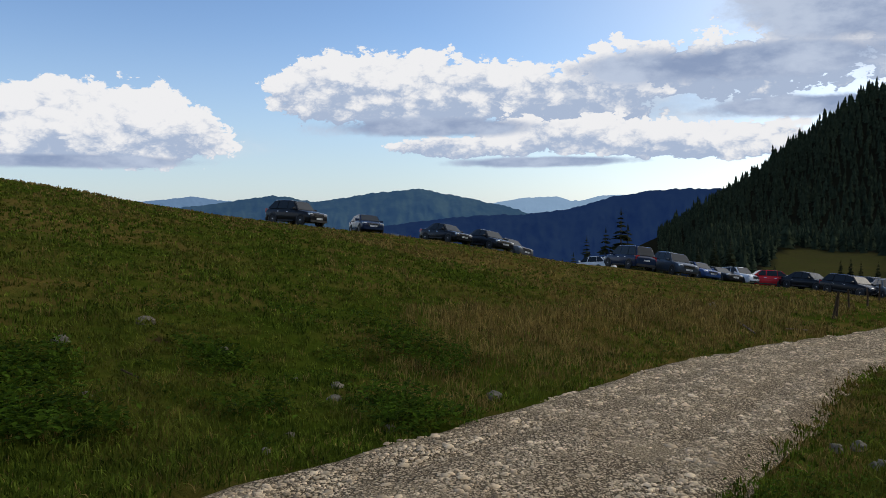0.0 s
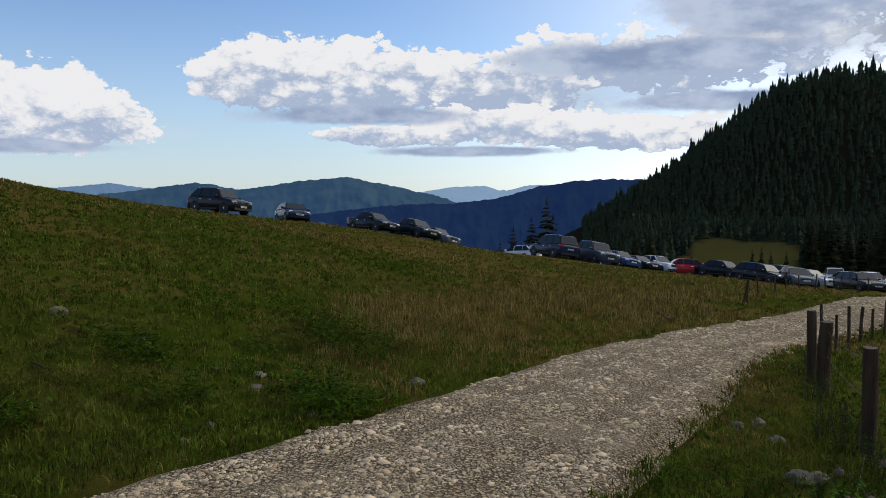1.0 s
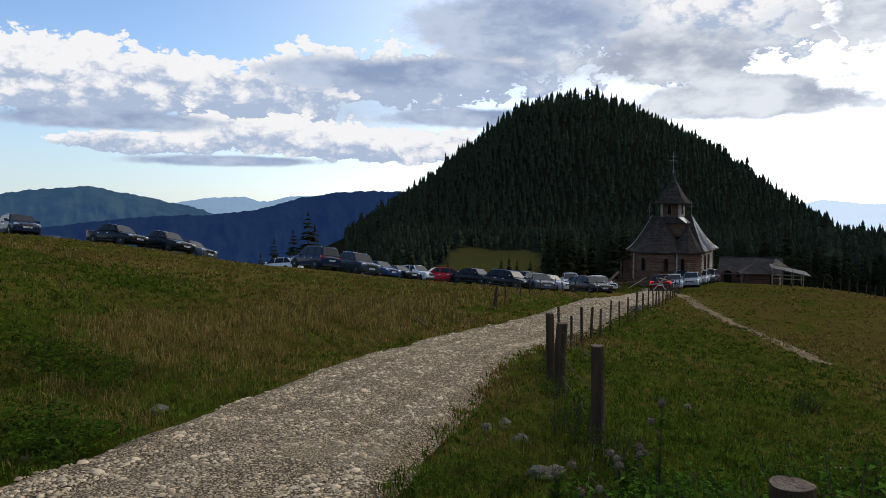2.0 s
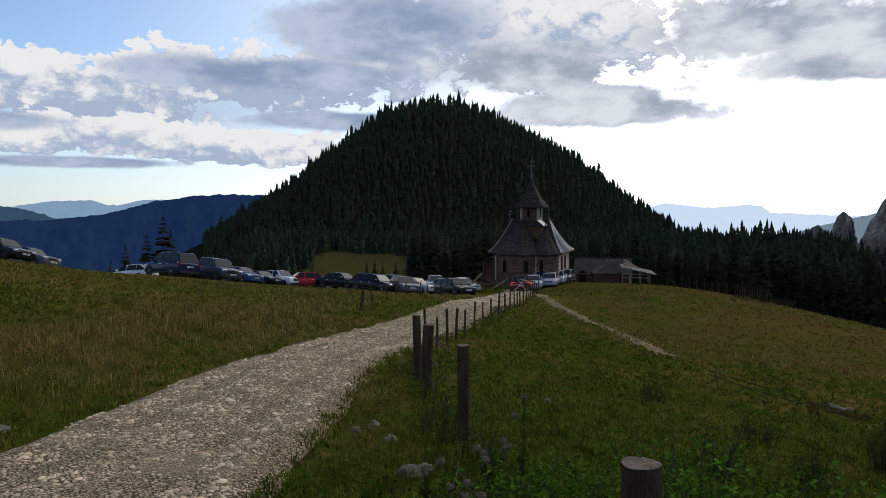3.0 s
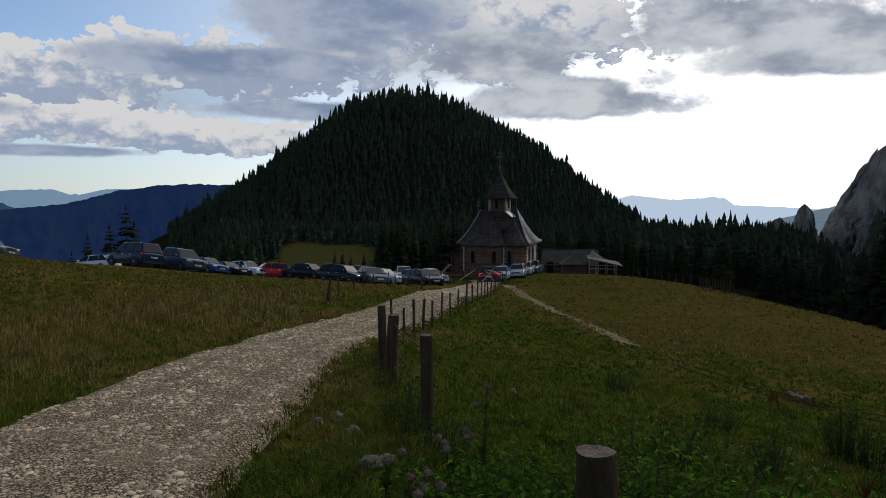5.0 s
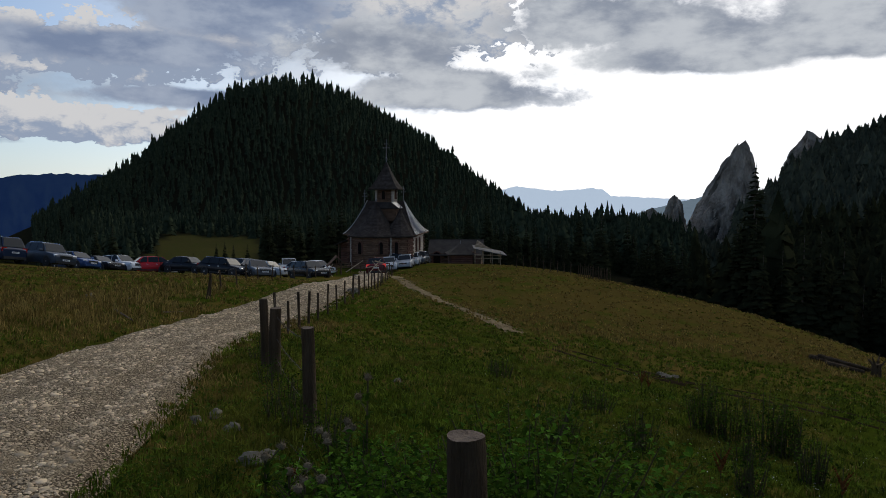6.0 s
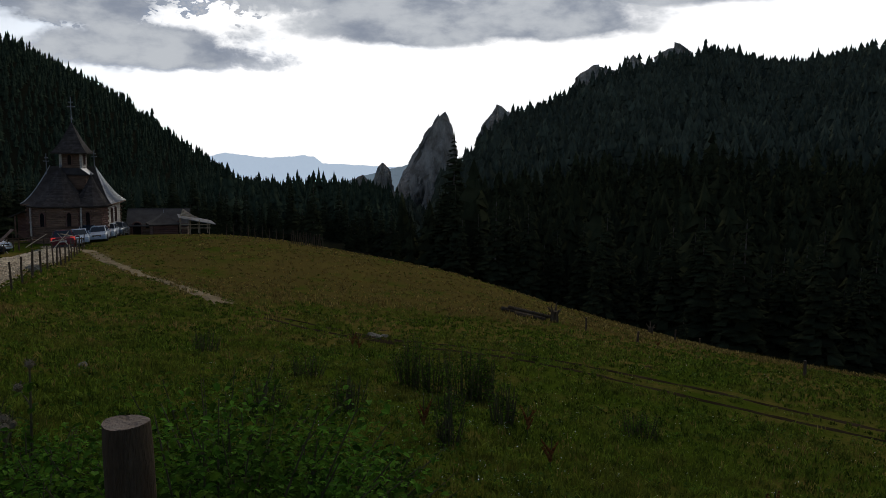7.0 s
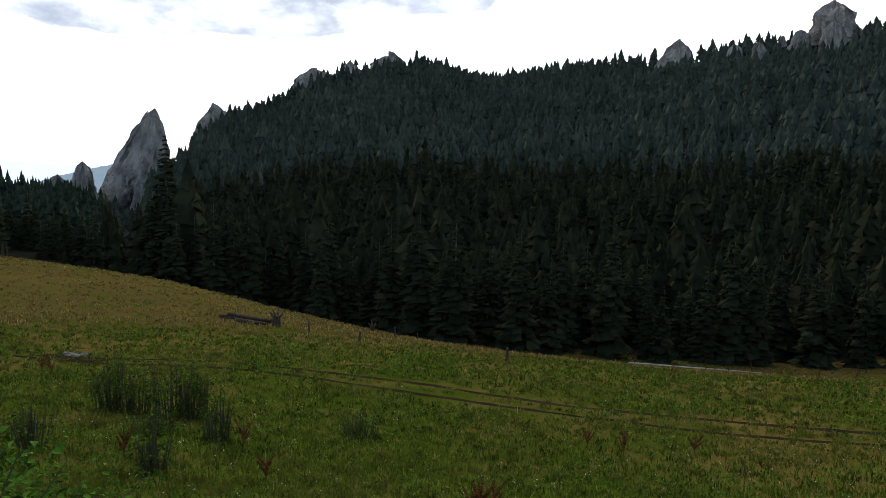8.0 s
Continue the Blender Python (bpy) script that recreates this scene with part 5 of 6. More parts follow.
def car(kind, colour, label, brake=False, rails=False):
    L, W, H, belt, bon, (ws, rf, rr_, rg), rear = CARS[kind]
    hw = W / 2
    root = new(kind if kind != "van" else "minivan")
    body = part("body", car_shell(kind), colour, root, smooth=True)
    body.data.set_sharp_from_angle(angle=radians(34))
    X = lambda t: L / 2 - t * L
    base, topz = belt + 0.015, H - 0.075
    # windscreen and rear window
    f = (topz - base) / (H - .055 - (belt - .06))
    tw, tr = ws + (rf - ws) * 0.13, rf - (rf - ws) * 0.06
    quad_pane("windscreen", [(X(tw), -hw * .79, base), (X(tw), hw * .79, base), (X(tr), hw * .64, topz), (X(tr), -hw * .64, topz)], PANE, root, 0.02)
    tw, tr = rg - (rg - rr_) * 0.13, rr_ + (rg - rr_) * 0.06
    quad_pane("rear_window", [(X(tw), hw * .79, base), (X(tw), -hw * .79, base), (X(tr), -hw * .64, topz), (X(tr), hw * .64, topz)], PANE, root, 0.02)
    for s in (-1, 1):
        cuts = [(ws + .06, rf + .012, .50, .515), (.525, .54, rg - .15, rr_ - .08)] if kind == "sedan" else [(ws + .055, rf + .012, .49, .50), (.51, .52, .72, .71), (.735, .725, rg - .03, rr_ - .02)]
        for a, b, c, d in cuts:
            y0, y1 = hw * (.895), hw * .735
            q = [(X(a), s * y0, base + .01), (X(c), s * y0, base + .01), (X(d), s * y1, topz), (X(b), s * y1, topz)]
            quad_pane("side_window", q if s < 0 else q[::-1], PANE, root, 0.03)
        bm = bmesh.new()
        box(bm, X(ws + .07) - .06, X(ws + .07) + .05, s * hw * .93, s * (hw + .20), belt - .02, belt + .13)
        bmesh.ops.recalc_face_normals(bm, faces=bm.faces)
        bmesh.ops.bevel(bm, geom=bm.edges[:], offset=0.03, segments=1, affect="EDGES")
        part("wing_mirror", bm, colour, root)
        bm = bmesh.new()
        box(bm, X(.022) - .16, X(.022) + .03, s * hw * .56, s * hw * .90, bon * .70, bon * .86)
        bmesh.ops.recalc_face_normals(bm, faces=bm.faces)
        bmesh.ops.bevel(bm, geom=bm.edges[:], offset=0.03, segments=1, affect="EDGES")
        part("headlight", bm, LAMPGLASS, root)
        bm = bmesh.new()
        hi_ = belt * (1.28 if rear > .972 else 1.0)
        box(bm, X(.985) - .02 if rear < .972 else X(.975) - .05, X(.95) + .06, s * hw * .60, s * hw * .955, belt * .74, hi_ if rear < .972 else belt * 1.0)
        bmesh.ops.recalc_face_normals(bm, faces=bm.faces)
        part("tail_light", bm, BRAKE if brake else TAIL, root)
        bm = bmesh.new()
        box(bm, X(.33), X(.69), s * (hw - .01), s * (hw + .015), .24, .34)
        bmesh.ops.recalc_face_normals(bm, faces=bm.faces)
        part("sill", bm, TRIM, root)
        for t in (.5, .70):
            bm = bmesh.new()
            box(bm, X(t) - .02, X(t) + .16, s * (hw - .01), s * (hw + .025), belt * .82, belt * .85)
            bmesh.ops.recalc_face_normals(bm, faces=bm.faces)
            part("door_handle", bm, CHROME, root)
        if rails:
            bm = bmesh.new()
            rod(bm, (X(rf + .04), s * hw * .66, H - .0), (X(rr_ - .03), s * hw * .66, H - .0), .025, n=6)
            for t in (rf + .05, rr_ - .04):
                rod(bm, (X(t), s * hw * .66, H - .09), (X(t), s * hw * .66, H), .025, n=6)
            part("roof_rail", bm, CHROME, root)
    bm = bmesh.new()
    box(bm, X(.012) - .05, X(.0) + .025, -hw * .46, hw * .46, bon * .60, bon * .80)
    bmesh.ops.recalc_face_normals(bm, faces=bm.faces)
    grille = part("grille", bm, TRIM, root)
    bm = bmesh.new()
    for k in range(3):
        z = bon * (.64 + .06 * k)
        box(bm, X(0) + .02, X(0) + .036, -hw * .44, hw * .44, z, z + .016)
    bmesh.ops.recalc_face_normals(bm, faces=bm.faces)
    part("grille_bar", bm, CHROME, grille)
    for t, nm in ((0.0, "front_bumper"), (1.0, "rear_bumper")):
        bm = bmesh.new()
        s = 1 if t == 0 else -1
        box(bm, X(t) - .09, X(t) + .045 * s if s > 0 else X(t) - .045, -hw * .80, hw * .80, .27, .42) if s > 0 else box(bm, X(t) - .045, X(t) + .12, -hw * .84, hw * .84, .27, .44)
        bmesh.ops.recalc_face_normals(bm, faces=bm.faces)
        bumper = part(nm, bm, TRIM if kind in ("suv", "van") else colour, root)
        bm = bmesh.new()
        zz = .45 if t == 0 else (.66 if kind != "sedan" else .62)
        x0 = X(t) + (.03 if t == 0 else -.03)
        box(bm, min(x0, x0 + .02 * s), max(x0, x0 + .02 * s), -.26, .26, zz, zz + .11)
        bmesh.ops.recalc_face_normals(bm, faces=bm.faces)
        plate = part("number_plate", bm, PLATE, root)
        bm = bmesh.new()
        x1 = x0 + .024 * s
        box(bm, min(x1, x1 - .004), max(x1, x1 - .004), -.19, .19, zz + .04, zz + .07)
        bmesh.ops.recalc_face_normals(bm, faces=bm.faces)
        part("plate_bar", bm, TRIM, plate)
    R = 0.36 if kind in ("suv", "van") else 0.32
    tyre, rim = WHEELS[R]
    for t in (.185, .80):
        for s in (-1, 1):
            bm = bmesh.new()
            rod(bm, (X(t), s * (hw - .12), R + .01), (X(t), s * (hw + .006), R + .01), R * 1.17, n=22)
            part("wheel_arch", bm, TRIM, root)
            wheel = mesh_part("tyre", tyre, None, root)
            wheel.location = (X(t), s * (hw - .085), R)
            mesh_part("rim", rim, None, wheel)
    return tagged(root, label, "car", "parked cars")


BLACK, NAVY, BLUE, SLATE = paint("black_paint", (.012, .013, .015)), paint("navy_paint", (.016, .028, .062)), paint("blue_paint", (.035, .075, .20)), paint("slate_paint", (.05, .065, .085))
WHITE, SILVER, RED, GREY, DKRED = paint("white_paint", (.75, .76, .77)), paint("silver_paint", (.42, .44, .46)), paint("red_paint", (.45, .018, .025)), paint("grey_paint", (.10, .11, .12)), paint("dark_red_paint", (.10, .012, .014))


def park(ob, az, d, turn, dz=0.0):
    """Sets a car on its wheels on the slope. turn: its nose, degrees clockwise from straight away."""
    px, py = at(az, d)
    h = radians(az + turn)
    f = Vector((math.sin(h), math.cos(h), 0))
    s = Vector((-f.y, f.x, 0))
    zf, zb = ground_z(px + f.x * 1.35, py + f.y * 1.35), ground_z(px - f.x * 1.35, py - f.y * 1.35)
    zl, zr = ground_z(px + s.x * .75, py + s.y * .75), ground_z(px - s.x * .75, py - s.y * .75)
    fx = Vector((f.x, f.y, (zf - zb) / 2.7)).normalized()
    fy = Vector((s.x, s.y, (zl - zr) / 1.5)).normalized()
    fz = fx.cross(fy).normalized()
    fy = fz.cross(fx)
    m = Matrix((fx, fy, fz)).transposed().to_4x4()
    m.translation = (px, py, (zf + zb + zl + zr) / 4 - 0.015 + dz)
    ob.matrix_world = m


for kind, colour, az_, d_, turn, rails, label in (
    ("suv", BLACK, -15.96, 52.5, 138, True, "black off-road car on the grassy crest"),
    ("hatchback", NAVY, -10.7, 56.5, 165, False, "small dark blue car facing downhill on the crest"),
    ("sedan", SLATE, -8.55, 65, 150, False, "grey car half hidden behind the grassy crest"),
    ("sedan", BLACK, -4.68, 57.5, 142, False, "black saloon parked on the grassy slope"),
    ("sedan", BLACK, -1.48, 57.5, 144, False, "black saloon parked beside another on the slope"),
    ("suv", GREY, 0.1, 63, 135, False, "dark grey off-road car behind a black saloon"),
    ("hatchback", WHITE, 6.5, 67, -55, False, "white hatchback half hidden behind the grass"),
    ("van", NAVY, 9.15, 60, -32, True, "dark blue people carrier with a red tail"),
    ("suv", SLATE, 12.3, 59.5, 150, True, "blue-grey off-road car with a wide grille"),
    ("hatchback", BLUE, 14.0, 65, 142, False, "bright blue hatchback in the row of cars"),
    ("sedan", BLACK, 15.4, 68, 140, False, "dark saloon in the row of cars"),
    ("suv", WHITE, 16.8, 69.5, 136, False, "white off-road car in the row of cars"),
    ("hatchback", RED, 18.5, 69, -105, False, "bright red hatchback behind the row of cars"),
    ("hatchback", WHITE, 19.7, 73, 138, False, "white car behind a black saloon"),
    ("sedan", BLACK, 21.39, 67.5, 130, False, "glossy black saloon beside the pasture"),
    ("estate_car", BLACK, 24.0, 63, 132, True, "black estate car beside the pasture"),
    ("suv", GREY, 25.4, 73, 140, False, "dark off-road car behind the black estate"),
    ("sedan", GREY, 26.14, 62.5, 160, False, "dark grey saloon facing the road"),
    ("sedan", SILVER, 27.0, 70, 130, False, "silver saloon in the second row"),
    ("suv", SILVER, 28.64, 80, 176, True, "silver-grey off-road car in the second row"),
    ("estate_car", BLACK, 30.15, 64.5, 150, False, "black estate car next to the road"),
    ("hatchback", SILVER, 29.9, 73, 120, False, "silver hatchback behind the black estate"),
    ("hatchback", WHITE, 30.75, 77, 140, False, "white hatchback in the second row"),
    ("suv", DKRED, 35.29, 70.5, 2, False, "dark red car with lit brake lights on the road"),
    ("hatchback", SILVER, 36.2, 80, 180, False, "silver hatchback near the church"),
    ("suv", WHITE, 36.75, 84.5, 182, False, "white off-road car near the church wall"),
    ("sedan", SILVER, 37.45, 83, 186, False, "silver saloon near the church"),
    ("hatchback", SILVER, 38.05, 87, 188, False, "silver hatchback near the church"),
    ("estate_car", GREY, 38.6, 90, 190, False, "grey estate car near the church corner"),
):
    park(car(kind, colour, label, brake=(colour is DKRED), rails=rails), az_, d_, turn)
# ---------------------------------------------------------------- fences
POST = surface("grey_fence_wood", (0.036, 0.024, 0.014), (0.135, 0.094, 0.058), 0.95, 2.5, 30, 1.0, relief=0.03, spread=0.2, stretch=(4, 4, 0.6), spec=0.05)
POST_END = surface("sawn_end", (0.12, 0.085, 0.06), (0.26, 0.20, 0.15), 0.95, 9, 60, 0.9, spread=0.0, patches=(0.05, 0.034, 0.022), spec=0.05)
WIRE = surface("rusty_wire", (0.06, 0.045, 0.035), (0.14, 0.11, 0.09), 0.6, 5, 40, 0.0, metal=0.6, spread=0)


def knotty_post(h, r, seed, split=False, rings=9, sides=12):
    """A weathered round post: uneven girth, a crack down one side, a sawn top."""
    rnd = random.Random(seed)
    vs, fs = [], []
    bend = (rnd.uniform(-.03, .03), rnd.uniform(-.03, .03))
    for k in range(rings + 1):
        t = k / rings
        for i in range(sides):
            a = 2 * math.pi * i / sides
            if split and sides > 20 and abs(i - sides // 4) == 1:
                a -= .17 * (i - sides // 4)
            q = r * (1.06 - .10 * t) * (1 + (.045 if sides > 20 else .09) * noise.noise(Vector((math.cos(a) * 1.5, math.sin(a) * 1.5, t * 3 + seed))))
            if split and i == sides // 4:
                q *= .965 if sides > 20 else .92
            if k == rings:
                q *= .96
            vs.append((math.cos(a) * q + bend[0] * math.sin(t * 3), math.sin(a) * q + bend[1] * math.sin(t * 3), -.35 + t * (h + .35) + (.003 * math.sin(a * 2 + seed) if k == rings else 0)))
    for k in range(rings):
        for i in range(sides):
            o = k * sides
            fs.append((o + i, o + (i + 1) % sides, o + sides + (i + 1) % sides, o + sides + i))
    o = rings * sides
    return vs, fs, [vs[o + i] for i in range(sides)]


def fence_post(az, d, h, r, seed, label, lean=(0, 0), detail=False, category="fence post", group="posts of the wire fence"):
    root = new("fence_post")
    vs, fs, rim = knotty_post(h, r, seed, True, 16 if detail else 6, 28 if detail else 10)
    raw("shaft", vs, fs, POST, root, smooth=True)
    n = len(rim)
    c = Vector((sum(v[0] for v in rim) / n, sum(v[1] for v in rim) / n, sum(v[2] for v in rim) / n - .004))
    tv, tf = [tuple(c)], []
    for f in (.35, .7, 1.0):
        for i, v in enumerate(rim):
            p = c.lerp(Vector(v), f)
            tv.append((p.x, p.y, p.z + (.006 * noise.noise(Vector((p.x * 40, p.y * 40, seed))) if f < 1 else 0) - (.003 * f if detail and i in (3, 13, 21) else 0)))
    tf += [(0, 1 + i, 1 + (i + 1) % n) for i in range(n)]
    for k in range(2):
        tf += [(1 + k * n + i, 1 + (k + 1) * n + i, 1 + (k + 1) * n + (i + 1) % n, 1 + k * n + (i + 1) % n) for i in range(n)]
    raw("sawn_top", tv, tf, POST_END, root)
    px, py = at(az, d)
    root.matrix_world = pose(px, py, ground_z(px, py), lean[0], lean[1], seed * 47)
    tagged(root, label, category, group)
    return root


def top_of(ob, h, f=.9):
    return ob.matrix_world @ Vector((0, 0, h * f))


def wire_run(points, label, sag=0.05, r=0.0045, barbs=False):
    bm = bmesh.new()
    for a, b in zip(points, points[1:]):
        n = 6
        line = [a.lerp(b, k / n) - Vector((0, 0, sag * 4 * (k / n) * (1 - k / n))) for k in range(n + 1)]
        for p, q in zip(line, line[1:]):
            rod(bm, p, q, r, n=4, cap=False)
        if barbs:
            m = int((b - a).length / .12)
            for k in range(m):
                t = (k + .5) / m
                p = a.lerp(b, t) - Vector((0, 0, sag * 4 * t * (1 - t)))
                rod(bm, p - Vector((.008, .004, .018)), p + Vector((.008, .004, .018)), r * .7, n=3, cap=False)
    return tagged(part("fence_wire", bm, WIRE), label, "wire", "wires of the fence")


line_posts = []
px, py = at(43.95, 2.83)
H0 = EYE - 2.83 * math.tan(radians(18.55)) - ground_z(px, py)
P0 = fence_post(43.95, 2.83, H0, .081, 3, "thick grey fence post with a sawn cracked top", detail=True)
P1 = fence_post(30.62, 7.55, 1.08, .068, 5, "weathered round fence post leaning slightly", (0, 2.5), True)
P2 = fence_post(28.05, 11.5, 1.05, .09, 8, "stout weathered fence post wrapped in wire", (1, -1), True)
P3 = fence_post(27.15, 12.4, 1.12, .07, 9, "grey fence post in a close pair", (-1, 2), True)
line_posts = [(P0, H0), (P1, 1.08), (P2, 1.05)]
dist_along, k = 0.0, 0
prev = ROAD_LINE[0]
for i, p in enumerate(ROAD_LINE[1:], 1):
    dist_along += (p - prev).length
    q = (p - prev).normalized()
    prev = p
    c = p + Vector((q.y, -q.x, 0)) * 2.0
    d = math.hypot(c.x, c.y)
    if c.y > 16.5 and d < 63 and dist_along > 1.85:
        dist_along = 0.0
        k += 1
        h = 1.05 + .12 * math.sin(k * 2.3)
        line_posts.append((fence_post(math.degrees(math.atan2(c.x, c.y)), d, h, 0.040 + .006 * math.sin(k * 5.1), 20 + k, "thin dark fence post beside the gravel road", (1.6 * math.sin(k * 1.9), 1.6 * math.cos(k * 2.7))), h))
for f, b in ((.88, True), (.55, True), (.25, False)):
    wire_run([top_of(o, h, f) for o, h in line_posts[1:3]] + [top_of(o, h, f) for o, h in line_posts[3:]], "rusty barbed wire strung between the fence posts", .05, .0021, b)
wire_run([top_of(P0, H0, .5), top_of(P0, H0, .5) + Vector((-.5, .8, -.25)), top_of(P1, 1.08, .12)], "loose slack wire hanging from the fence", .1, .0022)
# short posts on the pasture beside the cars
left_posts = []
for i in range(11):
    t = i / 10
    a0, d0 = 23.0 + 8.6 * t, 31.5 + 29 * t ** 0.9
    left_posts.append((fence_post(a0 + .12 * math.sin(i * 4), d0, .85 + .12 * math.sin(i * 3), .04, 60 + i, "thin grey post of the pasture fence", (4 * math.sin(i * 2.2), 4 * math.cos(i * 3.1)), group="posts of the pasture fence"), 1.0))
for f in (.85, .5):
    wire_run([top_of(o, h, f) for o, h in left_posts], "thin wire of the pasture fence", .05, .0022)
fence_post(22.75, 31.3, 1.05, .05, 77, "leaning grey post of the pasture fence", (6, 8), group="posts of the pasture fence")
# pickets along the knoll
far_posts = []
for i in range(26):
    a0 = 46.0 + 4.6 * (i / 9) if i < 9 else 50.7 + 2.3 * (i - 9) / 16
    d0 = 78 - (a0 - 45) * 1.1
    far_posts.append((fence_post(a0, d0, 1.15 + .12 * math.sin(i * 2.7), .04, 90 + i, "thin picket of the far fence on the knoll", (3 * math.sin(i), 3 * math.cos(i * 1.7)), group="pickets on the knoll"), 1.1))
wire_run([top_of(o, h, .8) for o, h in far_posts], "wire of the far fence on the knoll", .02, .004)


def pole_rail(name, a, b, r, material, label, category, za=None, zb=None, bend=0.0):
    """A rough pole from a to b, each a heading, a distance and a height over the ground."""
    bm = bmesh.new()
    A, B = [Vector((*at(q[0], q[1]), ground_z(*at(q[0], q[1])) + q[2])) for q in (a, b)]
    n = 5
    pts = [A.lerp(B, k / n) + Vector((0, 0, bend * math.sin(math.pi * k / n))) for k in range(n + 1)]
    for k in range(n):
        rod(bm, pts[k], pts[k + 1], r * (1 - .06 * k), r * (1 - .06 * (k + 1)), 8)
    return tagged(part(name, bm, material), label, category)


# poles of the gate at the end of the lane, and rails near the church
for a, b in (((34.55, 62.5, .0), (35.6, 63.5, 1.3)), ((35.75, 62.5, -.05), (34.9, 63.2, 1.2)), ((35.1, 62.9, 1.15), (35.9, 66.5, 1.0)), ((34.4, 64.5, .6), (35.4, 63, .75))):
    pole_rail("gate_pole", a, b, .036, WOODRAW, "pale crossed pole at the lane's open gate", "pole")
for a, b in (((31.3, 66, .0), (31.9, 67, 1.15)), ((31.9, 66.3, .0), (31.35, 67, 1.0)), ((31.0, 66.5, .55), (32.3, 67.5, .6))):
    pole_rail("gate_pole", a, b, .036, WOODRAW, "pale crossed pole beside the lane", "pole")
for a, b, z in ((29.5, 33.9, .55), (29.5, 33.9, .95), (31.5, 35.0, .75)):
    pole_rail("fence_rail", (a, 78, z), (b, 79.5, z), .05, LOG, "round rail of the church fence", "rail")
for i in range(7):
    fence_post(29.5 + i * .75, 78.2 + .2 * i, 1.1, .06, 130 + i, "post of the church rail fence", group="posts of the church fence")
pole_rail("leaning_beam", (32.9, 77, .2), (34.2, 78.5, 1.3), .05, WOODRAW, "pale beam leaning by the church", "beam")
# rails at the foot of the wood
for z in (.35, .8):
    pole_rail("fence_rail", (97.6, 60, z), (106.8, 63.5, z), .06, LOG_PALE_LIT, "pale round rail at the forest edge", "rail")
for i in range(5):
    fence_post(97.8 + i * 2.2, 60.2 + .82 * i, 1.0, .07, 150 + i, "post of the rail fence at the forest edge", group="posts at the forest edge")

# ---------------------------------------------------------------- logs, sticks and stones
STONE = surface("pale_stone", (0.10, 0.083, 0.055), (0.22, 0.19, 0.14), 0.95, 3, 25, 0.7, spread=0.1, spec=0.2)


def boulder(az, d, size, seed, label, flat=.55):
    bm = bmesh.new()
    bmesh.ops.create_icosphere(bm, subdivisions=3, radius=1.0)
    for v in bm.verts:
        q = 1 + .32 * noise.fractal(v.co * 1.3 + Vector((seed * 7.3, 0, 0)), .8, 2, 4)
        v.co = Vector((v.co.x * q * size, v.co.y * q * size * .75, v.co.z * q * size * flat))
    ob = part("stone", bm, STONE)
    px, py = at(az, d)
    ob.matrix_world = pose(px, py, ground_z(px, py) + size * flat * .1, 0, 0, seed * 53)
    return tagged(ob, label, "stone", "loose stones")


for i, (a, d, s) in enumerate(((23.7, 8.42, .10), (22.3, 8.1, .08), (26.6, 6.35, .15), (27.7, 6.5, .12), (24.9, 7.6, .11), (-1.97, 9.2, .11), (-14.5, 8.47, .09), (-14.2, 9.0, .10), (-17.2, 9.2, .07), (-33.0, 10.5, .12), (-27.5, 11.5, .14), (-22.3, 10.8, .11), (-32.0, 8.2, .08),
                               (-18.2, 6.9, .07), (14.9, 30.5, .22), (33.5, 38, .3), (37.2, 12, .09), (-20.2, 6.4, .05), (-10.5, 7.3, .07), (33.7, 62, .25))):
    boulder(a, d, s, i + 1, "pale weathered stone lying in the grass" if s < .139 else "larger pale stone at the roadside", .6)
pole_rail("stick", (16.6, 24.5, .12), (17.75, 21.6, .10), .028, POST_END, "bare pale stick lying on the meadow", "stick")
pole_rail("stick", (19.7, 25.0, .06), (21.2, 25.2, .08), .024, POST_END, "bare pale stick lying on the meadow", "stick")
pole_rail("stick", (17.2, 30.0, .06), (18.8, 29.5, .08), .024, POST_END, "bare pale stick lying on the meadow", "stick")
pole_rail("stick", (-29.4, 9.2, .05), (-27.8, 8.5, .03), .013, POST, "dead pale stick on the bank", "stick")
for a, b, r in (((66.9, 38.4, .16), (70.5, 36.6, .20), .12), ((67.4, 37.6, .34), (70.6, 36.4, .24), .09), ((67.9, 37.0, .12), (70.2, 36.1, .12), .11)):
    pole_rail("felled_log", a, b, r, POST, "grey felled log lying on the slope", "log")


def root_stump(az, d, h, r, seed, label):
    bm = bmesh.new()
    rnd = random.Random(seed)
    rod(bm, (0, 0, -.3), (0, 0, h * .6), r, r * .85, 9)
    for k in range(7):
        a = k * .9 + rnd.uniform(0, .4)
        rod(bm, (0, 0, h * .35), (math.cos(a) * r * 1.6, math.sin(a) * r * 1.6, h * rnd.uniform(.6, 1.1)), r * .35, .02, 6)
    ob = part("tree_stump", bm, POST)
    px, py = at(az, d)
    ob.matrix_world = pose(px, py, ground_z(px, py))
    return tagged(ob, label, "stump")


root_stump(70.9, 36.4, .9, .22, 1, "upturned grey tree stump beside the logs")
root_stump(78.0, 50, .7, .2, 2, "broken grey stump on the slope")
root_stump(111.5, 64, .8, .35, 3, "fallen branches at the forest edge")
for i, (a, d) in enumerate(((77.2, 30), (79.8, 40), (81.5, 52), (73.3, 34), (88.5, 24))):
    fence_post(a, d, .5 + .1 * (i % 2), .045, 170 + i, "short stake standing in the meadow", group="stakes in the meadow")
for i, (a, d) in enumerate(((57.2, 21.8), (57.6, 21.5), (57.0, 22.2), (58.0, 21.9))):
    boulder(a, d, .14, 40 + i, "stone on the bare patch in the meadow")
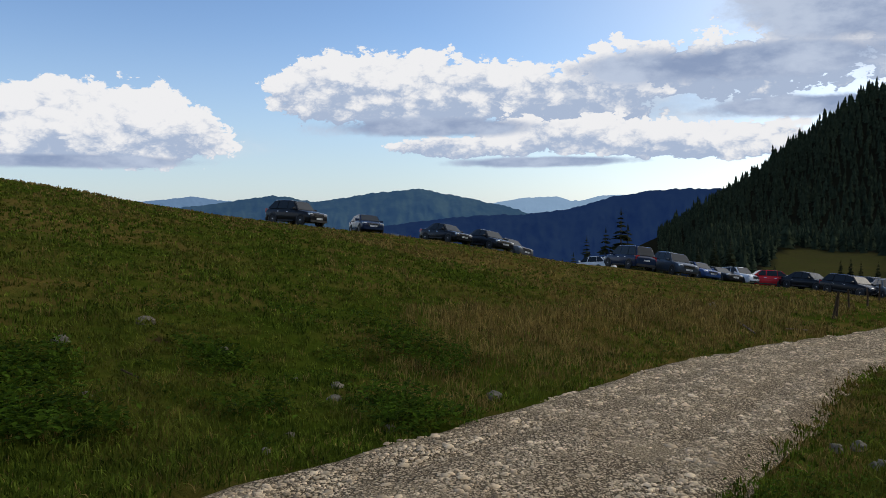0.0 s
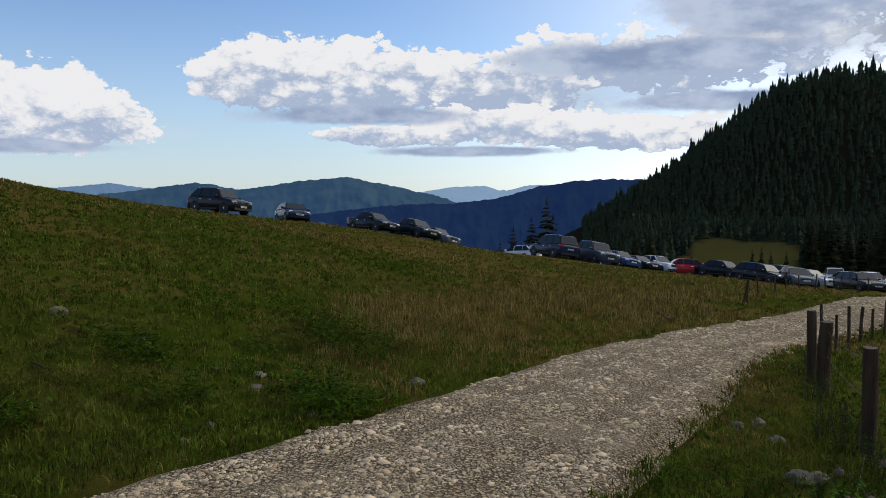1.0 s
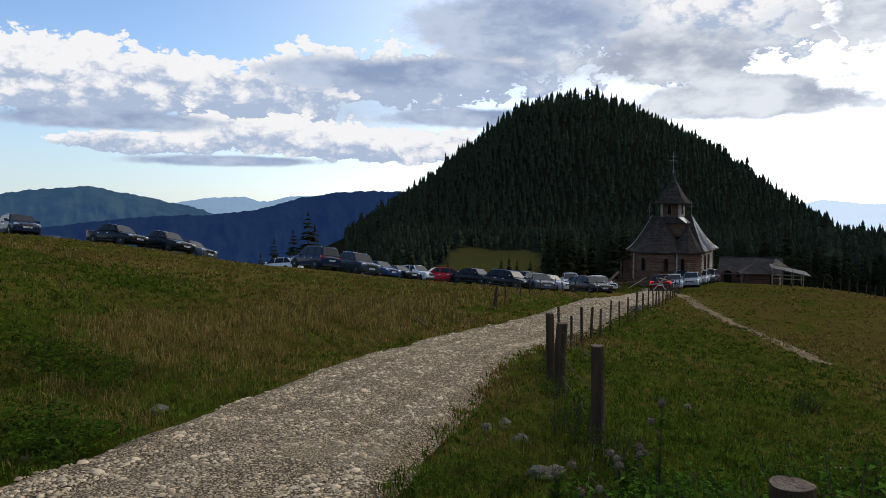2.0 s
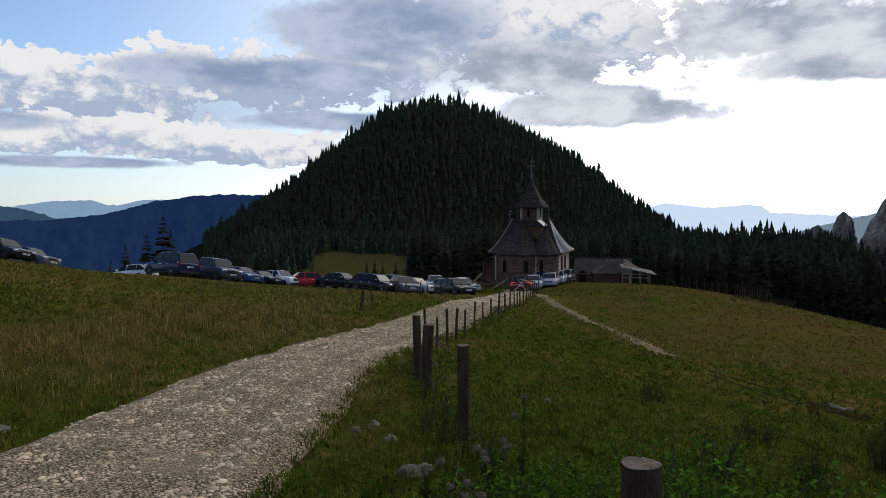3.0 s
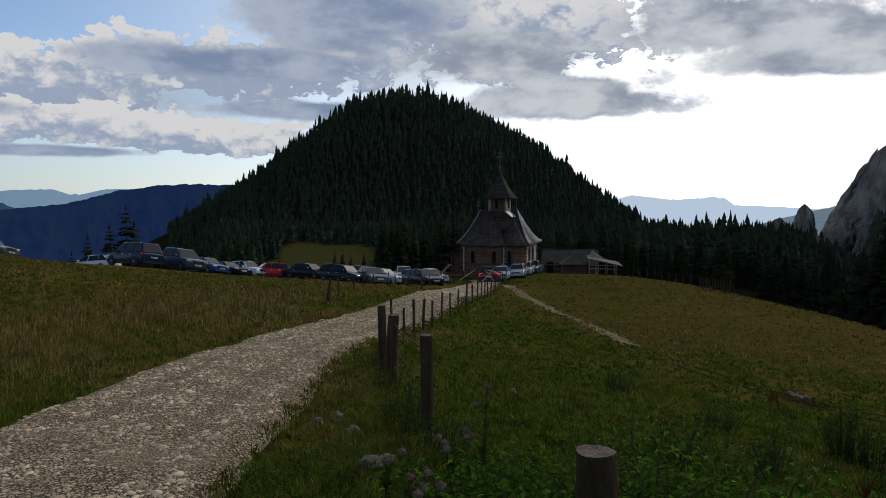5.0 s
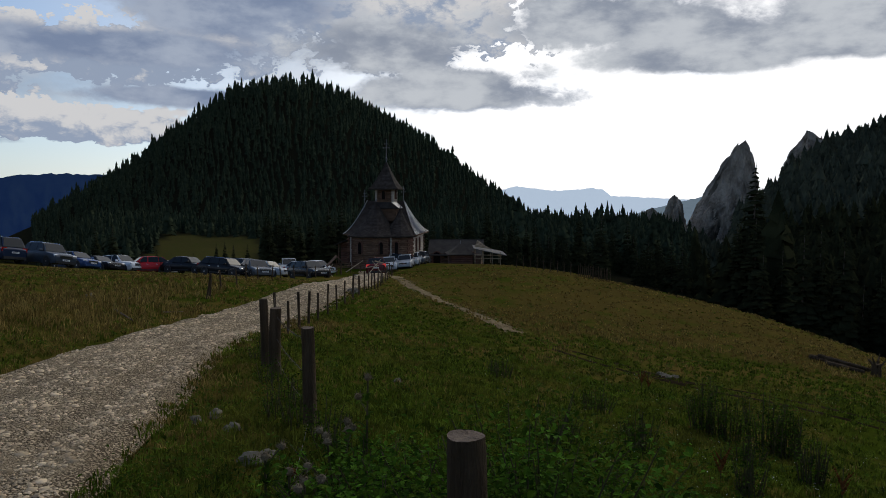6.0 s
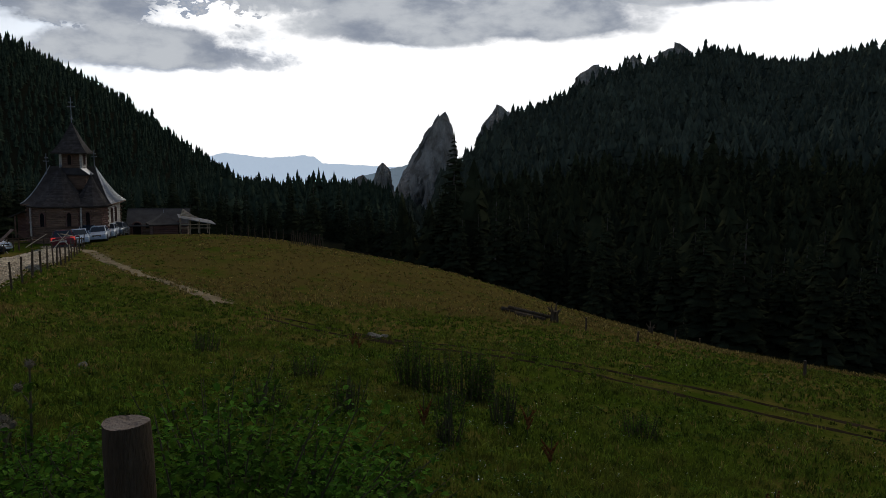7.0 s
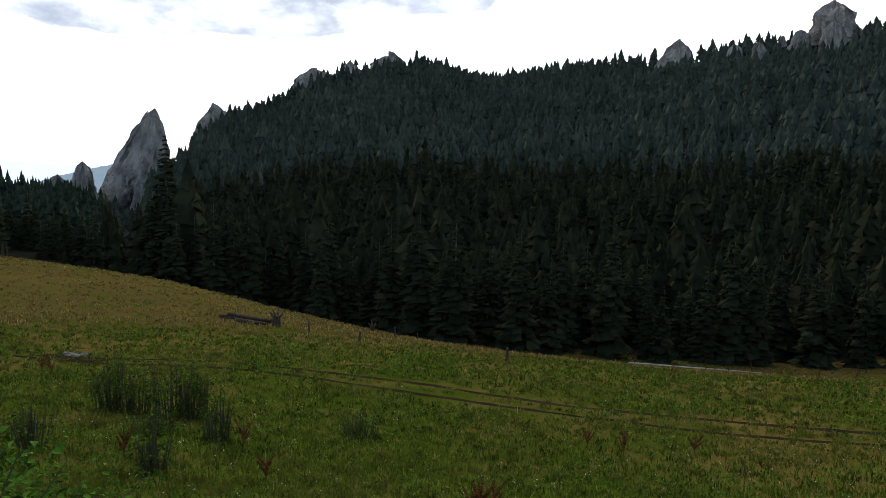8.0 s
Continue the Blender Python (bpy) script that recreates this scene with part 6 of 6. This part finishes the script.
# ---------------------------------------------------------------- wheel ruts and bare soil
MUD = surface("dark_soil", (0.014, 0.010, 0.005), (0.042, 0.029, 0.016), 0.95, 1.5, 18, 0.9, spread=0.0, spec=0.0)
for rut in RUTS:
    tagged(strip("wheel_rut", rut, 0.18, MUD, 0.03, 5, 0.0, 0.22), "muddy wheel rut pressed into the meadow", "rut", kind="structure")
tagged(strip("bare_soil", smooth_line([at(55.8, 22), at(57.4, 21.2), at(59.3, 20.4)], 0.25), 0.45, MUD, 0.015, 7, 0.02, 0.3), "bare trampled patch of soil in the grass", "soil", kind="structure")

# ---------------------------------------------------------------- grass
def blade_material(name, lo, hi, tip):
    """Thin leaves that let some light through; each blade has its own tone."""
    m = bpy.data.materials.new(name)
    m.use_nodes = True
    h = Graph(m.node_tree)
    nt = m.node_tree
    p = nt.nodes["Principled BSDF"]
    isl = nt.nodes.new("ShaderNodeNewGeometry").outputs["Random Per Island"]
    v = nt.nodes.new("ShaderNodeTexCoord").outputs["Object"]
    patch = h.noise(v, 0.35, 4)
    col = h.mix(isl, lo, hi)
    col = h.mix(h.m("MULTIPLY", h.smooth(patch, 0.42, 0.68), 0.65), col, tip)
    clump = h.smooth(h.noise(v, 2.6, 6, 0.72), 0.34, 0.66, 0.52, 1.42)
    col = h.mix(1.0, col, h.vec(clump, clump, clump), "MULTIPLY")
    h.put(p.inputs["Base Color"], col)
    p.inputs["Roughness"].default_value, p.inputs["Specular IOR Level"].default_value = 0.8, 0.03
    tr = h.node("ShaderNodeBsdfTranslucent", Color=col)
    mx = h.node("ShaderNodeMixShader", Fac=0.30)
    nt.links.new(p.outputs[0], mx.inputs[1])
    nt.links.new(tr.outputs[0], mx.inputs[2])
    nt.links.new(mx.outputs[0], nt.nodes["Material Output"].inputs[0])
    MATS[name] = m
    return m


GREEN = blade_material("green_grass", (0.024, 0.043, 0.003), (0.150, 0.195, 0.022), (0.140, 0.122, 0.022))
STRAW = blade_material("dry_grass", (0.085, 0.057, 0.013), (0.36, 0.255, 0.080), (0.160, 0.105, 0.027))
LEAF = blade_material("weed_leaf", (0.012, 0.030, 0.002), (0.078, 0.135, 0.010), (0.040, 0.066, 0.004))
LEAF_BRIGHT = blade_material("raspberry_leaf", (0.018, 0.052, 0.004), (0.110, 0.225, 0.020), (0.045, 0.10, 0.009))
STALK = surface("weed_stalk", (0.035, 0.032, 0.010), (0.09, 0.07, 0.025), 0.9, 4, 30, 0.2, spread=0.2)
RUSSET = surface("dock_seed", (0.075, 0.026, 0.008), (0.17, 0.070, 0.022), 0.95, 6, 40, 0.4, spread=0.3, spec=0.0)
DOWN = surface("thistle_down", (0.085, 0.062, 0.036), (0.20, 0.160, 0.105), 0.95, 8, 60, 0.5, spread=0.2, spec=0.0)

rng = np.random.RandomState(21)


def meadow_spots(n, dmin, dmax, a0=-42.0, a1=122.0, power=1.0):
    a = rng.uniform(a0, a1, n)
    d = dmin * (dmax / dmin) ** (rng.rand(n) ** power)
    x, y = d * np.sin(np.radians(a)), d * np.cos(np.radians(a))
    clear = line_distance(ROAD_XY, x, y) + wave(x, y, 0.35, 1) * 0.16 + wave(x, y, 0.11, 2) * 0.07 > 1.42
    clear &= (line_distance(TRACK_XY, x, y) > 0.36 + wave(x, y, 0.3, 5) * 0.28)
    clear &= line_distance(RUT_XY, x, y) > np.where((a > 75) & (a < 93), 0.46, 0.24) + wave(x, y, 0.5, 7) * 0.16
    clear &= (d < 51.5) | (a > 33) | (a < -20)
    x, y, a, d = x[clear], y[clear], a[clear], d[clear]
    return x, y, a, d


def dryness(x, y, a, d):
    """0 in lush turf, 1 where the grass has gone to straw."""
    v = 0.35 * wave(x, y, 2.6, 0.4) + 0.30 * wave(x, y, 0.9, 1.4) + 0.25 * wave(x, y, 7.0, 3.0)
    v = v + 0.95 * np.exp(-((line_distance(ROAD_XY, x, y) - 4.8) / 2.4) ** 2) * (sstep(a, -16, -3) * (1 - sstep(a, 22, 30))) + 0.25 * (a < 30) * sstep(d, 14, 24)
    v = v + 0.55 * sstep(d, 26, 42) + 0.25 * ((a > 12) & (a < 24)) - 0.25 * (a < -14) - 0.30 * ((a > 50) & (d < 24))
    v = v + 0.35 * ((a > 42) & (d > 30)) + 0.9 * np.exp(-((d - 44) / 5.0) ** 2) * (a > 66)
    return v


def blades(name, x, y, d, height, width, lean, per, material, label, z_sink=0.01):
    """Bent blades in tufts: each blade is two joined triangles, widest halfway up."""
    n = len(x) * per
    X, Y, D = np.repeat(x, per), np.repeat(y, per), np.repeat(d, per)
    H = np.repeat(height, per) * rng.uniform(0.45, 1.15, n)
    W = np.repeat(width, per) * rng.uniform(0.7, 1.3, n)
    spread = np.repeat(height, per) * 0.35
    X = X + rng.normal(0, 1, n) * spread
    Y = Y + rng.normal(0, 1, n) * spread
    Z = land(X, Y) - z_sink
    b = rng.uniform(0, 6.283, n)
    l = H * np.abs(rng.normal(0.15, 1, n)) * lean
    c = rng.uniform(0, 6.283, n)
    ux, uy = np.cos(b) * W, np.sin(b) * W
    lx, ly = np.cos(c) * l, np.sin(c) * l
    v = np.empty((n, 4, 3), np.float32)
    v[:, 0] = np.stack([X, Y, Z], 1)
    v[:, 1] = np.stack([X - ux * 1.3 + lx * .3, Y - uy * 1.3 + ly * .3, Z + H * .5], 1)
    v[:, 2] = np.stack([X + ux * 1.3 + lx * .3, Y + uy * 1.3 + ly * .3, Z + H * .5], 1)
    v[:, 3] = np.stack([X + lx, Y + ly, Z + H * np.clip(1 - 0.25 * (l / (H + 1e-6)), .5, 1)], 1)
    o = np.arange(n)[:, None] * 4
    t = np.concatenate([o + np.array([[0, 1, 2]]), o + np.array([[1, 3, 2]])])
    return tagged(fast(name, v.reshape(-1, 3), t, material), label, "grass", kind="stuff")


x, y, a, d = meadow_spots(96000, 1.1, 80.0, power=0.8)
dry = dryness(x, y, a, d)
lush = rng.rand(len(x)) > sstep(dry, 0.05, 0.75) * np.where((a > 38) & (d > 24), 0.92, 0.75)
hh = (0.055 + 0.05 * rng.rand(len(x)) + 0.05 * np.clip(wave(x, y, 1.1, 6), 0, 1)) * (1 + 0.012 * d)
hh *= np.where((a > 22) & (a < 60) & (d < 9), 1.15, 1.0)
hh *= np.interp(d, [28, 42], [1.0, 0.6])
blades("grass", x[lush], y[lush], d[lush], hh[lush], (0.0020 + 0.00055 * d[lush] + 0.00040 * np.maximum(d[lush] - 11, 0)), 0.55, 6, GREEN, "short green pasture grass across the meadow")
x, y, a, d = meadow_spots(88000, 2.2, 80.0)
dry = dryness(x, y, a, d)
keep = rng.rand(len(x)) < sstep(dry, 0.0, 0.8) * 0.75 + 0.03
x, y, a, d, dry = x[keep], y[keep], a[keep], d[keep], dry[keep]
hs = (0.13 + 0.20 * rng.rand(len(x)) * np.clip(dry, 0.2, 1.2)) * np.interp(d, [3, 30, 60], [0.9, 1.0, 1.0])
hs *= np.interp(d, [2, 5, 9, 28, 44], [0.25, 0.45, 1.0, 1.0, 0.55])
hs *= 1 + 0.9 * np.exp(-((line_distance(ROAD_XY, x, y) - 4.8) / 2.0) ** 2) * (sstep(a, -14, -2) * (1 - sstep(a, 18, 26))) * np.clip(0.6 + wave(x, y, 0.8, 9), 0, 1.4)
hs *= np.where((a > 5) & (d < 10) & (line_distance(ROAD_XY, x, y) < 3.2), 0.5, 1.0)
blades("dry_grass", x, y, d, hs, 0.0010 + 0.00026 * d + 0.00034 * np.maximum(d - 14, 0), 0.45, 8, STRAW, "dry straw-coloured grass on banks and slopes")
# rough straw right along the edges of the road
x, y, a, d = meadow_spots(60000, 2.0, 50.0)
e = line_distance(ROAD_XY, x, y)
keep = (e < 2.0 + 0.3 * wave(x, y, 0.8)) & (rng.rand(len(x)) < 0.35)
x, y, d = x[keep], y[keep], d[keep]
blades("verge_grass", x, y, d, 0.04 + 0.06 * rng.rand(len(x)), 0.0012 + 0.0003 * d, 0.8, 4, STRAW, "thin dry grass along the road's edges")

# pasture on the side that the walk leaves behind
x, y, a, d = meadow_spots(11000, 1.1, 40.0, 122, 318)
nx, ny, na, nd = meadow_spots(2600, 0.15, 1.3, -180, 180, 0.6)
x, y, d = np.concatenate([x, nx]), np.concatenate([y, ny]), np.concatenate([d, nd])
blades("grass", x, y, d, 0.05 + 0.05 * rng.rand(len(x)), 0.0028 + 0.0009 * d, 0.55, 5, GREEN, "short green pasture grass beside the road")

# low broad-leaved weeds
def leaf_patch(name, x, y, d, size, height, per, material, label):
    n = len(x) * per
    X, Y = np.repeat(x, per), np.repeat(y, per)
    S = np.repeat(size, per) * rng.uniform(0.6, 1.3, n)
    Hh = np.repeat(height, per)
    X = X + rng.normal(0, 1, n) * Hh * 0.55
    Y = Y + rng.normal(0, 1, n) * Hh * 0.55
    Z = land(X, Y) + Hh * rng.rand(n)
    b = rng.uniform(0, 6.283, n)
    tilt = rng.uniform(-.3, .7, n)
    ca, sa2 = np.cos(b), np.sin(b)
    v = np.empty((n, 4, 3), np.float32)
    for k, (f, s, u) in enumerate(((0, 0, 0), (.5, .30, .10), (1.0, 0, -.05), (.5, -.30, .10))):
        v[:, k] = np.stack([X + (ca * f - sa2 * s) * S, Y + (sa2 * f + ca * s) * S, Z + (tilt * f + u) * S], 1)
    o = np.arange(n)[:, None] * 4
    t = np.concatenate([o + np.array([[0, 1, 2]]), o + np.array([[0, 2, 3]])])
    return tagged(fast(name, v.reshape(-1, 3), t, material), label, "weeds", kind="stuff")


x, y, a, d = meadow_spots(9000, 1.6, 30.0)
keep = (wave(x, y, 1.3, 8) > 0.05) | ((a > 22) & (a < 62) & (d < 7)) | ((a > 38) & (a < 62) & (d < 11))
x, y, d = x[keep], y[keep], d[keep]
leaf_patch("weeds", x, y, d, 0.028 + 0.0022 * d, 0.05 + 0.07 * rng.rand(len(x)), 9, LEAF, "low broad-leaved weeds scattered through the grass")
# Leaves added to stand in for the dark hollows of the bank.
x, y, a, d = meadow_spots(3600, 6.8, 13.5, -42, -4)
keep = wave(x, y, 0.7, 4) + 0.5 * wave(x, y, 2.2, 1) > 0.3
x, y, d = x[keep], y[keep], d[keep]
leaf_patch("weeds", x, y, d, 0.055 + 0.03 * rng.rand(len(x)), 0.16 + 0.16 * rng.rand(len(x)), 11, LEAF, "tangled weeds added to darken the broken bank")
x, y, a, d = meadow_spots(1500, 3.0, 24.0, 44, 120)
leaf_patch("clover_flowers", x, y, d, 0.012 + 0.0007 * d, 0.06 + 0.02 * rng.rand(len(x)), 2, surface("clover_white", (0.45, 0.45, 0.40), (0.65, 0.65, 0.6), 0.9, 5, 30, 0.0, spread=0.1), "small pale clover flowers in the turf")


# ---------------------------------------------------------------- bushes and tall weeds
def leafy_bush(name, az, d, w, h, leaves, size, material, label, seed, stems=16, upright=False):
    """A bush: thin stems from the ground and a cloud of separate leaves."""
    r = random.Random(seed)
    root = new(name)
    bm = bmesh.new()
    tips = []
    for k in range(stems):
        a = r.uniform(0, 6.28)
        q = math.sqrt(r.random()) * w / 2
        base = Vector((q * .55 * math.cos(a), q * .55 * math.sin(a), -.15))
        lean = .25 if upright else .9
        tip = Vector((base.x + lean * q * math.cos(a) + r.uniform(-.08, .08), base.y + lean * q * math.sin(a) + r.uniform(-.08, .08), h * r.uniform(.55, 1.05) * (1 - .35 * (q / (w / 2)) ** 2)))
        mid = base.lerp(tip, .5) + Vector((0, 0, .08 * h))
        rod(bm, base, mid, .009, .007, 5, False)
        rod(bm, mid, tip, .007, .003, 5, False)
        tips.append((base, mid, tip))
    part("stem_tangle", bm, STALK, root)["kind"] = "stuff"
    V, T = [], []
    for k in range(leaves):
        base, mid, tip = r.choice(tips)
        t = r.uniform(.15, 1.03)
        c = base.lerp(mid, t * 2) if t < .5 else mid.lerp(tip, t * 2 - 1)
        j = .075 if upright else .11
        c = c + Vector((r.gauss(0, j), r.gauss(0, j), r.gauss(0, j * .7)))
        s = size * r.uniform(.55, 1.25)
        m = Euler((r.uniform(-.8, .5), r.uniform(-.5, .5), r.uniform(0, 6.28))).to_matrix()
        o = len(V)
        for f, q, u in ((0, 0, 0), (.32, .30, .10), (.70, .24, .09), (1.05, 0, -.10), (.70, -.24, .09), (.32, -.30, .10), (.55, 0, -.01)):
            V.append(c + m @ Vector((q * s, f * s, u * s)))
        T += [(o, o + 6, o + 1), (o + 1, o + 6, o + 2), (o + 2, o + 6, o + 3), (o + 3, o + 6, o + 4), (o + 4, o + 6, o + 5), (o + 5, o + 6, o)]
    raw("leaves", V, T, material, root)["kind"] = "stuff"
    place(root, az, d, r.uniform(0, 360))
    return tagged(root, label, "bush")


for i, (a0, d0, w0, h0, n0) in enumerate(((47.5, 3.9, 1.1, 1.0, 1100), (50.5, 4.3, 1.3, 1.05, 1200), (53.5, 4.8, 1.2, .65, 900), (42.5, 4.6, 1.1, .65, 800), (38.5, 4.9, 1.0, .48, 650), (56.5, 5.4, 1.1, .50, 600), (47.0, 5.4, 1.3, .95, 900), (35.0, 5.6, .9, .42, 450), (40.3, 4.2, .9, .5, 700), (36.6, 4.3, .8, .42, 550), (44.8, 5.0, 1.0, .6, 700), (33.6, 4.8, .8, .4, 450), (59.0, 5.2, .9, .4, 450))):
    leafy_bush("raspberry_bush", a0, d0, w0, h0, int(n0 * 2.0), .050, LEAF_BRIGHT if i % 3 != 0 else LEAF, "tangled green raspberry and nettle bush by the fence", 30 + i, 22)
for i, (a0, d0, w0, h0, n0) in enumerate(((60.6, 12.7, .9, .95, 700), (62.1, 12.4, .9, .80, 600), (64.6, 11.8, 1.1, 1.0, 900), (66.0, 11.9, .8, .75, 500), (63.4, 10.4, .7, .35, 300), (67.7, 10.0, .5, .65, 260), (52.5, 12.5, .9, .45, 300), (77.8, 10.8, .8, .40, 350), (45.0, 15.5, .8, .5, 260), (63.8, 7.9, .4, .55, 200), (49.8, 8.6, .7, .5, 260), (55.8, 9.2, .6, .55, 240))):
    leafy_bush("weed_clump", a0, d0, w0, h0, int(n0 * 1.4), .046, LEAF, "dark upright clump of tall weeds in the pasture", 60 + i, 34, True)
for i, (a0, d0) in enumerate(((29.6, 7.7), (28.8, 9.3), (27.4, 10.6), (31.5, 7.0), (33.2, 6.6), (26.8, 13.0), (28.2, 8.2))):
    leafy_bush("weed_clump", a0, d0, .55, .5, 420, .032, LEAF, "thin weeds growing round the fence posts", 90 + i, 12, True)


def dock(az, d, h, seed):
    """A dried dock: a stalk with branches of brown seed."""
    r = random.Random(seed)
    root = new("dock_plant")
    bm = bmesh.new()
    rod(bm, (0, 0, -.1), (r.uniform(-.03, .03), 0, h), .008, .004, 5)
    part("stalk", bm, STALK, root)
    for k in range(5):
        bm = bmesh.new()
        a, z0 = r.uniform(0, 6.28), h * r.uniform(.25, .55)
        L = h * r.uniform(.3, .5)
        for j in range(9):
            t = j / 8
            c = Vector((math.cos(a) * .10 * t, math.sin(a) * .10 * t, z0 + L * t))
            bmesh.ops.create_icosphere(bm, subdivisions=1, radius=.016 * (1.15 - .6 * t) * r.uniform(.8, 1.4), matrix=Matrix.Translation(c))
        part("seed_branch", bm, RUSSET, root)
    place(root, az, d)
    return tagged(root, "dried reddish-brown dock standing in the grass", "plant", "dried docks")


for i, (a0, d0, h0) in enumerate(((87.2, 6.7, .42), (88.2, 6.9, .36), (86.6, 6.6, .38), (97.4, 10.9, .40), (94.8, 11.3, .30), (102.3, 11.4, .28), (55.7, 17.6, .55), (56.2, 17.7, .5), (100.6, 24, .5), (104.5, 28, .55), (106.0, 30, .6), (110.2, 27, .5), (112.5, 29, .6), (93.9, 26, .45), (98, 33, .55), (103, 34, .55), (108, 36, .6), (69.6, 9.4, .4), (61.8, 8.6, .42), (78.6, 28, .4), (71.5, 7.8, .34))):
    dock(a0, d0, h0, i)


def thistle(az, d, h, seed, heads):
    r = random.Random(seed)
    root = new("thistle")
    bm = bmesh.new()
    top = Vector((r.uniform(-.06, .06), r.uniform(-.06, .06), h))
    rod(bm, (0, 0, -.1), top, .012, .007, 6)
    ends = [top]
    for k in range(heads - 1):
        b = Vector((0, 0, 0)).lerp(top, r.uniform(.5, .85))
        a = r.uniform(0, 6.28)
        e = b + Vector((math.cos(a) * .12, math.sin(a) * .12, r.uniform(.06, .16)))
        rod(bm, b, e, .006, .005, 5)
        ends.append(e)
    part("stem", bm, STALK, root)
    for e in ends:
        bm = bmesh.new()
        bmesh.ops.create_icosphere(bm, subdivisions=2, radius=.030, matrix=Matrix.Translation(e))
        for v in bm.verts:
            v.co += (v.co - e) * .35 * noise.noise(v.co * 90)
        for k in range(26):
            a, b = r.uniform(0, 6.28), r.uniform(-.5, 1.3)
            n_ = Vector((math.cos(a) * math.cos(b), math.sin(a) * math.cos(b), math.sin(b)))
            rod(bm, e + n_ * .025, e + n_ * .052, .003, .0008, 3, False)
        part("flower_head", bm, DOWN if r.random() < .9 else RUSSET, root)
    V, T = [], []
    for k in range(12):
        z, a = h * r.uniform(.1, .8), r.uniform(0, 6.28)
        L = .16 * r.uniform(.6, 1.2) * (1.1 - z / h * .5)
        ca, sb = math.cos(a), math.sin(a)
        o = len(V)
        for j in range(7):
            t = j / 6
            w = .022 * (1.6 if j % 2 else .6) * (1 - t * .6)
            for s in (-1, 1):
                V.append((ca * L * t - sb * s * w, sb * L * t + ca * s * w, z + .05 * math.sin(t * 2.5)))
        T += [(o + 2 * j, o + 2 * j + 1, o + 2 * j + 3, o + 2 * j + 2) for j in range(6)]
    raw("leaves", V, T, LEAF, root)["kind"] = "stuff"
    place(root, az, d)
    return tagged(root, "withered thistle with fluffy grey heads by the fence", "thistle", "thistles by the fence")


for i, (a0, d0, h0, n0) in enumerate(((35.2, 6.0, .82, 2), (32.8, 5.6, .42, 3), (33.6, 5.9, .45, 3), (31.0, 4.7, .36, 3), (29.5, 5.0, .34, 3), (27.6, 5.4, .30, 2))):
    thistle(a0, d0, h0, i, n0)

# ---------------------------------------------------------------- loose gravel
def pebbles(name, x, y, z, size, material, label):
    """Many small flattened stones joined into one sheet of gravel."""
    n = len(x)
    ring = np.array([(1, 0, 0), (.3, .9, 0), (-.8, .55, 0), (-.7, -.6, 0), (.4, -.85, 0)])
    base = np.concatenate([ring, ring * (.7, .7, 1) + (0.05, 0.03, .36)])
    tri = np.array([q for i in range(5) for q in ((i, (i + 1) % 5, 5 + (i + 1) % 5), (i, 5 + (i + 1) % 5, 5 + i))] + [(5, 6, 7), (5, 7, 8), (5, 8, 9)])
    b = rng.uniform(0, 6.283, n)
    jit = rng.uniform(.7, 1.3, (n, 10, 3))
    p = base[None] * jit * size[:, None, None]
    X = p[..., 0] * np.cos(b)[:, None] - p[..., 1] * np.sin(b)[:, None] * rng.uniform(.6, 1, n)[:, None]
    Y = p[..., 0] * np.sin(b)[:, None] + p[..., 1] * np.cos(b)[:, None] * rng.uniform(.6, 1, n)[:, None]
    v = np.stack([X + x[:, None], Y + y[:, None], p[..., 2] + z[:, None] - size[:, None] * .12], -1)
    t = (tri[None] + (np.arange(n) * 10)[:, None, None]).reshape(-1, 3)
    return tagged(fast(name, v.reshape(-1, 3), t, material), label, "gravel", kind="stuff")


STONES = surface("road_stones", (0.30, 0.212, 0.122), (0.74, 0.58, 0.375), 0.95, 2, 30, 0.3, spread=0.5, spec=0.05)
near = np.hypot(ROAD_XY[:, 0], ROAD_XY[:, 1])
ahead = (ROAD_XY[:, 1] > 1.0) & (near < 74)
share = np.where(ahead, 1.0 / np.maximum(near, 3.0) ** 1.2, 0.0)
i = rng.choice(len(ROAD_XY) - 1, 50000, p=share[:-1] / share[:-1].sum())
q = ROAD_XY[i + 1] - ROAD_XY[i]
q = q / np.linalg.norm(q, axis=1)[:, None]
s = rng.uniform(-1, 1, len(i)) * (0.93 + 0.08 * np.sin(i * 0.7))
along = rng.uniform(-.2, .2, len(i))
x = ROAD_XY[i, 0] + q[:, 0] * along + q[:, 1] * s * 1.34
y = ROAD_XY[i, 1] + q[:, 1] * along - q[:, 0] * s * 1.34
d = np.hypot(x, y)
z = land(x, y) + 0.03 + 0.04 * (1 - s * s) - 0.035 * np.exp(-((np.abs(s) - 0.5) / 0.16) ** 2)
size = (0.0078 + 0.00060 * d) * np.exp(rng.normal(0, .5, len(x)))
size = np.where(rng.rand(len(x)) < 0.03, size * 2.2, size)
pebbles("gravel_stones", x, y, z, np.clip(size, .006, .07), STONES, "loose grey and tan gravel stones on the road")
a = rng.uniform(0.12, 1, 700) ** 0.8
i = (a * (len(TRACK_XY) - 1)).astype(int)
x = TRACK_XY[i, 0] + rng.normal(0, .38, len(i))
y = TRACK_XY[i, 1] + rng.normal(0, .38, len(i))
pebbles("gravel_stones", x, y, land(x, y) + 0.04, rng.uniform(.02, .06, len(i)), DIRT, "pale stones strewn along the dirt track")
